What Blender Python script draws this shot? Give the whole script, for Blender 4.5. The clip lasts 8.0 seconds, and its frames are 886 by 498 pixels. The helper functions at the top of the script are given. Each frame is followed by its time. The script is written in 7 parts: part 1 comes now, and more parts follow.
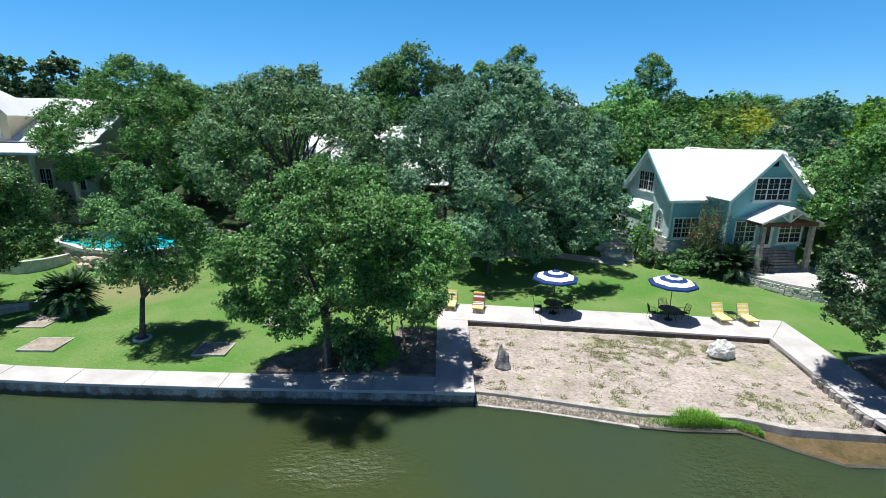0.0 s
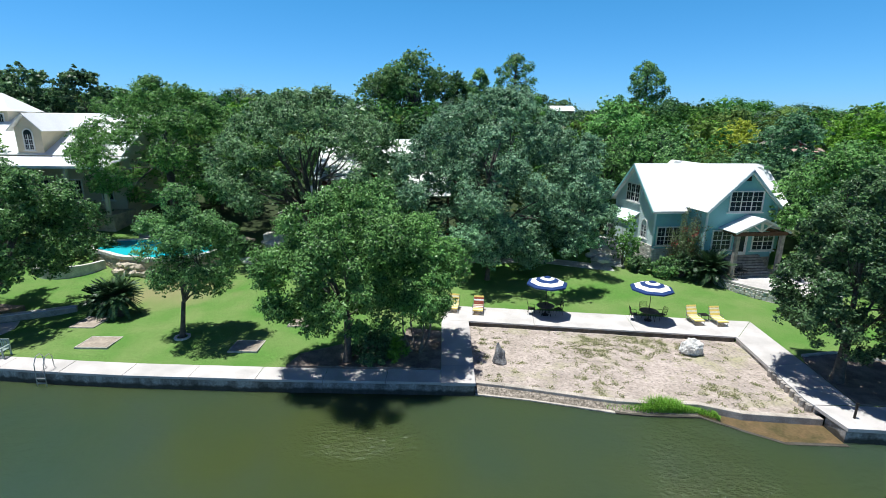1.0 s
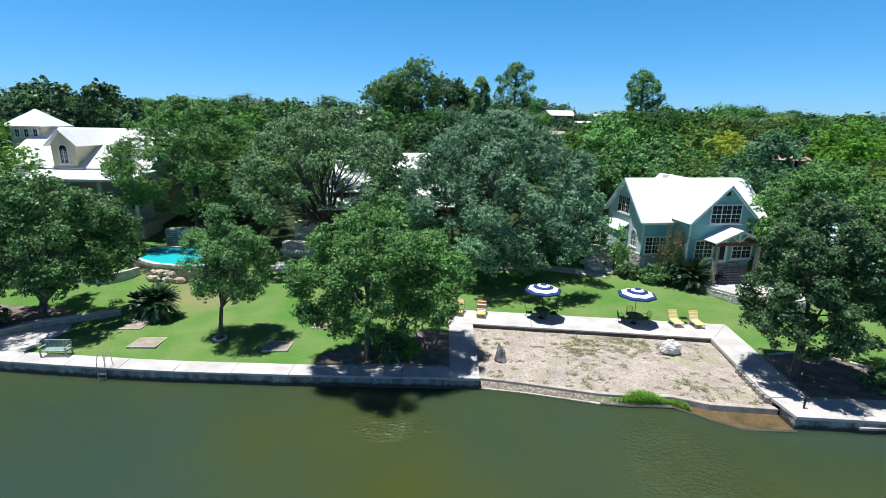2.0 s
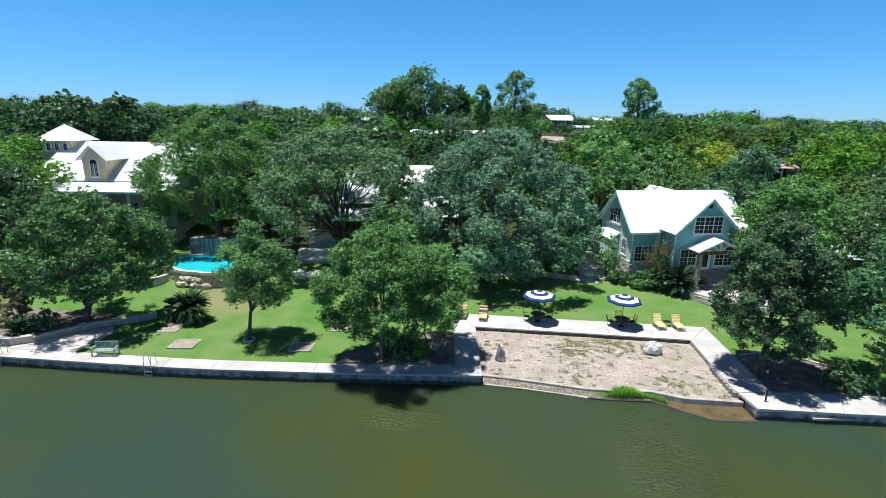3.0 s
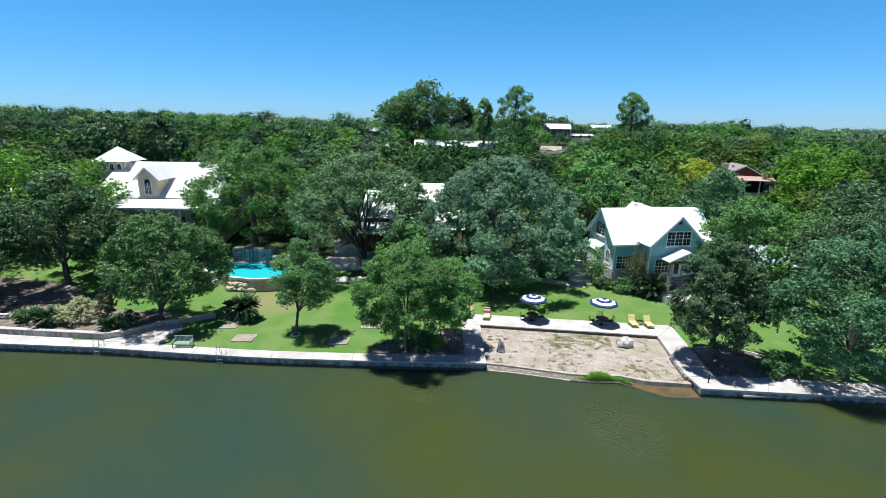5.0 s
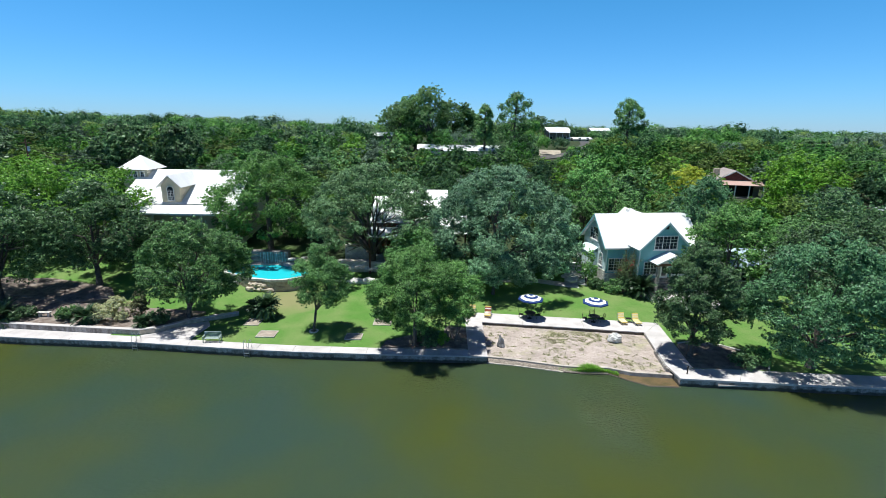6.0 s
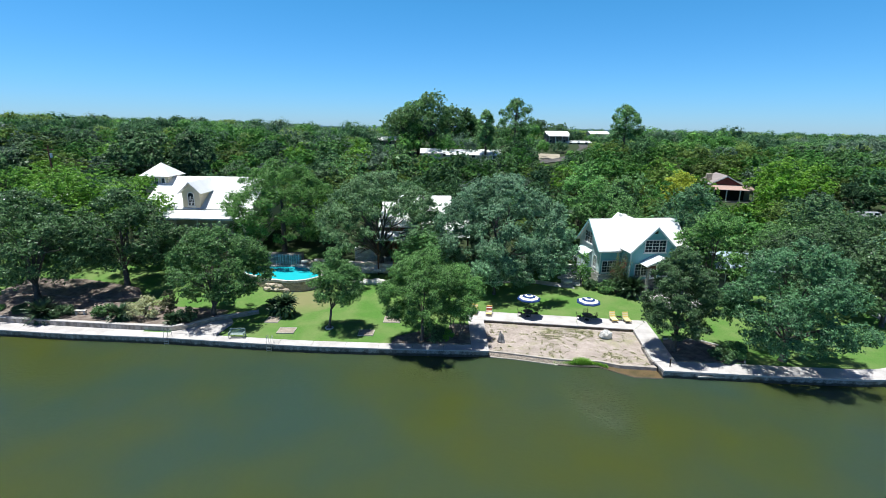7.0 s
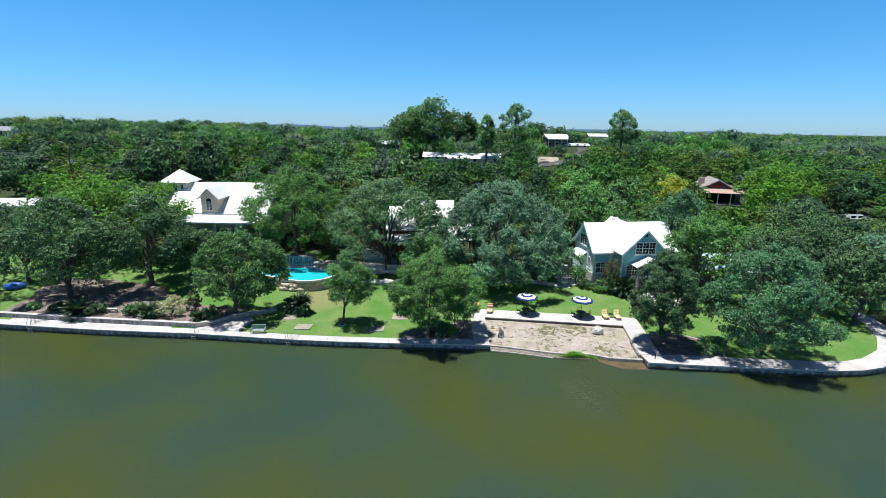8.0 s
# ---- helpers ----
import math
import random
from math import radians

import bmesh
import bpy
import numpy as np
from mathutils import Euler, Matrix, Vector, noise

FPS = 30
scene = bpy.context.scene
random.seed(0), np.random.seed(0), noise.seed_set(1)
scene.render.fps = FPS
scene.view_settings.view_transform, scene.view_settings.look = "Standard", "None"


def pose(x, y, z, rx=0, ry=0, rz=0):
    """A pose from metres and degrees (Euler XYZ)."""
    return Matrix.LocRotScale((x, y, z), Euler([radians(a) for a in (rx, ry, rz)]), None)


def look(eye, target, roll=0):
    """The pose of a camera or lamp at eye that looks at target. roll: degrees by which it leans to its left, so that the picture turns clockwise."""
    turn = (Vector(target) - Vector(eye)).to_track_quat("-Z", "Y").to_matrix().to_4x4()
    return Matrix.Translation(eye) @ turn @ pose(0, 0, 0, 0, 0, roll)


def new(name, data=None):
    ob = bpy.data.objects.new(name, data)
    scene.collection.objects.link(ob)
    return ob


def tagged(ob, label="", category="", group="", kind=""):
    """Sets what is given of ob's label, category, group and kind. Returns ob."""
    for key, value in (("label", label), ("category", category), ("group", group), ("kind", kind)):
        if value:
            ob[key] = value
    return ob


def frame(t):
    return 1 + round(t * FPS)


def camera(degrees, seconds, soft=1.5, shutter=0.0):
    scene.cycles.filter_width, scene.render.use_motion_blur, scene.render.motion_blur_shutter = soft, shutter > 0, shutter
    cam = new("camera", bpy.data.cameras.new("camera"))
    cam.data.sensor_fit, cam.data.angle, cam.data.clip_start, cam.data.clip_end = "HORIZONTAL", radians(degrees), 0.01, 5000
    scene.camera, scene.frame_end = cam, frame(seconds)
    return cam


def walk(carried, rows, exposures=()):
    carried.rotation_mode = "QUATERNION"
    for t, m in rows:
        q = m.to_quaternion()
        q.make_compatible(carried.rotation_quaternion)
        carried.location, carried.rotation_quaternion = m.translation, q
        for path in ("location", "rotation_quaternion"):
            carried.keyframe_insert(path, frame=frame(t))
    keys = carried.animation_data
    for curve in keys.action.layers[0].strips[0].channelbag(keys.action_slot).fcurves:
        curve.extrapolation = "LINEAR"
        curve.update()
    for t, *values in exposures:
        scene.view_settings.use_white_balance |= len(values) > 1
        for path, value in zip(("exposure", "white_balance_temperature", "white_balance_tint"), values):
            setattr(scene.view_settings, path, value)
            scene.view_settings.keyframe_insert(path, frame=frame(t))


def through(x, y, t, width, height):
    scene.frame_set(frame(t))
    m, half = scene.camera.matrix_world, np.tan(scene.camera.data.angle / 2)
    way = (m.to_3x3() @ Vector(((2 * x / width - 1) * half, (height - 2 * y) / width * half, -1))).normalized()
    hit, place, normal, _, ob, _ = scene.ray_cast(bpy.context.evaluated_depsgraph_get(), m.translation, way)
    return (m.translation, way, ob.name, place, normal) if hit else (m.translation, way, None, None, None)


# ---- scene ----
cam = camera(86.0, 8.0, 0.5)
# seconds; eye in metres; turn in degrees
ROWS = [
    (0.0, -0.101, 0.006, 12.531, 75.410, -0.704, 0.042),
    (0.5, -0.322, -1.583, 13.219, 75.376, -0.799, -0.085),
    (1.0, -0.409, -3.316, 14.009, 75.421, -0.728, -0.009),
    (1.5, -0.680, -5.081, 14.893, 75.385, -0.766, -0.001),
    (3.0, -1.358, -10.343, 17.571, 75.350, -0.742, 0.137),
    (3.5, -1.576, -12.176, 18.498, 75.360, -0.702, 0.171),
    (4.0, -1.839, -14.236, 19.287, 75.403, -0.726, 0.247),
    (4.5, -2.093, -16.183, 20.040, 75.376, -0.777, 0.272),
    (6.0, -2.841, -22.389, 22.300, 75.376, -0.776, 0.353),
    (6.5, -3.074, -24.407, 23.044, 75.381, -0.780, 0.398),
    (7.0, -3.329, -26.589, 23.804, 75.386, -0.795, 0.444),
    (7.5, -3.546, -28.640, 24.505, 75.364, -0.773, 0.454),
    (8.0, -3.758, -30.946, 25.284, 75.368, -0.714, 0.519),
]
walk(cam, [(t, pose(x, y, z, rx, ry, rz)) for t, x, y, z, rx, ry, rz in ROWS], exposures=[(0.0, 0.27, 6000, 6), (8.0, 0.27, 6000, 6)])

# ---- light ----
SUN = Vector((-0.20, 0.0, 1.0)).normalized()
world = bpy.data.worlds.new("world")
scene.world = world
world.use_nodes = True
wn = world.node_tree.nodes
sky = wn.new("ShaderNodeTexSky")
sky.sky_type = "NISHITA"
sky.sun_disc = False
sky.sun_elevation = math.asin(SUN.z)
sky.sun_rotation = math.atan2(SUN.x, SUN.y)
sky.altitude = 200.0
sky.air_density = 1.0
sky.dust_density = 0.05
sky.ozone_density = 2.0
wn["Background"].inputs["Strength"].default_value = 0.118
clear = wn.new("ShaderNodeMix")
clear.data_type, clear.blend_type = "RGBA", "MULTIPLY"
clear.inputs[0].default_value = 1.0
# the clear sky is pale blue at the horizon, cyan blue over it and deep blue overhead
up = wn.new("ShaderNodeSeparateXYZ")
hue = wn.new("ShaderNodeValToRGB")
for place, colour in ((0.0, (0.36, 0.58, 1.0, 1)), (0.07, (0.34, 0.64, 1.0, 1)), (0.22, (0.30, 0.72, 0.97, 1)), (0.42, (0.25, 0.27, 0.42, 1))):
    stop = hue.color_ramp.elements.new(place) if place else hue.color_ramp.elements[0]
    stop.color = colour
hue.color_ramp.elements[-1].color = (0.25, 0.27, 0.42, 1)
world.node_tree.links.new(wn.new("ShaderNodeTexCoord").outputs["Generated"], up.inputs[0])
world.node_tree.links.new(up.outputs["Z"], hue.inputs[0])
world.node_tree.links.new(hue.outputs[0], clear.inputs[7])
world.node_tree.links.new(sky.outputs["Color"], clear.inputs[6])
world.node_tree.links.new(clear.outputs[2], wn["Background"].inputs["Color"])
lamp = bpy.data.lights.new("sun", "SUN")
lamp.energy, lamp.angle, lamp.color = 5.3, radians(0.53), (1.0, 0.95, 0.87)
sun_ob = new("sun", lamp)
sun_ob.matrix_world = look(SUN * 100, (0, 0, 0))
scene.view_settings.exposure = 0.0


# ---- materials ----
def mat(name, base, rough=0.7, metal=0.0, vary=0.25, scale=6.0, fine=60.0, bump=0.15, spec=0.3, second=None, island=0.0, stain=0.0):
    """A surface: two scales of colour variation, a fine bump, and optional variation by island or object."""
    m = bpy.data.materials.new(name)
    m.use_nodes = True
    nt = m.node_tree
    b = nt.nodes["Principled BSDF"]
    b.inputs["Roughness"].default_value = rough
    b.inputs["Metallic"].default_value = metal
    b.inputs["Specular IOR Level"].default_value = spec
    co = nt.nodes.new("ShaderNodeTexCoord")
    n1 = nt.nodes.new("ShaderNodeTexNoise")
    n1.inputs["Scale"].default_value = scale
    n1.inputs["Detail"].default_value = 6
    n2 = nt.nodes.new("ShaderNodeTexNoise")
    n2.inputs["Scale"].default_value = fine
    n2.inputs["Detail"].default_value = 3
    for n in (n1, n2):
        nt.links.new(co.outputs["Object"], n.inputs["Vector"])
    c2 = second or tuple(c * (1 - vary) for c in base)
    mix = nt.nodes.new("ShaderNodeMix")
    mix.data_type = "RGBA"
    ramp = nt.nodes.new("ShaderNodeMapRange")
    ramp.inputs[1].default_value, ramp.inputs[2].default_value = 0.35, 0.65
    nt.links.new(n1.outputs["Fac"], ramp.inputs[0])
    nt.links.new(ramp.outputs[0], mix.inputs[0])
    mix.inputs[6].default_value, mix.inputs[7].default_value = (*base, 1), (*c2, 1)
    hsv = nt.nodes.new("ShaderNodeHueSaturation")
    nt.links.new(mix.outputs[2], hsv.inputs["Color"])
    val = nt.nodes.new("ShaderNodeMapRange")
    val.inputs[1].default_value, val.inputs[2].default_value = 0.3, 0.7
    val.inputs[3].default_value, val.inputs[4].default_value = 1 - vary * 0.6, 1 + vary * 0.6
    nt.links.new(n2.outputs["Fac"], val.inputs[0])
    if island:
        geo = nt.nodes.new("ShaderNodeNewGeometry")
        obi = nt.nodes.new("ShaderNodeObjectInfo")
        add = nt.nodes.new("ShaderNodeMath")
        add.operation = "ADD"
        nt.links.new(geo.outputs["Random Per Island"], add.inputs[0])
        nt.links.new(obi.outputs["Random"], add.inputs[1])
        sp = nt.nodes.new("ShaderNodeMapRange")
        sp.inputs[1].default_value, sp.inputs[2].default_value = 0.0, 2.0
        sp.inputs[3].default_value, sp.inputs[4].default_value = 1 - island, 1 + island
        nt.links.new(add.outputs[0], sp.inputs[0])
        mul = nt.nodes.new("ShaderNodeMath")
        mul.operation = "MULTIPLY"
        nt.links.new(val.outputs[0], mul.inputs[0])
        nt.links.new(sp.outputs[0], mul.inputs[1])
        nt.links.new(mul.outputs[0], hsv.inputs["Value"])
    else:
        nt.links.new(val.outputs[0], hsv.inputs["Value"])
    nt.links.new(hsv.outputs["Color"], b.inputs["Base Color"])
    if bump:
        bp = nt.nodes.new("ShaderNodeBump")
        bp.inputs["Strength"].default_value = bump
        bp.inputs["Distance"].default_value = 0.03
        nt.links.new(n2.outputs["Fac"], bp.inputs["Height"])
        nt.links.new(bp.outputs["Normal"], b.inputs["Normal"])
    return m


def leaf_mat(name, base, second, through=0.35, spread=0.22, patch=0.5, grain=1.0, gloss=0.32):
    """Foliage: colour differs leaf by leaf and tree by tree; some light comes through."""
    m = bpy.data.materials.new(name)
    m.use_nodes = True
    nt = m.node_tree
    b = nt.nodes["Principled BSDF"]
    out = nt.nodes["Material Output"]
    b.inputs["Roughness"].default_value = 0.40
    b.inputs["Specular IOR Level"].default_value = gloss
    geo = nt.nodes.new("ShaderNodeNewGeometry")
    obi = nt.nodes.new("ShaderNodeObjectInfo")
    co = nt.nodes.new("ShaderNodeTexCoord")
    n1 = nt.nodes.new("ShaderNodeTexNoise")
    n1.inputs["Scale"].default_value = patch
    nt.links.new(co.outputs["Object"], n1.inputs["Vector"])
    add = nt.nodes.new("ShaderNodeMath")
    add.operation = "MULTIPLY_ADD"
    nt.links.new(geo.outputs["Random Per Island"], add.inputs[0])
    add.inputs[1].default_value = grain
    nt.links.new(n1.outputs["Fac"], add.inputs[2])
    sub = nt.nodes.new("ShaderNodeMath")
    sub.operation = "SUBTRACT"
    sub.use_clamp = True
    nt.links.new(add.outputs[0], sub.inputs[0])
    sub.inputs[1].default_value = 0.25 + 0.12 * grain
    mix = nt.nodes.new("ShaderNodeMix")
    mix.data_type = "RGBA"
    # sun-and-shade contrast put into leaf colour: young picks bright over dark, few between
    young = nt.nodes.new("ShaderNodeMapRange")
    young.interpolation_type = "SMOOTHSTEP"
    young.inputs[1].default_value, young.inputs[2].default_value = 0.20, 0.80
    nt.links.new(sub.outputs[0], young.inputs[0])
    nt.links.new(young.outputs[0], mix.inputs[0])
    mix.inputs[6].default_value, mix.inputs[7].default_value = (*base, 1), (*second, 1)
    hsv = nt.nodes.new("ShaderNodeHueSaturation")
    sp = nt.nodes.new("ShaderNodeMapRange")
    sp.inputs[3].default_value, sp.inputs[4].default_value = 1 - spread, 1 + spread
    nt.links.new(obi.outputs["Random"], sp.inputs[0])
    nt.links.new(sp.outputs[0], hsv.inputs["Value"])
    nt.links.new(mix.outputs[2], hsv.inputs["Color"])
    nt.links.new(hsv.outputs["Color"], b.inputs["Base Color"])
    tr = nt.nodes.new("ShaderNodeBsdfTranslucent")
    nt.links.new(hsv.outputs["Color"], tr.inputs["Color"])
    ms = nt.nodes.new("ShaderNodeMixShader")
    ms.inputs[0].default_value = through
    nt.links.new(b.outputs[0], ms.inputs[1])
    nt.links.new(tr.outputs[0], ms.inputs[2])
    nt.links.new(ms.outputs[0], out.inputs["Surface"])
    return m


def glass_mat(name, tint=(0.02, 0.03, 0.04)):
    m = bpy.data.materials.new(name)
    m.use_nodes = True
    b = m.node_tree.nodes["Principled BSDF"]
    b.inputs["Base Color"].default_value = (*tint, 1)
    b.inputs["Roughness"].default_value = 0.06
    b.inputs["Specular IOR Level"].default_value = 0.4
    return m


def ground_mat():
    """Mown lawn: blotches of drier and lusher grass, fading to scrub far from the water."""
    m = mat("lawn", (0.095, 0.205, 0.040), 0.85, vary=0.45, scale=0.35, fine=14, bump=0.7, spec=0.1, second=(0.160, 0.235, 0.072))
    nt = m.node_tree
    b = nt.nodes["Principled BSDF"]
    src = b.inputs["Base Color"].links[0].from_socket
    co = nt.nodes.new("ShaderNodeTexCoord")
    sep = nt.nodes.new("ShaderNodeSeparateXYZ")
    nt.links.new(co.outputs["Object"], sep.inputs[0])
    dist = nt.nodes.new("ShaderNodeTexNoise")
    dist.inputs["Scale"].default_value = 0.15
    nt.links.new(co.outputs["Object"], dist.inputs["Vector"])
    add = nt.nodes.new("ShaderNodeMath")
    add.operation = "MULTIPLY_ADD"
    nt.links.new(dist.outputs["Fac"], add.inputs[0])
    add.inputs[1].default_value = 16
    nt.links.new(sep.outputs["Y"], add.inputs[2])
    far = nt.nodes.new("ShaderNodeMapRange")
    far.inputs[1].default_value, far.inputs[2].default_value = 50, 58
    nt.links.new(add.outputs[0], far.inputs[0])
    mix = nt.nodes.new("ShaderNodeMix")
    mix.data_type = "RGBA"
    nt.links.new(far.outputs[0], mix.inputs[0])
    nt.links.new(src, mix.inputs[6])
    mix.inputs[7].default_value = (0.045, 0.062, 0.028, 1)
    dry = nt.nodes.new("ShaderNodeVectorMath")
    dry.operation = "DISTANCE"
    nt.links.new(co.outputs["Object"], dry.inputs[0])
    dry.inputs[1].default_value = (-21.8, 32.8, 1.0)
    wob = nt.nodes.new("ShaderNodeMath")
    wob.operation = "MULTIPLY_ADD"
    big = nt.nodes.new("ShaderNodeTexNoise")
    big.inputs["Scale"].default_value = 0.5
    nt.links.new(co.outputs["Object"], big.inputs["Vector"])
    nt.links.new(big.outputs["Fac"], wob.inputs[0])
    wob.inputs[1].default_value = 6.0
    nt.links.new(dry.outputs["Value"], wob.inputs[2])
    rim = nt.nodes.new("ShaderNodeMapRange")
    rim.inputs[1].default_value, rim.inputs[2].default_value = 4.5, 8.5
    rim.inputs[3].default_value, rim.inputs[4].default_value = 0.75, 0.0
    nt.links.new(wob.outputs[0], rim.inputs[0])
    worn = nt.nodes.new("ShaderNodeMix")
    worn.data_type = "RGBA"
    nt.links.new(rim.outputs[0], worn.inputs[0])
    nt.links.new(mix.outputs[2], worn.inputs[6])
    worn.inputs[7].default_value = (0.26, 0.23, 0.12, 1)
    nt.links.new(worn.outputs[2], b.inputs["Base Color"])
    return m


def water_mat():
    m = bpy.data.materials.new("lake_water")
    m.use_nodes = True
    nt = m.node_tree
    b = nt.nodes["Principled BSDF"]
    b.inputs["Roughness"].default_value = 0.14
    b.inputs["IOR"].default_value = 1.33
    b.inputs["Specular IOR Level"].default_value = 0.5
    # silt in the water spreads the light that enters it
    b.subsurface_method = "BURLEY"
    b.inputs["Subsurface Weight"].default_value = 1.0
    b.inputs["Subsurface Radius"].default_value = (0.9, 1.0, 0.7)
    b.inputs["Subsurface Scale"].default_value = 1.0
    co = nt.nodes.new("ShaderNodeTexCoord")
    big = nt.nodes.new("ShaderNodeTexNoise")
    big.inputs["Scale"].default_value = 0.05
    big.inputs["Detail"].default_value = 3
    nt.links.new(co.outputs["Object"], big.inputs["Vector"])
    ramp = nt.nodes.new("ShaderNodeMapRange")
    ramp.inputs[1].default_value, ramp.inputs[2].default_value = 0.35, 0.65
    nt.links.new(big.outputs["Fac"], ramp.inputs[0])
    mix = nt.nodes.new("ShaderNodeMix")
    mix.data_type = "RGBA"
    nt.links.new(ramp.outputs[0], mix.inputs[0])
    # olive water, with blue-grey sky reflection painted in as broad patches
    mix.inputs[6].default_value, mix.inputs[7].default_value = (0.054, 0.067, 0.015, 1), (0.034, 0.059, 0.040, 1)
    nt.links.new(mix.outputs[2], b.inputs["Base Color"])
    mp = nt.nodes.new("ShaderNodeMapping")
    mp.inputs["Scale"].default_value = (1.0, 1.6, 1.0)
    nt.links.new(co.outputs["Object"], mp.inputs["Vector"])
    w1 = nt.nodes.new("ShaderNodeTexNoise")
    w1.inputs["Scale"].default_value = 1.6
    w1.inputs["Detail"].default_value = 5
    nt.links.new(mp.outputs[0], w1.inputs["Vector"])
    patch = nt.nodes.new("ShaderNodeTexNoise")
    patch.inputs["Scale"].default_value = 0.12
    nt.links.new(co.outputs["Object"], patch.inputs["Vector"])
    pr = nt.nodes.new("ShaderNodeMapRange")
    pr.inputs[1].default_value, pr.inputs[2].default_value = 0.45, 0.7
    pr.inputs[3].default_value, pr.inputs[4].default_value = 0.25, 1.0
    nt.links.new(patch.outputs["Fac"], pr.inputs[0])
    mul = nt.nodes.new("ShaderNodeMath")
    mul.operation = "MULTIPLY"
    nt.links.new(w1.outputs["Fac"], mul.inputs[0])
    nt.links.new(pr.outputs[0], mul.inputs[1])
    bp = nt.nodes.new("ShaderNodeBump")
    bp.inputs["Strength"].default_value = 0.5
    bp.inputs["Distance"].default_value = 0.12
    nt.links.new(mul.outputs[0], bp.inputs["Height"])
    # wind ripples in two patches, long crests across the wind
    crest = nt.nodes.new("ShaderNodeMapping")
    crest.inputs["Scale"].default_value = (1.1, 1.7, 1.0)
    nt.links.new(co.outputs["Object"], crest.inputs["Vector"])
    chop = nt.nodes.new("ShaderNodeTexNoise")
    chop.inputs["Scale"].default_value = 3.0
    chop.inputs["Detail"].default_value = 3
    nt.links.new(crest.outputs[0], chop.inputs["Vector"])
    total = None
    for place, reach, most in (((-4.0, 15.6, 0), (5.5, 2.8), 0.40), ((11.0, 11.8, 0), (4.6, 8.5), 0.85)):
        away = nt.nodes.new("ShaderNodeVectorMath")
        away.operation = "SUBTRACT"
        nt.links.new(co.outputs["Object"], away.inputs[0])
        away.inputs[1].default_value = place
        part_of = nt.nodes.new("ShaderNodeVectorMath")
        part_of.operation = "MULTIPLY"
        nt.links.new(away.outputs[0], part_of.inputs[0])
        part_of.inputs[1].default_value = (1 / reach[0], 1 / reach[1], 0)
        dist = nt.nodes.new("ShaderNodeVectorMath")
        dist.operation = "LENGTH"
        nt.links.new(part_of.outputs[0], dist.inputs[0])
        mr = nt.nodes.new("ShaderNodeMapRange")
        mr.interpolation_type = "SMOOTHSTEP"
        mr.inputs[1].default_value, mr.inputs[2].default_value = 0.1, 1.0
        mr.inputs[3].default_value, mr.inputs[4].default_value = most, 0.0
        nt.links.new(dist.outputs["Value"], mr.inputs[0])
        if total is None:
            total = mr.outputs[0]
        else:
            mx = nt.nodes.new("ShaderNodeMath")
            mx.operation = "MAXIMUM"
            nt.links.new(total, mx.inputs[0])
            nt.links.new(mr.outputs[0], mx.inputs[1])
            total = mx.outputs[0]
    amt = nt.nodes.new("ShaderNodeMath")
    amt.operation = "MULTIPLY"
    nt.links.new(total, amt.inputs[0])
    nt.links.new(chop.outputs["Fac"], amt.inputs[1])
    bp2 = nt.nodes.new("ShaderNodeBump")
    bp2.inputs["Strength"].default_value = 1.0
    bp2.inputs["Distance"].default_value = 0.35
    nt.links.new(amt.outputs[0], bp2.inputs["Height"])
    nt.links.new(bp.outputs["Normal"], bp2.inputs["Normal"])
    nt.links.new(bp2.outputs["Normal"], b.inputs["Normal"])
    return m


# the blue of distant air is put into the hills' own colour
M_HILLS = mat("haze_tinted_hills", (0.10, 0.17, 0.26), 1.0, vary=0.1, scale=0.01, fine=0.1, bump=0)
M_LAWN = ground_mat()
M_WATER = water_mat()
M_CONC = mat("concrete", (0.57, 0.53, 0.51), 0.85, vary=0.24, scale=0.8, fine=25, bump=0.2, second=(0.45, 0.42, 0.40), island=0.06)
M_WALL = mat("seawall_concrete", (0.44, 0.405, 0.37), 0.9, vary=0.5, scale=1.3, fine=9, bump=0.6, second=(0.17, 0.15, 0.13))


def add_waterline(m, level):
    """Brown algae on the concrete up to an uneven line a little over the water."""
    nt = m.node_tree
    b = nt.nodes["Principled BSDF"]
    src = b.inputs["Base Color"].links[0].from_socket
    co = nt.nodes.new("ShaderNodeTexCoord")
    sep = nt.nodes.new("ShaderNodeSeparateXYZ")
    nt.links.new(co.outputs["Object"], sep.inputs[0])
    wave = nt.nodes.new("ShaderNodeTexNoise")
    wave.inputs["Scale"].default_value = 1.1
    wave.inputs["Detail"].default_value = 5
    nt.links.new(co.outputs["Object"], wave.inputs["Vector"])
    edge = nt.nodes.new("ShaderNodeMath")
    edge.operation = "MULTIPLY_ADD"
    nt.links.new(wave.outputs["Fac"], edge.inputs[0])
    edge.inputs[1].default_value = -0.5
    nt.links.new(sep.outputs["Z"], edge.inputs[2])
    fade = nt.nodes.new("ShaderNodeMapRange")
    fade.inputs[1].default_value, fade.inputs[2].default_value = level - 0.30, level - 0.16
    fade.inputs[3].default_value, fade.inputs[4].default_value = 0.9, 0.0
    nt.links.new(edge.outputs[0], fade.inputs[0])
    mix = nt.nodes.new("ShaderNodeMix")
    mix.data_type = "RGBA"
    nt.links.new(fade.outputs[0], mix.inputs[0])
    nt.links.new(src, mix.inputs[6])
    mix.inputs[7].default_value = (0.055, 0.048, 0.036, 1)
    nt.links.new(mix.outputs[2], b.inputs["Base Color"])


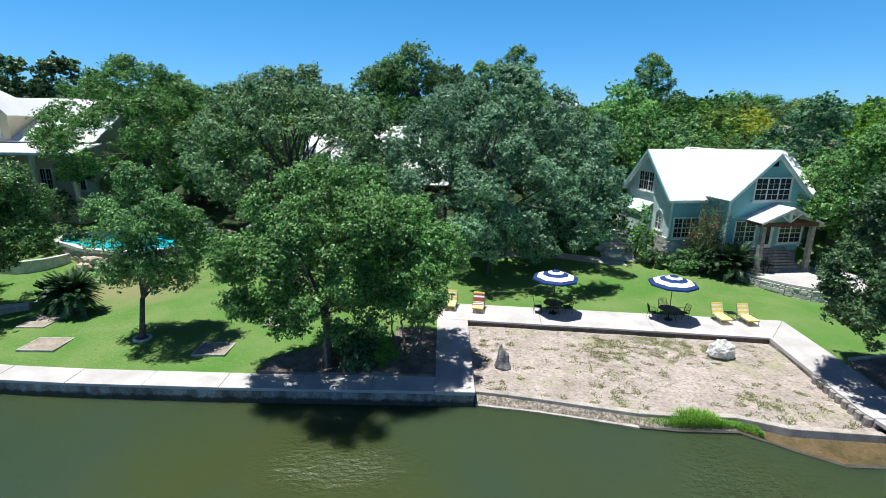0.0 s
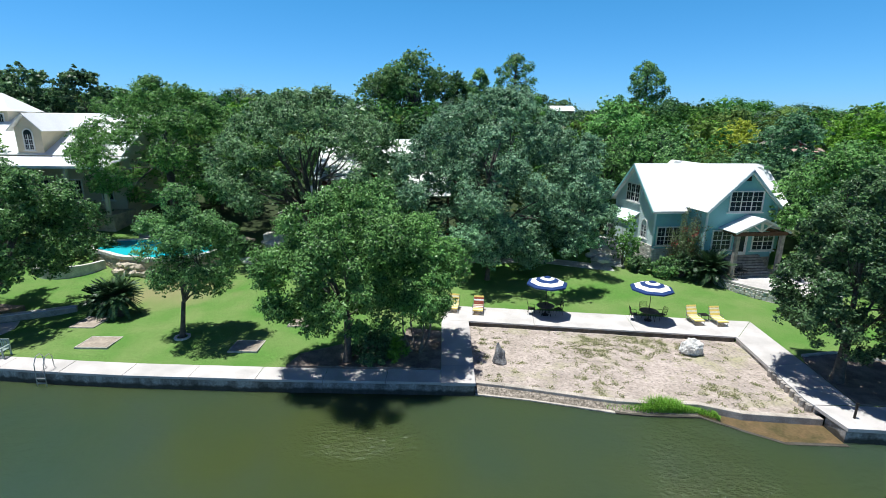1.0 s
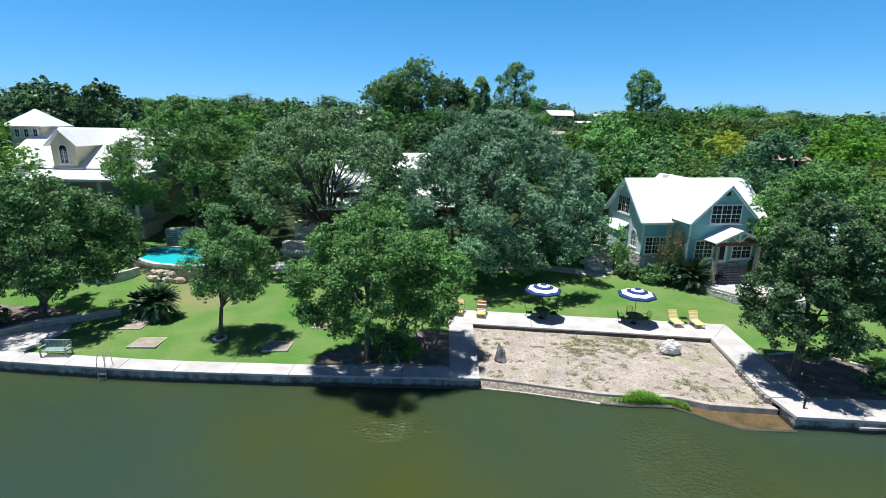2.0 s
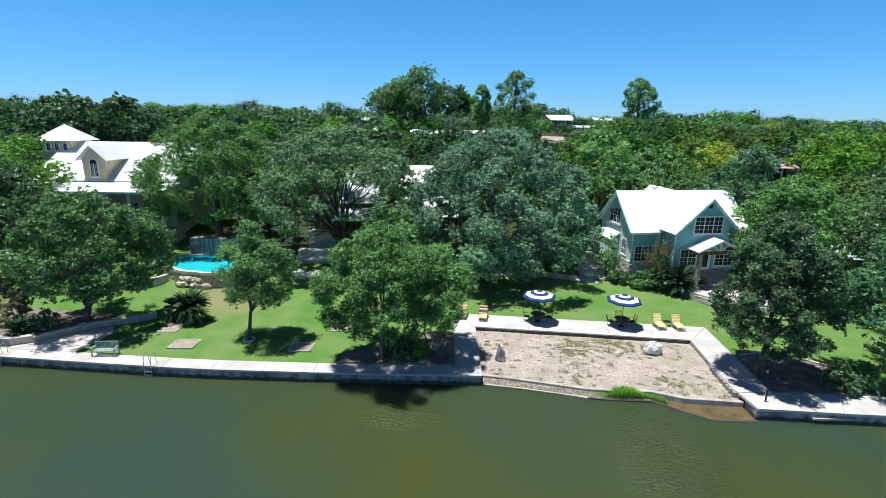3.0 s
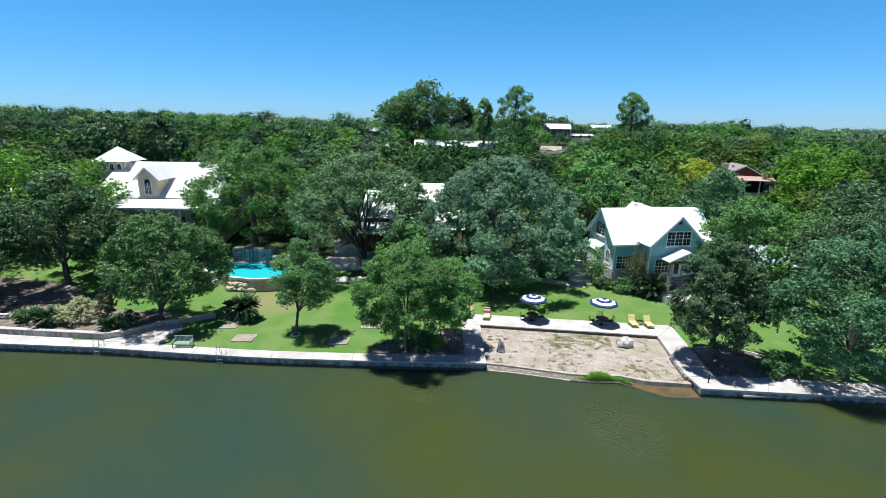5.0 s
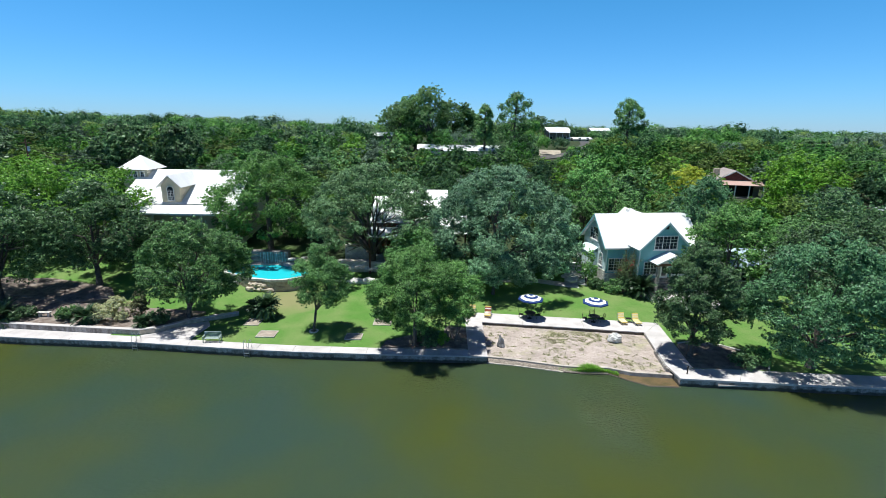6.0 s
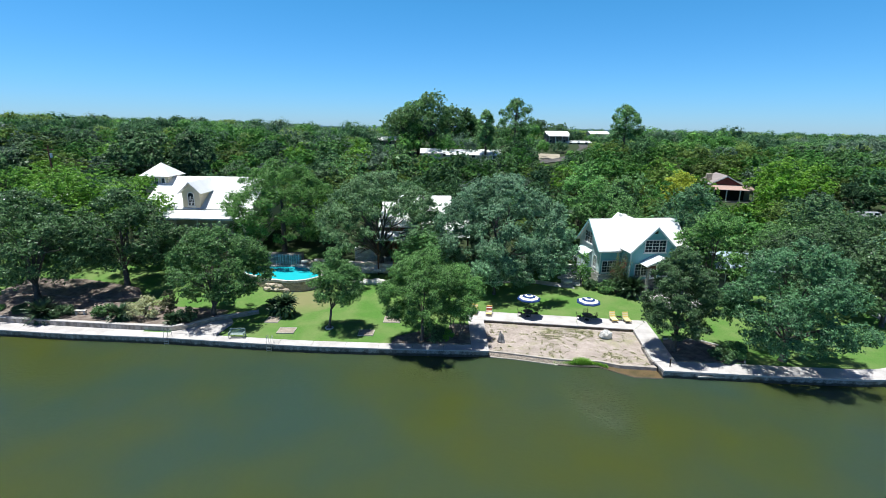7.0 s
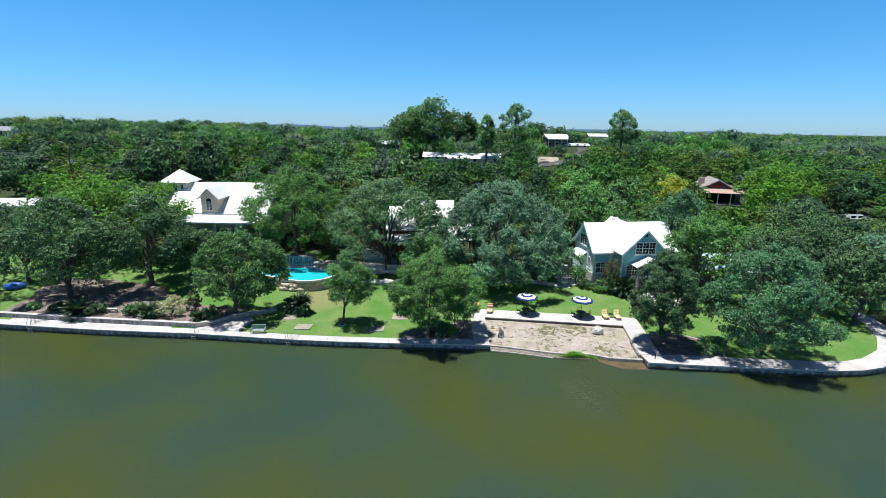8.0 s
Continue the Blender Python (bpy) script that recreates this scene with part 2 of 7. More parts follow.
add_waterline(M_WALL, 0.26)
for n in M_WALL.node_tree.nodes:
    if n.type == "TEX_NOISE" and n.inputs["Scale"].default_value < 5:
        mp = M_WALL.node_tree.nodes.new("ShaderNodeMapping")
        mp.inputs["Scale"].default_value = (1.6, 1.6, 0.35)
        tc = M_WALL.node_tree.nodes.new("ShaderNodeTexCoord")
        M_WALL.node_tree.links.new(tc.outputs["Object"], mp.inputs["Vector"])
        M_WALL.node_tree.links.new(mp.outputs[0], n.inputs["Vector"])
M_CURB = mat("curb_concrete", (0.50, 0.44, 0.38), 0.9, vary=0.35, scale=1.5, fine=20, bump=0.4)
M_SAND = mat("sand", (0.40, 0.335, 0.27), 0.95, vary=0.34, scale=1.6, fine=8, bump=0.9, second=(0.29, 0.245, 0.20))


def add_trodden(m):
    """Thin olive growth in patches, and small dark spots that paint the shade in trodden hollows."""
    nt = m.node_tree
    b = nt.nodes["Principled BSDF"]
    src = b.inputs["Base Color"].links[0].from_socket
    co = nt.nodes.new("ShaderNodeTexCoord")
    def layer(tex, lo, hi, most, colour, below):
        f = nt.nodes.new("ShaderNodeMapRange")
        f.inputs[1].default_value, f.inputs[2].default_value = lo, hi
        f.inputs[3].default_value, f.inputs[4].default_value = 0.0, most
        nt.links.new(tex, f.inputs[0])
        mix = nt.nodes.new("ShaderNodeMix")
        mix.data_type = "RGBA"
        nt.links.new(f.outputs[0], mix.inputs[0])
        nt.links.new(below, mix.inputs[6])
        mix.inputs[7].default_value = (*colour, 1)
        return mix.outputs[2]
    def cloud(scale, detail):
        n = nt.nodes.new("ShaderNodeTexNoise")
        n.inputs["Scale"].default_value = scale
        n.inputs["Detail"].default_value = detail
        n.inputs["Roughness"].default_value = 0.65
        nt.links.new(co.outputs["Object"], n.inputs["Vector"])
        return n.outputs["Fac"]
    green = layer(cloud(0.42, 6), 0.52, 0.66, 0.55, (0.30, 0.31, 0.13), src)
    damp = layer(cloud(0.7, 4), 0.55, 0.70, 0.35, (0.29, 0.25, 0.23), green)
    # shade inside footprints, painted as dark spots on the sand
    dent_shade = layer(cloud(5.5, 2), 0.575, 0.63, 0.75, (0.20, 0.175, 0.155), damp)
    nt.links.new(dent_shade, b.inputs["Base Color"])


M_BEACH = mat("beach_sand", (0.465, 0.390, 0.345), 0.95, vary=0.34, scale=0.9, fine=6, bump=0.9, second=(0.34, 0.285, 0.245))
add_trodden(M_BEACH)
M_WET = mat("wet_sand", (0.17, 0.115, 0.06), 0.3, vary=0.4, scale=1.1, fine=8, bump=0.2, second=(0.09, 0.075, 0.035))
M_MULCH = mat("mulch", (0.15, 0.115, 0.095), 0.95, vary=0.6, scale=1.6, fine=18, bump=0.9, second=(0.27, 0.225, 0.19))
M_GRAVEL = mat("gravel", (0.34, 0.29, 0.24), 0.95, vary=0.8, scale=5, fine=11, bump=1.0, second=(0.13, 0.11, 0.085))
M_STONE = mat("limestone", (0.50, 0.43, 0.33), 0.9, vary=0.4, scale=2.5, fine=18, bump=0.6, second=(0.34, 0.29, 0.23), island=0.25)
M_PALE = mat("pale_limestone", (0.66, 0.63, 0.58), 0.9, vary=0.3, scale=2.0, fine=14, bump=0.6, island=0.15)
M_DARKROCK = mat("dark_rock", (0.17, 0.16, 0.15), 0.85, vary=0.5, scale=5, fine=25, bump=0.8, second=(0.32, 0.30, 0.28))
M_WHITEROCK = mat("white_rock", (0.72, 0.70, 0.66), 0.9, vary=0.3, scale=4, fine=18, bump=0.9)
M_ROOF = mat("white_metal_roof", (0.80, 0.80, 0.79), 0.45, metal=0.0, vary=0.08, scale=0.6, fine=12, bump=0.03, spec=0.5)
M_TEAL = mat("teal_siding", (0.25, 0.52, 0.54), 0.7, vary=0.10, scale=1.2, fine=30, bump=0.1)
M_PALETEAL = mat("pale_siding", (0.70, 0.82, 0.82), 0.7, vary=0.10, scale=1.2, fine=30, bump=0.1)
M_WHITE = mat("white_paint", (0.80, 0.80, 0.78), 0.5, vary=0.06, scale=3, fine=30, bump=0.05)
M_CREAM = mat("cream_stucco", (0.68, 0.60, 0.44), 0.85, vary=0.10, scale=0.9, fine=30, bump=0.2)
M_BRICK = mat("red_brick_wall", (0.30, 0.12, 0.08), 0.9, vary=0.35, scale=3, fine=20, bump=0.4)
M_BROWN = mat("brown_wood", (0.16, 0.08, 0.05), 0.75, vary=0.3, scale=4, fine=30, bump=0.3)
M_GREYWOOD = mat("weathered_wood", (0.40, 0.37, 0.33), 0.85, vary=0.35, scale=3, fine=25, bump=0.4)
M_TIMBER = mat("weathered_timber", (0.17, 0.145, 0.12), 0.9, vary=0.5, scale=4, fine=30, bump=0.8, second=(0.09, 0.075, 0.062))
M_BARK = mat("bark", (0.130, 0.115, 0.102), 0.95, vary=0.45, scale=5, fine=22, bump=1.0)
M_PALEBARK = mat("pale_bark", (0.24, 0.20, 0.17), 0.9, vary=0.4, scale=5, fine=22, bump=0.7)
M_GLASS = glass_mat("window_glass")
M_DARK = mat("dark_interior", (0.02, 0.02, 0.02), 0.9, vary=0.1, bump=0)
M_IRON = mat("dark_iron", (0.035, 0.032, 0.03), 0.5, metal=0.6, vary=0.3, scale=9, bump=0.1)
M_STEEL = mat("galvanised_steel", (0.55, 0.56, 0.57), 0.35, metal=0.9, vary=0.15, scale=9, bump=0.05)
M_BLUE = mat("blue_canvas", (0.016, 0.046, 0.165), 0.8, vary=0.12, scale=6, fine=90, bump=0.1)
M_CANVAS = mat("white_canvas", (0.80, 0.80, 0.80), 0.8, vary=0.05, scale=6, fine=90, bump=0.1)
M_YELLOW = mat("yellow_fabric", (0.78, 0.58, 0.16), 0.8, vary=0.12, scale=8, fine=90, bump=0.1)
M_PALEYELLOW = mat("pale_fabric", (0.78, 0.72, 0.50), 0.8, vary=0.1, scale=8, fine=90, bump=0.1)
M_RED = mat("red_fabric", (0.32, 0.08, 0.05), 0.8, vary=0.2, scale=8, fine=90, bump=0.1)
M_BENCH = mat("grey_green_paint", (0.36, 0.44, 0.40), 0.7, vary=0.25, scale=5, fine=40, bump=0.2)
M_KAYAK = mat("blue_plastic", (0.05, 0.13, 0.42), 0.4, vary=0.1, scale=3, bump=0)
M_POOL = glass_mat("pool_water", (0.04, 0.52, 0.58))
M_POOL.node_tree.nodes["Principled BSDF"].inputs["Roughness"].default_value = 0.08
M_ASPHALT = mat("asphalt", (0.11, 0.105, 0.10), 0.9, vary=0.3, scale=1, fine=20, bump=0.3)

L_OAK = leaf_mat("oak_leaves", (0.050, 0.124, 0.068), (0.340, 0.570, 0.325), 0.36)
L_OAK_GREEN = leaf_mat("green_oak_leaves", (0.046, 0.112, 0.046), (0.340, 0.550, 0.250), 0.36)
L_BRIGHT = leaf_mat("bright_leaves", (0.034, 0.100, 0.022), (0.270, 0.520, 0.145), 0.36)
L_FEATHER = leaf_mat("feathery_leaves", (0.034, 0.098, 0.024), (0.215, 0.420, 0.105), 0.38)
L_MID = leaf_mat("green_leaves", (0.030, 0.080, 0.028), (0.215, 0.410, 0.130), 0.34)
L_DARK = leaf_mat("dark_leaves", (0.022, 0.056, 0.025), (0.150, 0.270, 0.105), 0.30)
L_TEAL = leaf_mat("cool_green_leaves", (0.027, 0.078, 0.037), (0.180, 0.370, 0.165), 0.34)
L_LIME_BRIGHT = leaf_mat("bright_lime_leaves", (0.085, 0.230, 0.022), (0.300, 0.560, 0.065), 0.40)
L_LIME = leaf_mat("lime_leaves", (0.060, 0.160, 0.020), (0.240, 0.460, 0.060), 0.36)
L_YELLOW = leaf_mat("yellow_leaves", (0.28, 0.35, 0.035), (0.60, 0.66, 0.08), 0.38)
L_PALE = leaf_mat("pale_golden_leaves", (0.52, 0.55, 0.28), (0.74, 0.75, 0.45), 0.35)
L_SAGO = leaf_mat("palm_fronds", (0.014, 0.036, 0.016), (0.065, 0.125, 0.052), 0.12)
L_COPPER = leaf_mat("copper_leaves", (0.075, 0.10, 0.045), (0.17, 0.17, 0.08), 0.3)
L_GRASS = leaf_mat("grass_blades", (0.13, 0.31, 0.03), (0.27, 0.48, 0.07), 0.4)
L_MYRTLE = leaf_mat("myrtle_leaves", (0.065, 0.110, 0.040), (0.19, 0.25, 0.11), 0.35)
L_DRY = leaf_mat("dry_weeds", (0.19, 0.20, 0.09), (0.36, 0.37, 0.18), 0.3)
L_FLOWER = leaf_mat("red_flowers", (0.34, 0.02, 0.035), (0.55, 0.06, 0.08), 0.3)
L_FAR_PALE = leaf_mat("pale_green_leaves", (0.09, 0.20, 0.07), (0.30, 0.50, 0.18), 0.4)
# woods seen from afar: each tree keeps more to one colour
L_FAR = leaf_mat("far_leaves", (0.046, 0.112, 0.048), (0.195, 0.350, 0.140), 0.32, 0.3, 0.16, 0.45, 0.1)
L_FAR_OLIVE = leaf_mat("far_olive_leaves", (0.098, 0.162, 0.040), (0.290, 0.420, 0.105), 0.32, 0.3, 0.16, 0.45, 0.1)
L_FAR_GREY = leaf_mat("far_grey_leaves", (0.070, 0.118, 0.082), (0.230, 0.325, 0.210), 0.32, 0.3, 0.16, 0.45, 0.1)
L_FAR_FRESH = leaf_mat("far_fresh_leaves", (0.050, 0.145, 0.032), (0.185, 0.375, 0.085), 0.32, 0.3, 0.16, 0.45, 0.1)
L_FAR_DEEP = leaf_mat("far_deep_leaves", (0.032, 0.080, 0.040), (0.125, 0.225, 0.100), 0.28, 0.3, 0.16, 0.45, 0.1)


# ---- building tools ----
def mesh_from(name, verts, faces, material, smooth=False):
    me = bpy.data.meshes.new(name)
    me.from_pydata([tuple(v) for v in verts], [], [tuple(f) for f in faces])
    me.materials.append(material)
    if smooth:
        me.polygons.foreach_set("use_smooth", [True] * len(me.polygons))
    me.update()
    return me


def part(name, bm, material, parent, label="", smooth=False):
    """One mesh object under a thing or a part, from a bmesh or a ready mesh."""
    if isinstance(bm, bmesh.types.BMesh):
        me = bpy.data.meshes.new(name)
        bm.to_mesh(me)
        bm.free()
        if material:
            me.materials.append(material)
        if smooth:
            me.polygons.foreach_set("use_smooth", [True] * len(me.polygons))
    else:
        me = bm
    ob = new(name, me)
    if parent:
        ob.parent = parent
    if label:
        ob["label"] = label
    return ob


def thing(name, label, category, m=None, group="", kind=""):
    ob = new(name)
    ob.empty_display_size = 0.2
    if m is not None:
        ob.matrix_world = m
    return tagged(ob, label, category, group, kind)


def solid(name, bm, material, label, category, kind="", group="", smooth=False):
    return tagged(part(name, bm, material, None, smooth=smooth), label, category, group, kind)


def add_box(bm, x0, x1, y0, y1, z0, z1, bevel=0.0, m=None):
    g = bmesh.ops.create_cube(bm, size=1.0)["verts"]
    for v in g:
        v.co = Vector(((x0 + x1) / 2 + v.co.x * (x1 - x0), (y0 + y1) / 2 + v.co.y * (y1 - y0), (z0 + z1) / 2 + v.co.z * (z1 - z0)))
    if bevel:
        es = list({e for v in g for e in v.link_edges})
        g = list({v for f in bmesh.ops.bevel(bm, geom=es, offset=bevel, segments=2, affect="EDGES", profile=0.6)["faces"] for v in f.verts} | {v for v in g if v.is_valid})
    if m is not None:
        bmesh.ops.transform(bm, matrix=m, verts=[v for v in g if v.is_valid])
    return bm


def box(x0, x1, y0, y1, z0, z1, bevel=0.0, m=None):
    return add_box(bmesh.new(), x0, x1, y0, y1, z0, z1, bevel, m)


def add_prism(bm, outline, z0, z1):
    """A closed solid over a flat outline (x, y), from z0 up to z1 (a number, or one per corner)."""
    top = z1 if isinstance(z1, (list, tuple)) else [z1] * len(outline)
    lo = [bm.verts.new((x, y, z0)) for x, y in outline]
    hi = [bm.verts.new((x, y, z)) for (x, y), z in zip(outline, top)]
    n = len(outline)
    bm.faces.new(hi)
    bm.faces.new(lo[::-1])
    for i in range(n):
        bm.faces.new((lo[i], lo[(i + 1) % n], hi[(i + 1) % n], hi[i]))
    bmesh.ops.recalc_face_normals(bm, faces=bm.faces[:])
    return bm


def prism(outline, z0, z1, bevel=0.0):
    bm = add_prism(bmesh.new(), outline, z0, z1)
    if bevel:
        bmesh.ops.bevel(bm, geom=bm.edges[:], offset=bevel, segments=2, affect="EDGES", profile=0.6)
    return bm


def add_tube(bm, pts, radii, sides=8, cap=True):
    """A round bar through points, with a radius at each."""
    pts = [Vector(p) for p in pts]
    rings, side = [], None
    for i, p in enumerate(pts):
        d = (pts[min(i + 1, len(pts) - 1)] - pts[max(i - 1, 0)]).normalized()
        if side is None:
            side = d.cross(Vector((0.3, 0.9, 0.2))).normalized()
        side = (side - d * side.dot(d)).normalized()
        up = d.cross(side)
        r = radii[i] if isinstance(radii, (list, tuple)) else radii
        rings.append([bm.verts.new(p + (side * math.cos(2 * math.pi * k / sides) + up * math.sin(2 * math.pi * k / sides)) * r) for k in range(sides)])
    for a, b in zip(rings, rings[1:]):
        for k in range(sides):
            bm.faces.new((a[k], a[(k + 1) % sides], b[(k + 1) % sides], b[k]))
    if cap:
        bm.faces.new(rings[0][::-1])
        bm.faces.new(rings[-1])
    return bm


def tube(pts, radii, sides=8):
    return add_tube(bmesh.new(), pts, radii, sides)


def ribbon(left, right, z0, z1):
    """A slab between two edge lines of equal point count."""
    return prism(list(left) + list(right)[::-1], z0, z1)


def lerp_line(line, x):
    """y on a polyline given as (x, y) rows in rising x."""
    return float(np.interp(x, [p[0] for p in line], [p[1] for p in line]))


# ---- the lie of the land ----
SHORE = [(-400, 60), (-140, 31), (-58.8, 23.1), (-46.0, 21.9), (-33.8, 21.25), (-22.0, 20.05), (-17.5, 19.75), (-10.3, 19.5), (1.45, 19.35)]
SHORE_R = [(18.35, 15.75), (23.4, 15.35), (30.0, 14.9), (37.4, 14.55), (40.5, 14.75), (43.3, 15.5), (47.5, 18.2), (51.0, 22.0), (53.5, 27.0), (54.5, 34.0)]


def ground_z(x, y):
    """Height of the land above the lake."""
    s = float(np.interp(y, [0, 31, 36, 41, 46, 55, 70, 90, 130, 165, 190, 260, 420, 560, 1000, 3000], [0.775, 0.785, 1.1, 1.65, 2.3, 3.6, 5.5, 8.0, 12.0, 15.0, 16.0, 16.0, 15.5, 13.0, 2.0, -5.0]))
    if x < -0.5 and y < 41:
        s += 0.2 * min(1.0, max(0.0, y - 21.4) / 3) * min(1.0, max(0.0, 41 - y) / 8) * min(1.0, (-0.5 - x) / 3) * min(1.0, max(0.0, x + 27.5) / 3)
    if y > 28 and x < -20:
        s += min(1.0, (y - 28) / 16) * min(1.0, (-20 - x) / 16) * 1.4
    if y > 120:
        s += float(np.interp(x / (y + 31), [-1.0, -0.75, -0.4, -0.22, -0.1, 0.1, 0.4, 1.0], [1.5, 2.8, 2.6, -2.2, -2.2, 0.0, 0.2, -2.4])) * min(1, (y - 120) / 120)
    if y > 60:
        s += 0.8 * math.sin(x * 0.021 + 1.0) * min(1, (y - 60) / 60)
    return s


def is_land(x, y):
    if x < 1.2:
        return y > lerp_line(SHORE, x) + 0.45
    if x <= 18.8:
        return y > 27.9 - (x - 1.5) * 0.12 + 0.7
    if x < 47:
        return y > lerp_line(SHORE_R, x) + 0.6
    if y > 34:
        return True
    return y > lerp_line(SHORE_R, min(x, 54.5)) + 0.6 and x < 53.6


def spaced(stops):
    out = []
    for (a, b), step in stops:
        n = max(1, round((b - a) / step))
        out += [a + (b - a) * i / n for i in range(n)]
    return out + [stops[-1][0][1]]


def build_ground():
    xs = spaced([((-2500, -400), 300), ((-400, -110), 20), ((-110, -62), 4), ((-62, 62), 0.75), ((62, 110), 4), ((110, 400), 20), ((400, 2500), 300)])
    ys = spaced([((-2500, -200), 400), ((-200, 0), 20), ((0, 13), 4), ((13, 50), 0.6), ((50, 90), 2.5), ((90, 300), 10), ((300, 3000), 200)])
    V, Fs = [], []
    for y in ys:
        for x in xs:
            if y > 13 and is_land(x, y):
                z = ground_z(x, y) + 0.03 * noise.noise((x * 0.3, y * 0.3, 0)) * (1 if y > 32 else 0.25)
            else:
                z = -1.6
            V.append((x, y, z))
    w = len(xs)
    for j in range(len(ys) - 1):
        for i in range(w - 1):
            a = j * w + i
            Fs.append((a, a + 1, a + 1 + w, a + w))
    return mesh_from("ground", V, Fs, M_LAWN, smooth=True)


tagged(new("ground", build_ground()), "mown green lawn rising from the lake to a wooded hillside", "ground", kind="structure")
tagged(new("water", mesh_from("water", [(-2500, -2500, 0), (2500, -2500, 0), (2500, 74, 0), (-2500, 74, 0)], [(0, 1, 2, 3)], M_WATER)),
       "murky olive green lake water with light ripples", "water", kind="structure")

# walkway along the lake, left of the beach: slabs between joints, over a stained seawall
jx = [-58.8, -55.2, -51.6, -48.0, -44.4, -40.8, -37.3, -33.8, -31.9, -28.3, -24.7, -21.1, -17.5, -13.88, -10.27, -6.65, -3.3, -0.35]
walk_l = thing("walkway", "pale concrete walkway in long slabs along the lake", "walkway", kind="structure")
wall_l = thing("seawall", "stained grey concrete seawall at the water's edge", "seawall", kind="structure")
for a, b in zip(jx, jx[1:]):
    g = 0.012
    ya, yb = lerp_line(SHORE, a), lerp_line(SHORE, b)
    part("slab", prism([(a + g, ya - 0.06), (b - g, yb - 0.06), (b - g, yb + (1.28 if b > -33.9 else 2.2)), (a + g, ya + (1.28 if b > -33.9 else 2.2))], 0.66, 0.80 + random.uniform(-0.008, 0.008), 0.012), M_CONC, walk_l)
for (a, ya), (b, yb) in zip(SHORE, SHORE[1:]):
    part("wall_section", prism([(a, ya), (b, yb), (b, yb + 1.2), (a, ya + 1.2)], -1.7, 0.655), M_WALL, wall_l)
part("slab", prism([(-140, 31), (-58.82, 23.05), (-58.82, 24.4), (-140, 32.5)], 0.66, 0.80), M_CONC, walk_l)

# the pier between lawn and beach, the walk behind the beach, and the walk on its far side
pier = thing("pier", "concrete pier walk beside the sandy beach, dappled by tree shade", "walkway", kind="structure")
part("slab", prism([(-0.338, 19.29), (1.5, 19.27), (1.5, 21.2), (-0.338, 21.2)], 0.62, 0.80, 0.012), M_CONC, pier)
part("slab", prism([(-0.338, 21.22), (1.5, 21.22), (1.56, 27.55), (-0.338, 27.75)], 0.62, 0.80, 0.012), M_CONC, pier)
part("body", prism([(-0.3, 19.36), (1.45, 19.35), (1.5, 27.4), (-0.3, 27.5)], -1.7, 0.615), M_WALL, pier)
backwalk = thing("terrace_walk", "broad pale concrete walk behind the beach with umbrella tables", "walkway", kind="structure")
front = lambda x: 27.57 - (x - 1.55) * 0.1205
back = lambda x: 30.55 - (x + 0.35) * 0.1145
for a, b in ((-0.338, 6.05), (6.07, 12.75), (12.77, 19.07)):
    a0 = a if a > 0 else 1.58
    out = [(a0, front(a0)), (b, front(b)), (b + 0.3, back(b + 0.3)), (a + 0.3, back(a + 0.3))]
    if a < 0:
        out = [(a, 27.77), (1.58, 27.57), (b, front(b)), (b + 0.3, back(b + 0.3)), (a, back(a))]
    if b > 19:
        out = [(a0 + 0.3 if a > 0 else a0, front(a0)), (b, front(b)), (19.2, 25.46), (21.55, 28.05), (a + 0.3, back(a + 0.3))]
        out[0] = (a, front(a))
    part("slab", prism(out, 0.69, 0.80, 0.012), M_CONC, backwalk)
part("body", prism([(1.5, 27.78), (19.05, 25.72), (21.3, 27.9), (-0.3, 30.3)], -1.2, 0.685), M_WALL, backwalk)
for k in range(2):
    for a, b in ((1.6, 5.2), (5.22, 9.6), (9.62, 13.8), (13.82, 19.0)):
        part("timber", prism([(a, front(a) + 0.05 - 0.02 * k), (b, front(b) + 0.05 - 0.02 * k), (b, front(b) + 0.19), (a, front(a) + 0.19)], 0.52 - 0.17 * k, 0.685 - 0.17 * k, 0.01), M_TIMBER, backwalk, "weathered dark timber edging")
walk_r = thing("side_walk", "concrete walk between beach and gravel bed, partly in shade", "walkway", kind="structure")
part("slab", prism([(19.04, 25.46), (18.55, 21.6), (20.92, 21.9), (21.56, 28.02), (19.21, 25.44)], 0.60, 0.80, 0.012), M_CONC, walk_r)
part("slab", prism([(18.54, 21.58), (18.13, 18.1), (18.2, 17.6), (20.4, 17.6), (20.91, 21.88)], 0.60, 0.80, 0.012), M_CONC, walk_r)
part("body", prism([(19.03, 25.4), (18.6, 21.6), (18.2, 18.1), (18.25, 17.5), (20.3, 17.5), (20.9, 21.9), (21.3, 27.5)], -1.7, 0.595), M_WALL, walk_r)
for i in range(9):
    y = 17.75 + i * 0.42
    x = 18.13 + max(0, y - 18.1) * 0.118
    part("pile", tube([(x - 0.02, y, -1.0), (x - 0.02, y, 0.72)], 0.17, 10), M_WALL, walk_r)
front_r = thing("lake_walk", "pale concrete walk and seawall curving along the lake", "walkway", kind="structure")
inner = [(20.4, 17.55), (24.8, 17.45), (30.6, 17.0), (37.6, 16.6), (40.3, 16.75), (42.6, 17.45), (46.2, 19.6), (49.3, 23.2), (51.5, 28.0), (52.4, 34.0)]
outer = list(SHORE_R)
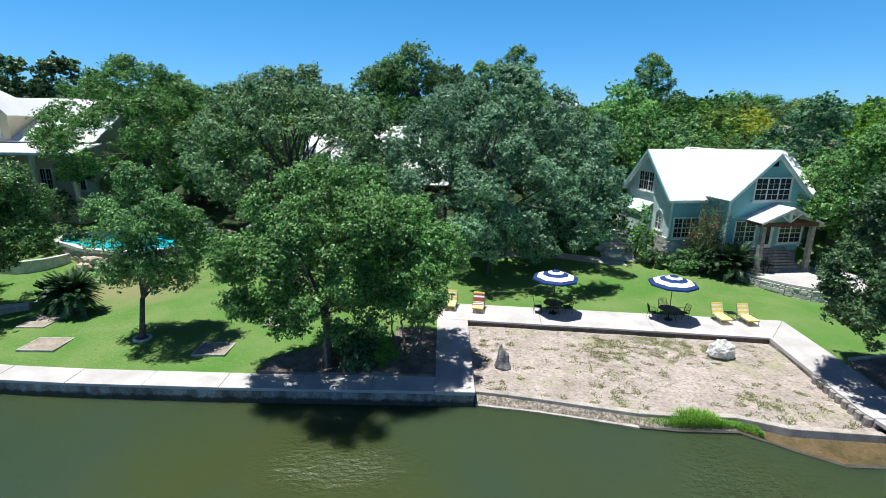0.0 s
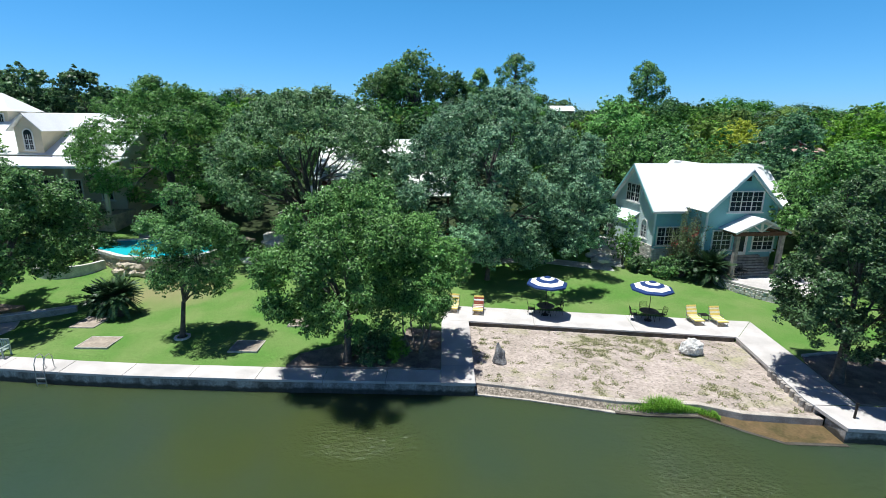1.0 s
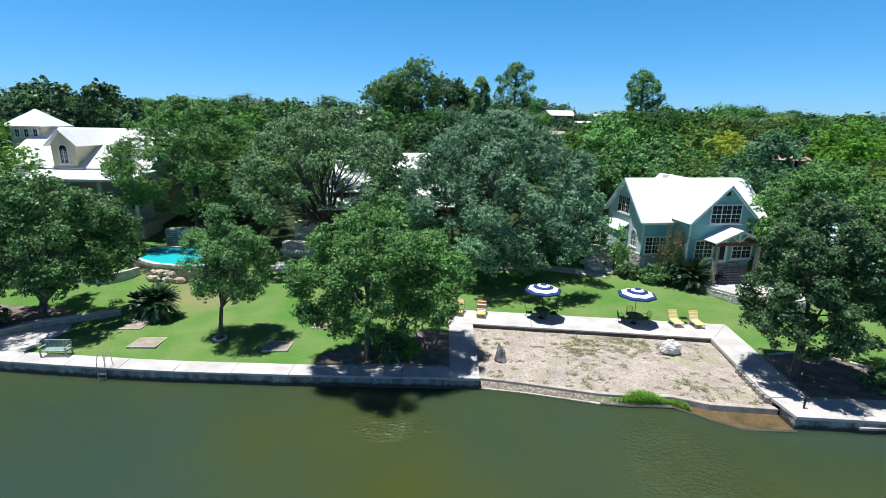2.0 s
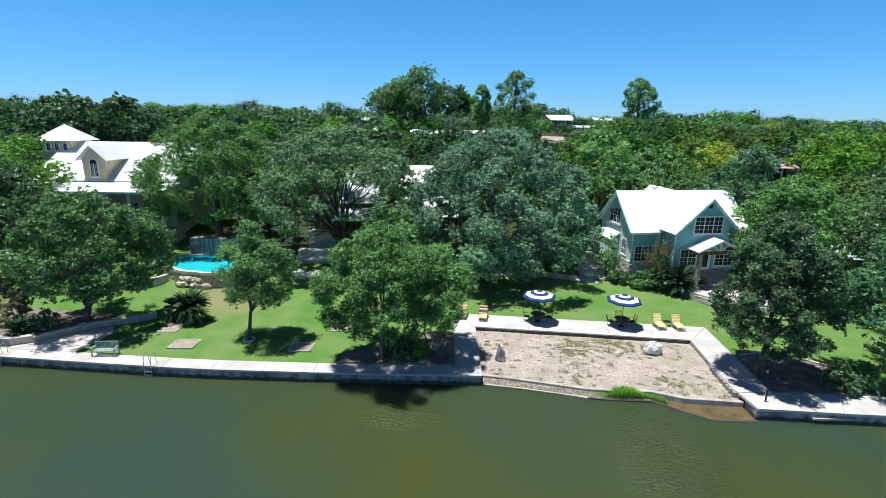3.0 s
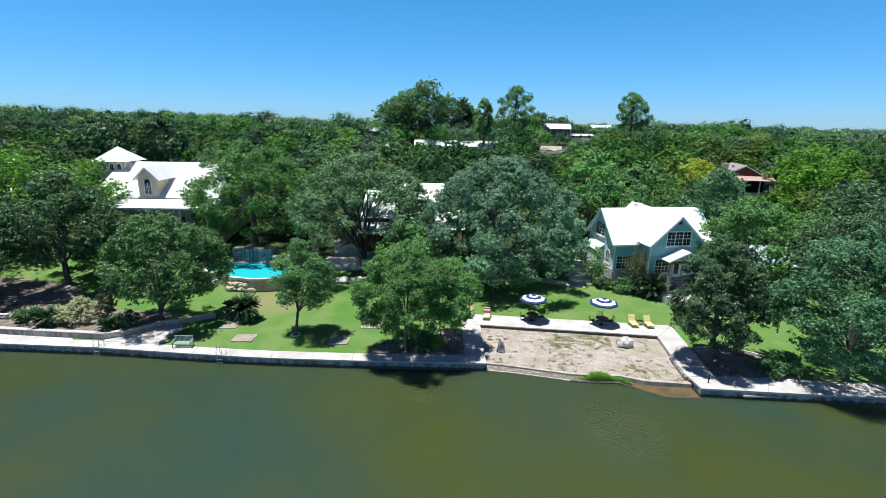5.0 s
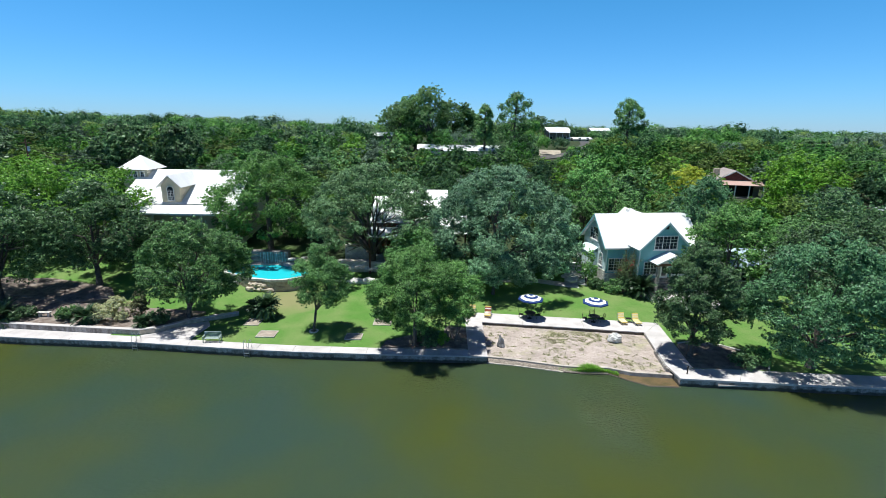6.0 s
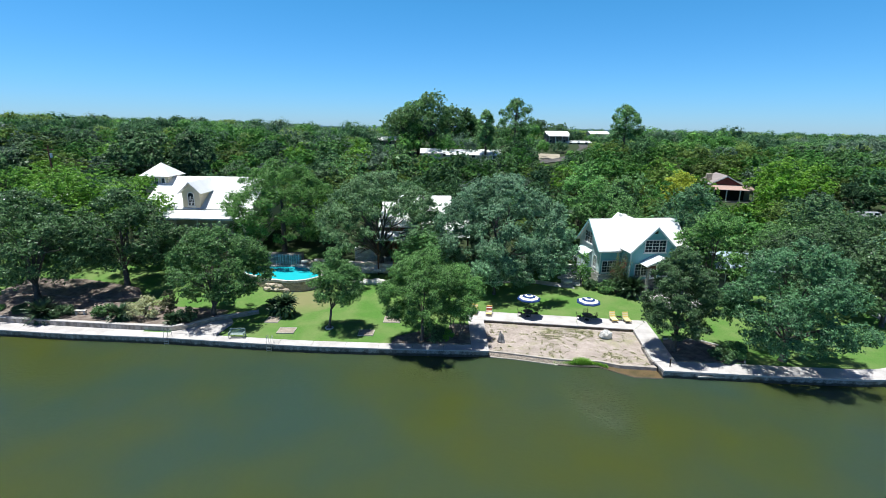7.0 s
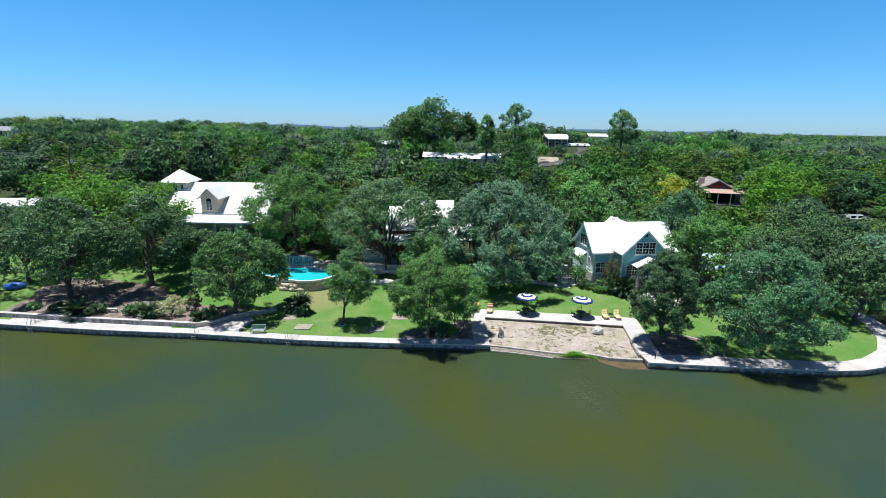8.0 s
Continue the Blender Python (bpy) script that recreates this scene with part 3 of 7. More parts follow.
for (a, b, c, d) in zip(outer, outer[1:], inner[1:], inner):
    part("slab", prism([(a[0], a[1] - 0.06), (b[0] - 0.012, b[1] - 0.06), (c[0] - 0.012, c[1]), (d[0] if d[0] > 21 else 18.2, d[1])], 0.62, 0.80, 0.012), M_CONC, front_r)
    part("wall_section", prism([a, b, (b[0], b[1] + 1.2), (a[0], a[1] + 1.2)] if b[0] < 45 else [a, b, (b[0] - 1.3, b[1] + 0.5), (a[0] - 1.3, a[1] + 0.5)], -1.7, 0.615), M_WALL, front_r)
part("ledge", box(21.6, 26.2, 15.30, 15.5, 0.26, 0.40, 0.02, Matrix.Rotation(0, 4, "Z")), M_CURB, front_r)

# the beach: sand inside a low curb, and a wet shelf outside it
CURB = [(1.5, 20.15), (3.1, 19.85), (4.6, 19.5), (6.8, 18.95), (8.65, 18.5), (9.85, 18.36), (12.8, 18.25), (14.6, 17.5), (18.3, 17.1)]
EDGE = [(1.5, 19.5), (4.3, 19.0), (6.7, 18.4), (8.5, 17.92), (10.1, 17.7), (12.7, 17.62), (14.1, 16.6), (15.6, 15.65), (18.4, 15.55)]


def build_sand():
    V, Fs = [], []
    nx, ny = 90, 60
    for j in range(ny + 1):
        for i in range(nx + 1):
            u, v = i / nx, j / ny
            x = 1.48 + u * 16.75
            y0 = lerp_line(CURB, x) + 0.05
            y1 = front(x) + 0.22
            x += v * u * 0.85
            y = y0 + (y1 - y0) * v
            z = 0.35 + 0.07 * v + 0.05 * noise.noise((x * 0.5, y * 0.5, 3)) + 0.018 * noise.noise((x * 3, y * 3, 5))
            V.append((x, y, z))
    for j in range(ny):
        for i in range(nx):
            a = j * (nx + 1) + i
            Fs.append((a, a + 1, a + nx + 2, a + nx + 1))
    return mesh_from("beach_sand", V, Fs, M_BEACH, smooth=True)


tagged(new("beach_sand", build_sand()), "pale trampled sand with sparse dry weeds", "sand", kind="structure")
curb = thing("beach_curb", "low worn concrete curb edging the sand", "curb", kind="structure")
for (a, b) in zip(CURB, CURB[1:]):
    part("curb_block", prism([(a[0], a[1] - 0.15), (b[0] - 0.004, b[1] - 0.15), (b[0] - 0.004, b[1] + 0.15), (a[0], a[1] + 0.15)], -0.6, 0.42 + random.uniform(-0.008, 0.008), 0.035), M_CURB, curb)
edge = thing("shore_edge", "thin concrete lip at the waterline below the beach", "curb", kind="structure")
for (a, b) in zip(EDGE, EDGE[1:]):
    lo = 0.07 if b[0] < 13 else (0.04 if b[0] < 15 else 0.02)
    part("lip", prism([(a[0], a[1] - 0.1), (b[0], b[1] - 0.1), (b[0], b[1] + 0.1), (a[0], a[1] + 0.1)], -0.6, lo, 0.02), M_CURB if b[0] < 9 else M_WALL, edge)
shelf = [(x, lerp_line(EDGE, x)) for x in np.linspace(1.5, 12.6, 14)] + [(x, lerp_line(CURB, x)) for x in np.linspace(12.6, 1.5, 14)]
solid("gravel_shelf", prism(shelf, -0.5, [0.06] * 14 + [0.33] * 14), M_GRAVEL, "strip of wet gravel and pebbles below the curb", "gravel", kind="structure")
shelf = [(x, lerp_line(EDGE, x)) for x in np.linspace(12.6, 18.3, 12)] + [(x, lerp_line(CURB, x)) for x in np.linspace(18.3, 12.6, 12)]
solid("wet_shelf", prism(shelf, -0.5, [0.012] * 12 + [0.06] * 12), M_WET, "shallow brown sandy shelf washed by the lake", "sand", kind="structure")


# ---- plants ----
def leaf_mesh(name, centres, normals, lengths, widths, material, fold=0.25):
    """Many small pointed leaves."""
    rng = np.random.default_rng(len(centres))
    n = len(centres)
    nr = normals / np.linalg.norm(normals, axis=1, keepdims=True)
    t = rng.normal(size=(n, 3))
    t -= nr * (t * nr).sum(1, keepdims=True)
    t /= np.linalg.norm(t, axis=1, keepdims=True)
    s = np.cross(nr, t)
    L, W = np.asarray(lengths)[:, None] / 2, np.asarray(widths)[:, None] / 2
    v = np.stack([centres - t * L + s * W, centres + t * L, centres - t * L * 0.7 - s * W + nr * W * fold], 1).reshape(-1, 3)
    me = bpy.data.meshes.new(name)
    me.vertices.add(3 * n)
    me.vertices.foreach_set("co", v.astype(np.float32).ravel())
    me.loops.add(3 * n)
    me.loops.foreach_set("vertex_index", np.arange(3 * n, dtype=np.int32))
    me.polygons.add(n)
    me.polygons.foreach_set("loop_start", np.arange(0, 3 * n, 3, dtype=np.int32))
    me.materials.append(material)
    me.update(calc_edges=True)
    return me


def crown_points(rng, r, zc, clumps, per, spread, hollow=0.5, lobes=9, flat=0.62, gaps=0.10, full=2.05, under=0.93, tuft=13, ruffle=0.55):
    """Leaf places of a crown round (0, 0, zc) with radii r: boughs on an uneven envelope, many small twigs on each bough, a tuft of leaves on each twig."""
    r = np.array(r)
    nb = int(np.clip(clumps / 6 + lobes, 14, 190))
    k = np.arange(nb * 2)
    dz = 1 - 2 * (k + 0.5) / len(k)
    az = k * 2.39996 + rng.normal(size=len(k)) * 0.3
    hor = np.sqrt(1 - dz**2)
    d = np.stack([np.cos(az) * hor, np.sin(az) * hor, dz], 1) + rng.normal(size=(len(k), 3)) * 0.12
    d /= np.linalg.norm(d, axis=1, keepdims=True)
    d = d[d[:, 2] > -under]
    d = d[rng.permutation(len(d))[:nb]]
    d = d[rng.random(len(d)) > gaps * 0.9]
    nb = len(d)
    rm = float(np.cbrt(r[0] * r[1] * r[2]))
    bs = rm * 1.72 / math.sqrt(nb) * rng.uniform(0.62, 1.38, nb)
    h = np.linalg.norm(d[:, :2], axis=1)
    stretch = 1 / (h**full + np.abs(d[:, 2]) ** full) ** (1 / full)
    reach = rng.uniform(0.93, 1.07, nb) - 0.72 * bs / rm
    reach = np.where(rng.random(nb) < 0.26, reach * rng.uniform(hollow, 0.85, nb), reach)
    u = d * (stretch * reach)[:, None]
    u[:, :2] *= np.interp(u[:, 2], [-1.0, -0.7, -0.35, 0.3, 1.0], [0.92, 1.08, 1.10, 0.88, 0.58])[:, None]
    bc = u * r
    bc[:, 2] += zc
    # twigs fill the outer and upper part of their bough, and a few stick out of it
    nt = max(30, clumps * per // tuft)
    w = bs**2
    bi = rng.choice(nb, nt, p=w / w.sum())
    e = rng.normal(size=(nt, 3)) + d[bi] * 0.7 + np.array([0, 0, 0.15])
    e /= np.linalg.norm(e, axis=1, keepdims=True)
    out = np.where(rng.random(nt) < 0.10, rng.uniform(1.05, 1.32, nt), rng.uniform(0.35, 1.08, nt))
    tc = bc[bi] + e * (bs[bi] * out)[:, None] * np.array([1, 1, 0.85])
    i = np.repeat(np.arange(nt), tuft)
    size = rng.uniform(0.5, 1.3, nt) * spread * 0.30
    q = rng.normal(size=(len(i), 3))
    q /= np.linalg.norm(q, axis=1, keepdims=True)
    p = tc[i] + q * (rng.random((len(i), 1)) ** 0.5) * size[i][:, None] * np.array([1, 1, flat])
    nrm = q * 0.35 + e[i] * 0.45 + np.array([-0.10, -0.25, 0.42]) + rng.normal(size=(len(i), 3)) * ruffle
    return p, nrm, bc


def limbs_mesh(rng, height, radius, fork, tips, zc, lean=(0, 0), stems=1, material=None):
    """Trunk and limbs: tapering, forking and curving out to some of the crown's clumps."""
    bm = bmesh.new()
    for s in range(stems):
        a = 2 * math.pi * s / max(1, stems) + 0.5
        b0 = Vector((math.cos(a) * 0.35, math.sin(a) * 0.35, 0)) if stems > 1 else Vector((0, 0, 0))
        f = Vector((lean[0], lean[1], fork)) + (b0 * 2.6 if stems > 1 else Vector((0, 0, 0)))
        mid = b0.lerp(f, 0.5) + Vector(rng.normal(size=3) * 0.05 * fork) * Vector((1, 1, 0)).length * 0.5
        mid.z = fork * 0.5
        add_tube(bm, [b0 - Vector((0, 0, 0.3)), b0 + Vector((0, 0, 0.12)), b0.lerp(mid, 0.5), mid, f], [radius * 1.55, radius * 1.25, radius, radius * 0.9, radius * 0.8], 9)
        mine = tips[s::stems]
        for t in mine:
            t = Vector(t)
            r1 = radius * rng.uniform(0.26, 0.44)
            c = f.lerp(t, 0.45) + Vector((0, 0, 0.12 * (t - f).length)) + Vector(rng.normal(size=3) * 0.07 * (t - f).length)
            c2 = f.lerp(t, 0.75) + Vector((0, 0, 0.08 * (t - f).length)) + Vector(rng.normal(size=3) * 0.05 * (t - f).length)
            add_tube(bm, [f - Vector((0, 0, radius * 0.5)), f.lerp(c, 0.5), c, c2, t], [r1 * 1.25, r1, r1 * 0.7, r1 * 0.45, r1 * 0.15], 6, cap=False)
            for q in range(2):
                e = c2 + Vector(rng.normal(size=3)) * 0.25 * (t - f).length * 0.6 + Vector((0, 0, 0.15))
                add_tube(bm, [c, c.lerp(e, 0.55) + Vector((0, 0, 0.1)), e], [r1 * 0.45, r1 * 0.3, r1 * 0.08], 5, cap=False)
    return bm


def tree(x, y, label, seed, r, ztop, zbot, leaves, clumps=260, per=85, spread=0.75, leaf=(0.24, 0.12), radius=0.2, fork=None, stems=1, bark=None, lean=(0, 0), off=(0, 0), limbs=11, category="tree", name="tree", group="", z=None, lobes=9, gaps=0.10, holes=()):
    """A tree; holes are open places in its crown, as (x, y, z, half-width, half-height)."""
    rng = np.random.default_rng(seed)
    per, leaf = int(per * FINE), (leaf[0] * 0.80, leaf[1] * 0.95)
    base = ground_z(x, y) - 0.02 if z is None else z
    top = thing(name, label, category, pose(x, y, base), group)
    rz, zc = (ztop - zbot) / 2, (ztop + zbot) / 2 - base
    p, nrm, cc = crown_points(rng, (r[0], r[1], rz), zc, clumps, per, spread, lobes=lobes, gaps=gaps)
    p[:, 0] += off[0]
    p[:, 1] += off[1]
    for hx, hy, hz, hw, hh in holes:
        q = (p - np.array([hx - x, hy - y, hz - base])) / np.array([hw, hw * 2.2, hh])
        keep = (q**2).sum(1) > rng.uniform(0.55, 1.25, len(p))
        p, nrm = p[keep], nrm[keep]
    n = len(p)
    ln = leaf[0] * rng.uniform(0.7, 1.35, n)
    part("crown", leaf_mesh("crown", p, nrm, ln, leaf[1] / leaf[0] * ln * rng.uniform(0.8, 1.25, n), leaves), None, top)
    tips = cc[rng.choice(len(cc), limbs, replace=False)] * np.array([0.68, 0.68, 0.88]) + np.array([off[0], off[1], -0.1])
    fk = fork if fork else max(0.8, zbot - base + 0.1 * rz)
    part("trunk", limbs_mesh(rng, ztop - base, radius, fk, list(tips), zc, lean, stems), bark or M_BARK, top, smooth=True)
    return top


FINE = 1.75
# trees near the lake
tree(-16.55, 24.1, "slender young tree with a small leafy crown on the lawn", 11, (3.0, 2.3), 10.4, 3.4, L_MID, 180, 150, 0.75, (0.15, 0.082), 0.15, fork=2.4, lean=(0.35, 0.0), off=(0.9, 0), limbs=9)
foot = thing("tree_ring", "low ring of pale stones round a young trunk", "edging", pose(-16.55, 24.1, ground_z(-16.55, 24.1)))
for k in range(9):
    part("stone", box(-0.17, 0.17, -0.07, 0.07, -0.05, 0.09, 0.025, pose(0, 0, 0, 0, 0, k * 40) @ pose(0, -0.40, 0)), M_PALE, foot)
tree(-5.7, 21.3, "broad bright green shade tree by the lake walk", 12, (4.5, 4.6), 10.9, 3.2, L_BRIGHT, 370, 150, 0.85, (0.16, 0.09), 0.22, fork=3.0, lean=(0.1, 0), limbs=12, lobes=50, gaps=0.0)
tree(-1.8, 22.8, "smaller bushy tree with several pale stems beside the pier", 13, (2.7, 3.6), 9.2, 2.3, L_BRIGHT, 180, 135, 0.75, (0.16, 0.09), 0.07, fork=1.6, stems=4, bark=M_PALEBARK, limbs=12, off=(0.15, 0), lobes=30, gaps=0.12)
tree(21.2, 19.9, "dense dark green tree with a rounded crown beside the walk", 14, (3.5, 3.7), 12.2, 2.3, L_DARK, 420, 110, 0.8, (0.18, 0.10), 0.27, fork=2.5, limbs=12, lobes=40, gaps=0.0)
tree(31.6, 18.2, "wide green shade tree leaning over the lake walk", 15, (6.3, 6.5), 13.4, 2.0, L_TEAL, 400, 95, 1.0, (0.24, 0.12), 0.32, fork=2.2, limbs=14, lobes=30)
tree(-31.0, 26.9, "rounded green tree shading the garden bed and path", 16, (5.9, 5.0), 12.0, 3.5, L_MID, 350, 95, 0.95, (0.24, 0.12), 0.3, fork=1.7, limbs=14, off=(1.0, 0.3), lobes=30)
tree(-55.5, 30.5, "wide dark shade tree over a mulched garden bed", 17, (7.2, 5.8), 15.4, 3.4, L_DARK, 320, 80, 1.2, (0.30, 0.15), 0.4, fork=2.6, limbs=13)
tree(-47.2, 35.5, "dark shade tree on the lawn behind the garden bed", 18, (6.2, 5.4), 14.8, 3.8, L_DARK, 280, 80, 1.1, (0.30, 0.15), 0.35, fork=2.8, limbs=12)
# great oaks between the houses
tree(-29.0, 47.0, "tall spreading tree with feathery bright foliage near the pool", 28, (9.0, 8.0), 18.0, 5.6, L_FEATHER, 560, 100, 1.1, (0.28, 0.11), 0.45, fork=6.0, limbs=9, lobes=70, gaps=0.02)
tree(-13.0, 43.0, "old live oak with open limbs and dark foliage", 22, (9.6, 8.0), 16.9, 4.4, L_OAK_GREEN, 640, 80, 1.0, (0.28, 0.13), 0.55, fork=2.6, limbs=26, lobes=70, gaps=0.14, holes=((-10.2, 41.5, 10.2, 2.3, 1.9), (-14.0, 38.5, 5.6, 3.4, 2.2), (-10.2, 38.0, 7.2, 2.4, 1.6)))
tree(5.0, 40.8, "huge dense live oak with dark grey-green foliage", 23, (10.2, 9.6), 16.8, 1.9, L_OAK, 1050, 85, 1.0, (0.27, 0.13), 0.5, fork=2.4, limbs=14, lobes=90, gaps=0.0, holes=((-3.8, 42.0, 8.8, 1.6, 1.5),))
tree(3.6, 36.0, "low leafy live oak at the edge of the lawn", 26, (3.6, 3.0), 7.8, 2.6, L_OAK, 150, 85, 0.9, (0.26, 0.12), 0.2, fork=1.8, limbs=10, gaps=0.05)
tree(12.0, 42.0, "leafy live oak beside the teal house", 24, (4.2, 4.2), 10.8, 1.9, L_OAK, 210, 85, 0.95, (0.26, 0.13), 0.25, fork=2.0, limbs=10)
tree(-6.6, 37.5, "rounded green tree in front of the live oaks", 25, (4.0, 3.6), 9.6, 1.4, L_MID, 200, 85, 0.9, (0.26, 0.13), 0.2, fork=1.8, limbs=10)
tree(-7.4, 44.6, "airy live oak in front of the brick house", 27, (4.0, 3.0), 14.4, 3.4, L_OAK_GREEN, 220, 75, 0.85, (0.27, 0.13), 0.22, fork=2.2, limbs=14, gaps=0.2, holes=((-4.6, 43.5, 8.8, 1.7, 1.7), (-9.8, 43.0, 9.6, 2.0, 2.2)))

# ---- the teal cottage ----
HOUSE = pose(17.87, 42.5, 0, 0, 0, 7.9)
cottage = thing("house", "teal gabled cottage with a white metal roof and stone base", "house", HOUSE)


def rquad(bm, a, b, c, d, thick):
    """A thin slab with the given top corners, thickened downwards."""
    t = [Vector(p) for p in (a, b, c, d)]
    n = (t[1] - t[0]).cross(t[3] - t[0]).normalized()
    if n.z < 0:
        n = -n
    lo = [bm.verts.new(p - n * thick) for p in t]
    hi = [bm.verts.new(p) for p in t]
    bm.faces.new(hi)
    bm.faces.new(lo[::-1])
    for i in range(4):
        bm.faces.new((lo[i], lo[(i + 1) % 4], hi[(i + 1) % 4], hi[i]))
    bmesh.ops.recalc_face_normals(bm, faces=bm.faces[:])


def roof_slope(parent, a, b, c, d, seams=0.45, material=None, name="roof", thick=0.09):
    """A sheet-metal roof slope a-b (ridge) to c-d (eave), smooth and bright."""
    bm = bmesh.new()
    rquad(bm, a, b, c, d, thick)
    return part(name, bm, material or M_ROOF, parent)


def window(parent, m, w, h, cols, rows, arched=False, label="white-framed window with dark panes"):
    """A framed window, facing -y of the pose m: frame, sill, and separate panes with glazing bars."""
    win = part("window", frame_ring(w, h, 0.09, 0.12, arched), M_WHITE, parent, label)
    win.matrix_local = m
    part("sill", box(-w / 2 - 0.14, w / 2 + 0.14, -0.12, 0.04, -0.09, -0.002, 0.01), M_WHITE, win)
    for i in range(cols):
        x0 = -w / 2 + 0.09 + (w - 0.18) * i / cols
        x1 = -w / 2 + 0.09 + (w - 0.18) * (i + 1) / cols
        for j in range(rows):
            z0 = 0.09 + (h - 0.18) * j / rows
            z1 = 0.09 + (h - 0.18) * (j + 1) / rows
            part("pane", box(x0 + 0.035, x1 - 0.035, -0.012, 0.0, z0 + 0.03, z1 - 0.03), M_GLASS, win)
    def bar(*size):
        part("glazing_bar", box(*size), M_WHITE, win)
    for i in range(1, cols):
        x = -w / 2 + 0.09 + (w - 0.18) * i / cols
        bar(x - 0.04, x + 0.04, -0.06, 0.02, 0.09, h - 0.09)
    for j in range(1, rows):
        z = 0.09 + (h - 0.18) * j / rows
        bar(-w / 2 + 0.09, w / 2 - 0.09, -0.055, 0.02, z - 0.03, z + 0.03)
    for i in range(cols):
        x = -w / 2 + 0.09 + (w - 0.18) * (i + 0.5) / cols
        bar(x - 0.012, x + 0.012, -0.028, 0.005, 0.09, h - 0.09)
    for j in range(rows):
        z = 0.09 + (h - 0.18) * (j + 0.5) / rows
        bar(-w / 2 + 0.09, w / 2 - 0.09, -0.026, 0.005, z - 0.012, z + 0.012)
    return win


def frame_ring(w, h, t, d, arched=False):
    bm = bmesh.new()
    add_box(bm, -w / 2, -w / 2 + t, -0.07, d - 0.07, 0, h)
    add_box(bm, w / 2 - t, w / 2, -0.07, d - 0.07, 0, h)
    add_box(bm, -w / 2 + t, w / 2 - t, -0.07, d - 0.07, 0, t)
    if not arched:
        add_box(bm, -w / 2 + t, w / 2 - t, -0.07, d - 0.07, h - t, h)
    else:
        n = 10
        for i in range(n):
            a0, a1 = math.pi * i / n, math.pi * (i + 1) / n
            pts = [(math.cos(a0) * w / 2, math.sin(a0) * w / 2 + h), (math.cos(a1) * w / 2, math.sin(a1) * w / 2 + h),
                   (math.cos(a1) * (w / 2 - t), math.sin(a1) * (w / 2 - t) + h), (math.cos(a0) * (w / 2 - t), math.sin(a0) * (w / 2 - t) + h)]
            lo = [bm.verts.new((x, -0.07, z)) for x, z in pts]
            hi = [bm.verts.new((x, d - 0.07, z)) for x, z in pts]
            bm.faces.new(lo)
            bm.faces.new(hi[::-1])
            for k in range(4):
                bm.faces.new((lo[k], hi[k], hi[(k + 1) % 4], lo[(k + 1) % 4]))
        bmesh.ops.recalc_face_normals(bm, faces=bm.faces[:])
    return bm


def siding(parent, p0, p1, z0, z1f, material, board=0.16, name="siding"):
    """Lapped boards on a wall from p0 to p1 (x, y), facing right of the way p0 to p1; z1f(u) gives the wall's top at u metres along."""
    bm = bmesh.new()
    a, b = Vector((*p0, 0)), Vector((*p1, 0))
    L = (b - a).length
    d = (b - a).normalized()
    n = Vector((d.y, -d.x, 0))
    z = z0
    us = np.linspace(0, L, 121)
    tops = np.array([z1f(u) for u in us])
    while z < tops.max():
        ok = us[tops > z + 0.02]
        if len(ok) < 2:
            break
        u0, u1 = ok[0], ok[-1]
        zt = z + board
        q0, q1 = a + d * u0, a + d * u1
        v = [bm.verts.new(q + n * o + Vector((0, 0, h))) for q, o, h in ((q0, 0.03, z), (q1, 0.03, z), (q1, 0.008, zt), (q0, 0.008, zt))]
        bm.faces.new(v)
        w = [bm.verts.new(q + n * o + Vector((0, 0, z))) for q, o in ((q0, 0.0), (q1, 0.0))]
        bm.faces.new((w[0], w[1], v[1], v[0]))
        z = zt
    bmesh.ops.recalc_face_normals(bm, faces=bm.faces[:])
    return part(name, bm, material, parent)


H, E = 10.76, 6.83
slope = (H - E) / 4.11
# main block: roof and gable walls
roof_slope(cottage, (0, 0, H), (13.88, 0, H), (13.88, -4.11, E), (0, -4.11, E))
roof_slope(cottage, (0, 0, H), (13.88, 0, H), (13.88, 4.11, E), (0, 4.11, E))
wing_e = 7.04 - 3.75, 7.04 + 3.75
ze = H - slope * 3.75
roof_slope(cottage, (7.04, -6.65, H + 0.02), (7.04, 5.0, H + 0.02), (wing_e[0], 5.0, ze), (wing_e[0], -6.65, ze))
roof_slope(cottage, (7.04, -6.65, H + 0.02), (7.04, 5.0, H + 0.02), (wing_e[1], 5.0, ze), (wing_e[1], -6.65, ze))
body = bmesh.new()
# walls as one closed shell: main block and wing, gables included
for outline, axis in ((((-3.65, 3.0), (3.65, 3.0), (3.65, H - slope * 3.65 - 0.1), (0, H - 0.12), (-3.65, H - slope * 3.65 - 0.1)), "x"),):
    lo = [body.verts.new((0.52, y, z)) for y, z in outline]
    hi = [body.verts.new((13.36, y, z)) for y, z in outline]
    body.faces.new(lo)
    body.faces.new(hi[::-1])
    for i in range(5):
        body.faces.new((lo[i], lo[(i + 1) % 5], hi[(i + 1) % 5], hi[i]))
out2 = ((3.72, 3.0), (10.36, 3.0), (10.36, H - slope * 3.32 - 0.1), (7.04, H - 0.12), (3.72, H - slope * 3.32 - 0.1))
lo = [body.verts.new((x, -6.2, z)) for x, z in out2]
hi = [body.verts.new((x, 4.5, z)) for x, z in out2]
body.faces.new(lo)
body.faces.new(hi[::-1])
for i in range(5):
    body.faces.new((lo[i], lo[(i + 1) % 5], hi[(i + 1) % 5], hi[i]))
bmesh.ops.recalc_face_normals(body, faces=body.faces[:])
part("wall", body, M_TEAL, cottage, "teal lap-sided wall")
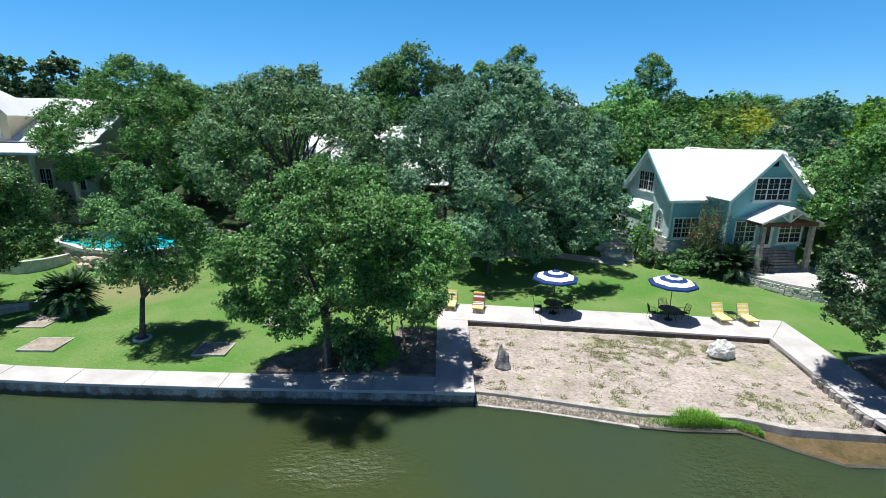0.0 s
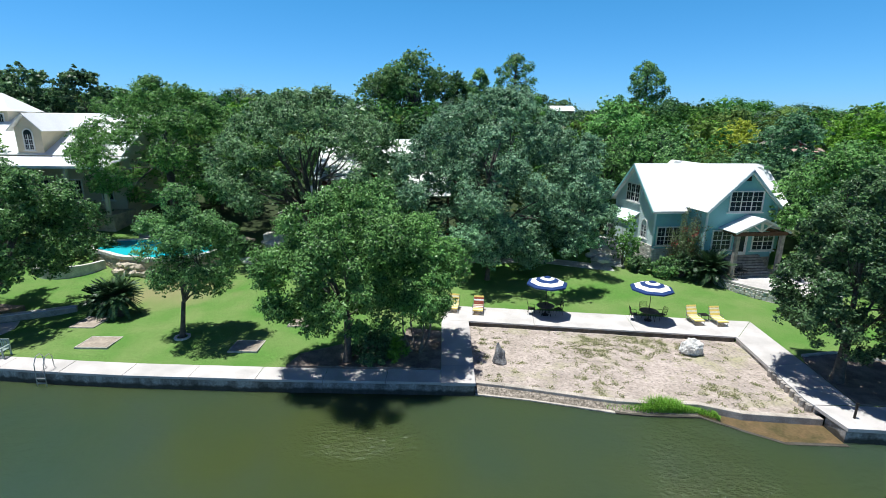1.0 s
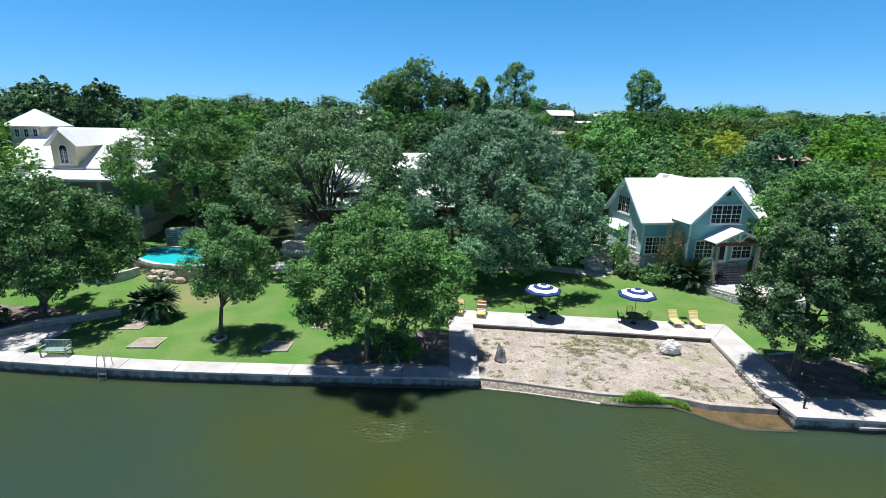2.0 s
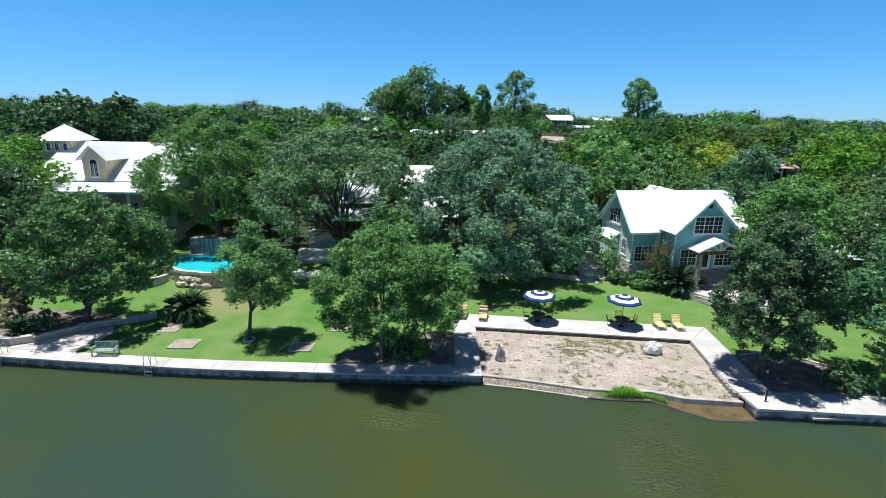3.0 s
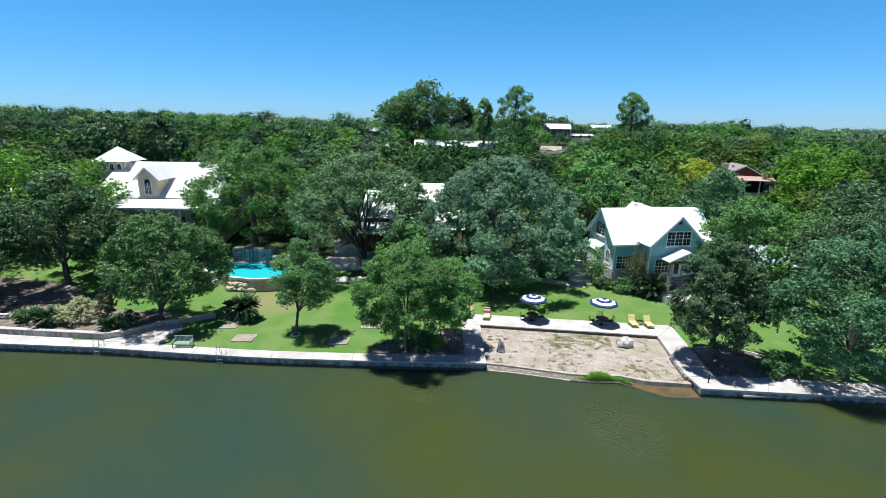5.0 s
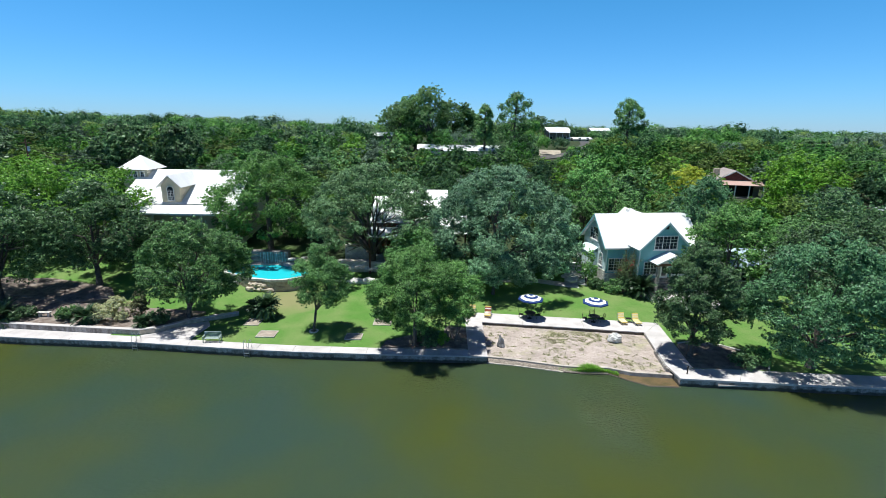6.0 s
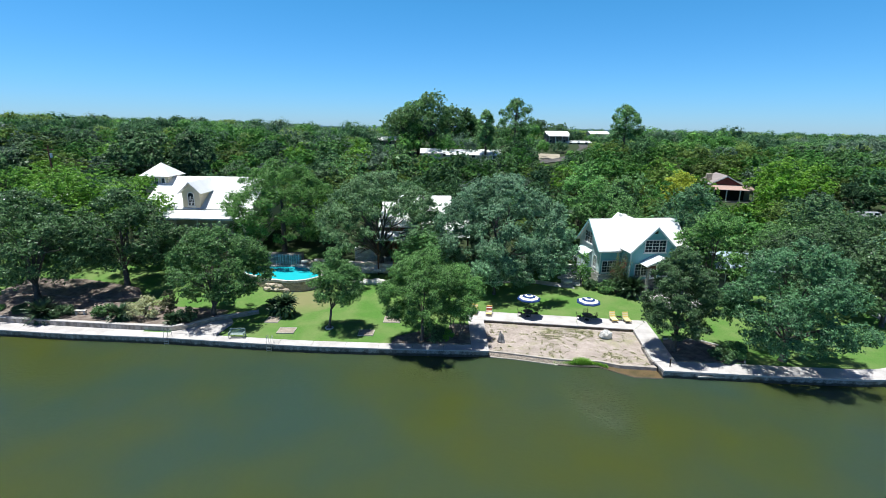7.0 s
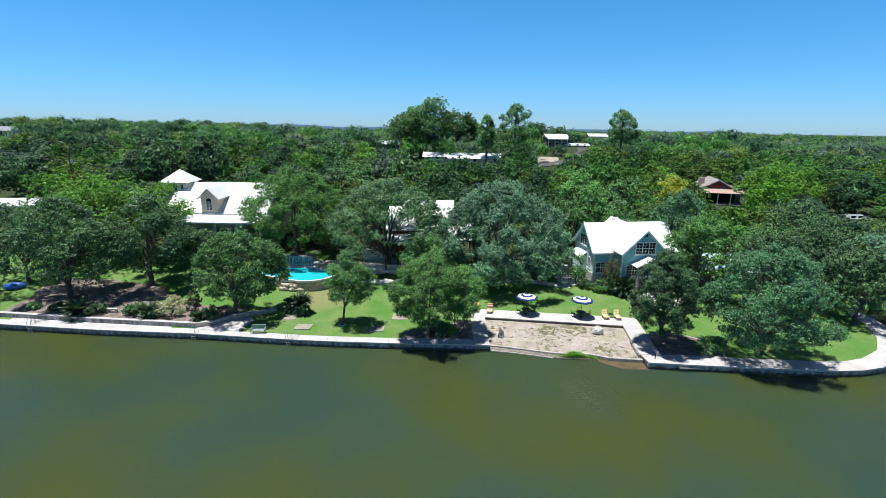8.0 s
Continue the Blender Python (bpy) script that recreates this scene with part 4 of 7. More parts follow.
gtop = lambda u: min(H - 0.15, H - 0.15 - slope * abs(u - 3.32))
siding(cottage, (3.72, -6.2), (10.36, -6.2), 3.3, gtop, M_TEAL)
siding(cottage, (0.52, -3.65), (3.72, -3.65), 3.3, lambda u: H - slope * 3.65 - 0.2, M_TEAL)
siding(cottage, (0.52, 3.65), (0.52, -3.65), 3.3, lambda u: H - 0.15 - slope * abs(u - 3.65), M_PALETEAL)
siding(cottage, (3.72, -3.65), (3.72, -6.2), 3.3, lambda u: H - slope * 3.32 - 0.2, M_TEAL)
siding(cottage, (10.36, -6.2), (10.36, -3.65), 3.3, lambda u: H - slope * 3.32 - 0.2, M_TEAL)
# low lean-to bay on the gable end
bay = part("bay", box(-0.4, 0.5, -0.9, 2.6, 0.8, 5.5), M_PALETEAL, cottage, "pale sided bay on the gable end")
roof_slope(cottage, (0.5, -1.05, 6.2), (0.5, 2.75, 6.2), (-0.6, 2.75, 5.4), (-0.6, -1.05, 5.4), 0, M_PALETEAL)
siding(cottage, (-0.4, 2.6), (-0.4, -0.9), 2.2, lambda u: 5.4, M_PALETEAL)
siding(cottage, (-0.4, -0.9), (0.5, -0.9), 2.2, lambda u: 5.4, M_PALETEAL)
# rakes and fascia
def board(parent, a, b, h=0.2, t=0.04, material=M_WHITE, name="fascia"):
    a, b = Vector(a), Vector(b)
    bm = box(0, (b - a).length, -t / 2, t / 2, -h, 0)
    d = (b - a).normalized()
    side = Vector((0, 0, 1)).cross(d)
    side = side.normalized() if side.length > 1e-4 else Vector((0, 1, 0))
    up = d.cross(side)
    m = Matrix((d, side, up)).transposed().to_4x4()
    m.translation = a
    bmesh.ops.transform(bm, matrix=m, verts=bm.verts[:])
    return part(name, bm, material, parent)
board(cottage, (7.04, -6.68, H - 0.03), (wing_e[0], -6.68, ze - 0.03), material=M_PALETEAL)
board(cottage, (7.04, -6.68, H - 0.03), (wing_e[1], -6.68, ze - 0.03), material=M_PALETEAL)
board(cottage, (-0.03, 0, H - 0.03), (-0.03, -4.11, E - 0.03), material=M_TEAL)
board(cottage, (-0.03, 0, H - 0.03), (-0.03, 4.11, E - 0.03), material=M_TEAL)
board(cottage, (0.02, -4.14, E - 0.02), (wing_e[0] + 0.1, -4.14, E - 0.02))
board(cottage, (wing_e[1] - 0.1, -4.14, E - 0.02), (13.86, -4.14, E - 0.02))
# vent, windows, door
part("gable_vent", box(6.8, 7.28, -6.27, -6.2, 9.75, 10.15, 0.01), M_DARK, cottage, "dark louvred gable vent")
window(cottage, pose(7.15, -6.26, 7.07), 3.2, 1.85, 3, 2)
window(cottage, pose(5.35, -6.26, 3.72), 1.9, 1.8, 2, 2)
window(cottage, pose(9.4, -6.26, 3.6), 2.15, 1.7, 2, 2)
window(cottage, pose(2.0, -3.72, 3.55), 2.4, 1.8, 3, 2)
window(cottage, pose(0.46, 0.4, 7.05, 0, 0, -90), 2.5, 1.8, 3, 2)
window(cottage, pose(0.46, -2.2, 4.0, 0, 0, -90), 1.0, 1.3, 2, 2, arched=True, label="white arched window")
window(cottage, pose(-1.06, 1.2, 3.2, 0, 0, -90), 1.4, 1.5, 2, 2)
door = part("door", box(6.85, 7.75, -6.3, -6.22, 3.25, 5.25, 0.01), M_WHITE, cottage, "white door with a dark glass panel")
part("glass", box(7.0, 7.6, -6.312, -6.302, 3.55, 5.1), M_GLASS, door)
part("handle", tube([(7.68, -6.36, 4.2), (7.68, -6.36, 4.32)], 0.02, 6), M_STEEL, door)
trim = bmesh.new()
for x0, x1, z0, z1 in ((6.72, 6.84, 3.25, 5.38), (7.76, 7.88, 3.25, 5.38), (6.84, 7.76, 5.26, 5.38)):
    add_box(trim, x0, x1, -6.29, -6.2, z0, z1)
part("door_frame", trim, M_WHITE, cottage)
for x in (3.72, 10.36):
    part("corner_board", box(x - 0.07, x + 0.07, -6.27, -6.13, 3.3, 7.1), M_PALETEAL, cottage)
part("corner_board", box(0.45, 0.6, -3.72, -3.58, 3.7, 6.9), M_PALETEAL, cottage)
# stone base
rngs = random.Random(4)
def stone_course(parent, p0, p1, z0, z1, proud=0.06, size=0.45, material=M_PALE, limit=400):
    """Uneven coursed stones on the face from p0 to p1, facing right of that way."""
    a, b = Vector((*p0, 0)), Vector((*p1, 0))
    L, d = (b - a).length, (b - a).normalized()
    n = Vector((d.y, -d.x, 0))
    z, k = z0, 0
    while z < z1 - 0.05:
        h = min(rngs.uniform(0.16, 0.3), z1 - z)
        u = 0.0
        while u < L - 0.05 and k < limit:
            w = min(rngs.uniform(0.6, 1.4) * size, L - u)
            o = proud * rngs.uniform(0.5, 1.4)
            m = Matrix((d, -n, Vector((0, 0, 1)))).transposed().to_4x4()
            m.translation = a + d * u + Vector((0, 0, z))
            part("stone", box(0.012, w - 0.012, -o, 0.1, 0.012, h - 0.012, 0.02, m), material, parent)
            u += w
            k += 1
        z += h
part("stone_base", box(0.4, 3.7, -3.75, 3.8, 0.4, 3.3), M_STONE, cottage, "pale rubble stone base")
part("stone_base", box(3.6, 10.5, -6.12, 4.5, 0.4, 3.3), M_GREYWOOD, cottage, "grey stone skirting under the porch wall")
stone_course(cottage, (0.4, 3.8), (0.4, -3.75), 1.2, 3.6)
stone_course(cottage, (0.4, -3.75), (3.6, -3.75), 1.2, 3.3)
stone_course(cottage, (3.62, -6.12), (10.5, -6.12), 1.6, 3.25, 0.05, 0.7, M_STONE)
# porch: gabled roof on two posts, steps
PZ = 1.78
roof_slope(cottage, (7.5, -8.3, 6.86), (7.5, -6.22, 6.86), (4.9, -6.22, 5.72), (4.9, -8.3, 5.72), thick=0.08)
roof_slope(cottage, (7.5, -8.3, 6.86), (7.5, -6.22, 6.86), (10.1, -6.22, 5.72), (10.1, -8.3, 5.72), thick=0.08)
board(cottage, (7.5, -8.33, 6.84), (4.9, -8.33, 5.70), 0.16, material=M_WHITE)
board(cottage, (7.5, -8.33, 6.84), (10.1, -8.33, 5.70), 0.16, material=M_WHITE)
part("beam", box(5.0, 10.0, -8.12, -7.9, 5.38, 5.68, 0.02), M_BROWN, cottage, "brown timber porch beam")
part("beam", box(5.3, 5.5, -7.9, -6.22, 5.4, 5.68, 0.02), M_BROWN, cottage)
part("beam", box(9.5, 9.7, -7.9, -6.22, 5.4, 5.68, 0.02), M_BROWN, cottage)
part("king_post", box(7.42, 7.58, -8.1, -7.95, 5.68, 6.75, 0.01), M_WHITE, cottage)
for s in (-1, 1):
    part("brace", box(-0.05, 0.05, -0.05, 0.05, 0, 1.1, 0.01, pose(7.5, -8.02, 5.7, 0, s * 55, 0)), M_WHITE, cottage)
for x in (5.4, 9.6):
    part("post", box(x - 0.16, x + 0.16, -8.15, -7.83, PZ, 5.38, 0.02), M_GREYWOOD, cottage, "square weathered porch post")
    part("post_foot", box(x - 0.24, x + 0.24, -8.23, -7.75, PZ, PZ + 0.25, 0.02), M_STONE, cottage)
for i in range(8):
    part("step", box(5.75, 9.25, -7.95 + i * 0.22, -6.1, PZ - 0.02 + i * 0.18, PZ + 0.178 + i * 0.18 - 0.001, 0.015), M_GREYWOOD, cottage)
part("chimney_cap", box(6.6, 7.5, 3.0, 3.8, 10.2, 10.75, 0.03), M_ROOF, cottage)

# patio in front of the cottage with a stone edge
PATIO = [(22.9, 37.0), (23.1, 36.0), (23.4, 35.0), (23.9, 33.9), (24.8, 32.6), (26.0, 31.6), (27.5, 31.0), (29.2, 30.9), (30.8, 31.5), (31.7, 33.2), (31.8, 37.9), (28.2, 38.0)]
patio = thing("patio", "pale curved concrete patio on a low rubble wall", "patio", kind="structure")
part("slab", prism(PATIO, 1.62, 1.78, 0.02), M_CONC, patio)
ctr = Vector((27, 36.4))
part("body", prism([tuple(Vector(p).lerp(ctr, 0.04)) for p in PATIO], 0.6, 1.615), M_STONE, patio)
for a, b in zip(PATIO[1:9], PATIO[2:10]):
    stone_course(patio, a, b, 0.72, 1.6, 0.09, 0.36, M_PALE, 40)

# ---- the cream house behind the pool ----
cream = thing("house", "cream two-storey house with white metal roof, dormer and turret", "house", pose(-43.2, 47.0, 0))
roof_slope(cream, (-8.0, 7.3, 14.85), (9.5, 7.3, 14.85), (9.5, -0.2, 10.55), (-8.0, -0.2, 10.55), 0.5)
roof_slope(cream, (-8.0, 7.3, 14.85), (9.5, 7.3, 14.85), (9.5, 14.8, 10.45), (-8.0, 14.8, 10.45), 0.5)
roof_slope(cream, (-8.6, 0.0, 10.42), (10.1, 0.0, 10.42), (10.1, -3.6, 9.72), (-8.6, -3.6, 9.72), 0.5)
gw = bmesh.new()
out5 = ((0.2, 3.0), (14.4, 3.0), (14.4, 10.3), (7.3, 14.7), (0.2, 10.3))
lo = [gw.verts.new((-7.6, y, z)) for y, z in out5]
hi = [gw.verts.new((9.1, y, z)) for y, z in out5]
gw.faces.new(lo)
gw.faces.new(hi[::-1])
for i in range(5):
    gw.faces.new((lo[i], lo[(i + 1) % 5], hi[(i + 1) % 5], hi[i]))
bmesh.ops.recalc_face_normals(gw, faces=gw.faces[:])
part("wall", gw, M_CREAM, cream)
board(cream, (-8.6, -3.62, 9.70), (10.1, -3.62, 9.70), 0.24)
part("porch_floor", box(-8.4, 9.9, -3.4, 0.2, 3.2, 4.9, 0.02), M_STONE, cream)
for x in (-8.1, -4.6, -1.2, 2.2, 5.7, 9.4):
    part("post", box(x - 0.16, x + 0.16, -3.35, -3.03, 4.9, 9.6, 0.02), M_CREAM, cream, "square cream porch post")
for x in (-6.2, -2.6, 0.6, 4.0, 7.2):
    window(cream, pose(x, 0.14, 5.8), 1.3, 2.2, 2, 2)
# dormer
dw = bmesh.new()
out6 = ((-1.35, 10.4), (1.35, 10.4), (1.35, 13.15), (0, 14.5), (-1.35, 13.15))
lo = [dw.verts.new((x, 0.1, z)) for x, z in out6]
hi = [dw.verts.new((x, 6.9, z)) for x, z in out6]
dw.faces.new(lo)
dw.faces.new(hi[::-1])
for i in range(5):
    dw.faces.new((lo[i], lo[(i + 1) % 5], hi[(i + 1) % 5], hi[i]))
bmesh.ops.recalc_face_normals(dw, faces=dw.faces[:])
part("dormer", dw, M_CREAM, cream, "cream gabled dormer")
roof_slope(cream, (0, -0.35, 14.72), (0, 7.0, 14.72), (-1.85, 5.0, 12.95), (-1.85, -0.35, 12.95), 0.5)
roof_slope(cream, (0, -0.35, 14.72), (0, 7.0, 14.72), (1.85, 5.0, 12.95), (1.85, -0.35, 12.95), 0.5)
window(cream, pose(0, 0.04, 10.95), 1.05, 1.7, 2, 3, arched=True, label="white arched dormer window")
arch = bmesh.new()
bmesh.ops.create_circle(arch, cap_ends=True, segments=24, radius=0.44)
bmesh.ops.transform(arch, matrix=pose(0, 0.03, 12.6, 90, 0, 0), verts=arch.verts[:])
part("arched_pane", arch, M_GLASS, cream)
# turret with a pyramid roof
part("turret_wall", box(-10.3, -6.4, 5.5, 9.4, 9.0, 15.1), M_CREAM, cream)
pyr = bmesh.new()
apex = pyr.verts.new((-8.35, 7.45, 17.05))
cs = [pyr.verts.new(p) for p in ((-10.95, 4.9, 14.95), (-5.75, 4.9, 14.95), (-5.75, 10.0, 14.95), (-10.95, 10.0, 14.95))]
for i in range(4):
    pyr.faces.new((cs[i], cs[(i + 1) % 4], apex))
pyr.faces.new(cs[::-1])
part("turret_roof", pyr, M_ROOF, cream)
for x in (-9.4, -8.3, -7.2):
    window(cream, pose(x, 5.45, 13.6), 0.7, 1.1, 1, 1)

# house with white roof behind the live oaks
brick = thing("house", "red brick house with a white metal roof behind the oaks", "house", pose(-6.0, 49.0, 0))
roof_slope(brick, (-5.2, 3.5, 12.4), (3.6, 3.5, 12.4), (3.6, -1.2, 9.7), (-5.2, -1.2, 9.7), 0.5)
roof_slope(brick, (-5.2, 3.5, 12.4), (3.6, 3.5, 12.4), (3.6, 8.2, 9.7), (-5.2, 8.2, 9.7), 0.5)
roof_slope(brick, (-1.2, -0.8, 9.2), (6.5, -0.8, 9.2), (6.5, -4.4, 7.1), (-1.2, -4.4, 7.1), 0.5)
part("wall", box(-4.8, 3.2, -0.7, 7.7, 2.4, 9.9), M_BRICK, brick)
gb = bmesh.new()
add_prism(gb, [(-0.7, 0), (7.7, 0), (3.5, 2.4)], -4.8, 3.2)
bmesh.ops.transform(gb, matrix=Matrix(((0, 0, 1, 0), (1, 0, 0, 0), (0, 1, 0, 9.9), (0, 0, 0, 1))), verts=gb.verts[:])
part("gable_wall", gb, M_BRICK, brick)
part("wing_wall", box(-7.0, -2.4, -3.6, 1.0, 2.4, 8.75), M_BRICK, brick)
roof_slope(brick, (-7.6, 1.2, 11.6), (-1.9, 1.2, 11.6), (-1.9, -4.4, 8.6), (-7.6, -4.4, 8.6), 0.5)
side = add_prism(bmesh.new(), [(-3.6, 0), (1.0, 0), (1.0, 2.65), (-3.6, 0.2)], -7.0, -2.4)
bmesh.ops.transform(side, matrix=Matrix(((0, 0, 1, 0), (1, 0, 0, 0), (0, 1, 0, 8.75), (0, 0, 0, 1))), verts=side.verts[:])
part("gable_wall", side, M_BRICK, brick)
roof_slope(brick, (-7.6, -4.5, 8.0), (-2.6, -4.5, 8.0), (-2.6, -7.4, 7.2), (-7.6, -7.4, 7.2), 0.5)
for x in (-7.3, -5.0, -2.9):
    part("post", box(x - 0.12, x + 0.12, -7.2, -6.96, 1.6, 7.2, 0.02), M_BROWN, brick)
window(brick, pose(-3.3, -3.68, 6.6), 1.1, 1.5, 2, 2)
for x in (-3.4, -0.6, 2.6):
    window(brick, pose(x, -0.78, 4.2), 1.5, 1.9, 2, 2)
for x in (-5.6, -1.6, 2.4, 6.2):
    part("post", box(x - 0.12, x + 0.12, -4.3, -4.06, 2.2, 7.1, 0.02), M_BROWN, brick)

# houses up the hill
def far_house(x, y, z, w, d, wall_h, roof_h, wall_m, roof_m, label, yaw=0, porch=False):
    h = thing("house", label, "house", pose(x, y, 0, 0, 0, yaw))
    part("wall", box(-w / 2, w / 2, -d / 2, d / 2, z - 1.5, z + wall_h), wall_m, h)
    gb = bmesh.new()
    add_prism(gb, [(-d / 2, 0), (d / 2, 0), (0, roof_h - 0.1)], -w / 2, w / 2)
    bmesh.ops.transform(gb, matrix=Matrix(((0, 0, 1, 0), (1, 0, 0, 0), (0, 1, 0, z + wall_h), (0, 0, 0, 1))), verts=gb.verts[:])
    part("gable_wall", gb, wall_m, h)
    o = 0.6
    zt, ze = z + wall_h + roof_h, z + wall_h - o * roof_h / (d / 2)
    for s in (-1, 1):
        roof_slope(h, (-w / 2 - o, 0, zt), (w / 2 + o, 0, zt), (w / 2 + o, s * (d / 2 + o), ze), (-w / 2 - o, s * (d / 2 + o), ze), 0, roof_m)
    n = max(2, int(w / 3))
    for i in range(n):
        xx = -w / 2 + w * (i + 0.5) / n
        win = part("window", frame_ring(1.2, 1.3, 0.1, 0.12), M_WHITE, h)
        win.location = (xx, -d / 2 - 0.04, z + 0.9)
        part("pane", box(-0.5, 0.5, -0.01, 0.0, 0.1, 1.2), M_GLASS, win)
    if porch:
        roof_slope(h, (-w / 2, -d / 2, z + wall_h - 0.1), (w / 2, -d / 2, z + wall_h - 0.1), (w / 2, -d / 2 - 2.6, z + wall_h - 0.9), (-w / 2, -d / 2 - 2.6, z + wall_h - 0.9), 0, roof_m)
        for i in range(4):
            xx = -w / 2 + 0.3 + (w - 0.6) * i / 3
            part("post", box(xx - 0.1, xx + 0.1, -d / 2 - 2.5, -d / 2 - 2.3, z - 1, z + wall_h - 0.9), M_WHITE, h)
    return h


M_REDROOF = mat("rust_roof", (0.17, 0.055, 0.05), 0.7, vary=0.3, scale=1.5, fine=8, bump=0.1)
M_DULLGREY = mat("dull_grey_roof", (0.30, 0.31, 0.33), 0.6, vary=0.2, scale=0.8, fine=8, bump=0.05)
M_GREYWALL = mat("grey_wall", (0.20, 0.19, 0.18), 0.8, vary=0.2, scale=1, fine=10, bump=0.1)
brown_h = thing("house", "two-storey brown house with a tall screened porch and rust-red gable", "house", pose(63.5, 85.5, 0, 0, 0, -14))
part("wall", box(-4.2, 4.2, 0, 9, 3.0, 11.2), M_GREYWALL, brown_h)
gb = add_prism(bmesh.new(), [(-4.2, 0), (2.2, 0), (-1.0, 1.75)], -0.1, 9)
bmesh.ops.transform(gb, matrix=Matrix(((1, 0, 0, 0), (0, 0, 1, 0), (0, 1, 0, 11.2), (0, 0, 0, 1))), verts=gb.verts[:])
part("gable_wall", gb, M_REDROOF, brown_h)
M_DULLROOF = mat("dull_pale_roof", (0.36, 0.31, 0.29), 0.6, vary=0.2, scale=0.8, fine=8, bump=0.05)
for s in (-1, 1):
    roof_slope(brown_h, (-1.0, -0.35, 13.3), (-1.0, 9.5, 13.3), (-1.0 + s * 3.8, 9.5, 11.2), (-1.0 + s * 3.8, -0.35, 11.2), 0, M_DULLROOF)
    board(brown_h, (-1.0, -0.40, 13.28), (-1.0 + s * 3.8, -0.40, 11.18), 0.22, 0.06)
roof_slope(brown_h, (-4.4, -0.1, 11.1), (4.4, -0.1, 11.1), (4.4, -2.8, 10.3), (-4.4, -2.8, 10.3), 0, mat("pink_metal", (0.50, 0.34, 0.29), 0.6, vary=0.15))
for x in (-4.1, -1.4, 1.4, 4.1):
    part("post", box(x - 0.1, x + 0.1, -2.7, -2.5, 3.0, 10.3), M_WHITE, brown_h)
part("deck", box(-4.4, 4.4, -2.8, 0, 7.4, 7.6), M_GREYWOOD, brown_h)
part("chimney", box(-4.6, -3.4, 3.0, 4.2, 8.0, 13.4, 0.05), M_STONE, brown_h)
part("screen", box(-4.0, 3.0, -0.06, -0.01, 7.7, 10.8), M_DARK, brown_h)

far_house(5.5, 134, 12.5, 17, 8, 2.3, 1.4, M_PALE, M_ROOF, "long low house with a white metal roof up the hill")
far_house(-7, 137, 13.0, 9, 7, 2.0, 1.2, M_PALE, M_ROOF, "small house with a white metal roof up the hill")
far_house(-24, 142, 16.2, 6, 6, 2.6, 1.0, M_GREYWALL, M_ROOF, "small dark house with a white roof on the hill")
far_house(45, 190, 16.2, 9, 8, 4.6, 1.2, M_GREYWALL, M_ROOF, "two-storey grey house with a white roof on the hilltop", porch=True)
far_house(54, 188, 15.6, 10, 6, 1.8, 0.6, M_CREAM, M_ROOF, "low carport with a pale roof on the hilltop")
far_house(75, 228, 17.5, 9, 8, 3.2, 1.2, M_CREAM, M_ROOF, "distant cream house among trees on the hilltop")
far_house(-87.5, 66, 6.2, 18, 7, 2.6, 0.9, M_PALE, M_ROOF, "low building with a pale flat roof among trees", 8)
far_house(-183, 168, 18.6, 11, 8, 2.4, 1.6, M_GREYWALL, M_DULLGREY, "grey-roofed house on the wooded skyline")
far_house(40.5, 40.5, 1.8, 9, 6, 3.2, 1.5, M_GREYWALL, mat("blue_roof", (0.42, 0.52, 0.60), 0.5, vary=0.15), "small building with a pale blue metal roof behind trees", -8)
far_house(82, 69, 5.9, 3.0, 3.0, 1.7, 0.5, M_WHITE, M_DULLGREY, "small white building with a grey roof among trees")
road = [(24, 126), (34, 133), (43, 144), (51, 163), (55, 180)]
L = [(x - 2.2, y + 1.0) for x, y in road]
R = [(x + 2.6, y - 1.0) for x, y in road]
solid("road", ribbon(L, R, 8.0, [ground_z(x, y) + 0.25 for x, y in L] + [ground_z(x, y) + 0.25 for x, y in R][::-1]), M_ASPHALT, "narrow paved street climbing the hill", "road", kind="structure")
yard = [(22, 133), (34, 132), (37, 146), (25, 148)]
solid("gravel_yard", prism(yard, 8.0, [ground_z(x, y) + 0.2 for x, y in yard]), mat("pale_gravel", (0.46, 0.40, 0.31), 0.95, vary=0.3, scale=0.6, fine=6, bump=0.4), "pale sandy yard up the hill", "yard", kind="structure")
pole = thing("utility_pole", "tall wooden utility pole with a crossarm and transformer", "utility pole", pose(-85.4, 72.7, 6.2))
part("shaft", tube([(0, 0, -0.5), (0, 0, 12.4)], [0.2, 0.15], 8), M_BROWN, pole)
part("crossarm", box(-1.1, 1.1, -0.07, 0.07, 11.5, 11.68), M_BROWN, pole)
part("transformer", tube([(0.4, 0, 10.0), (0.4, 0, 10.9)], 0.26, 10), M_STEEL, pole)
for i in range(2):
    part("cable", tube([(0.3 + t * 26, -t * 4 - i * 0.4, 10.6 - i * 0.8 - 4.0 * t * (1.35 - t)) for t in np.linspace(0, 1, 9)], 0.045, 4), M_DARK, pole)

# ---- pool and stonework ----
POOL = [(-32.4, 39.6), (-31.6, 38.0), (-29.6, 37.0), (-27.7, 35.9), (-26.3, 35.6), (-25.0, 35.2), (-23.2, 35.5), (-21.6, 36.6), (-20.9, 38.2), (-22.0, 40.0), (-23.6, 41.0), (-25.0, 41.6), (-27.0, 41.8), (-29.4, 41.6), (-31.6, 41.0)]


def grow(outline, d):
    c = Vector((sum(p[0] for p in outline) / len(outline), sum(p[1] for p in outline) / len(outline)))
    return [tuple(Vector(p) + (Vector(p) - c).normalized() * d) for p in outline]


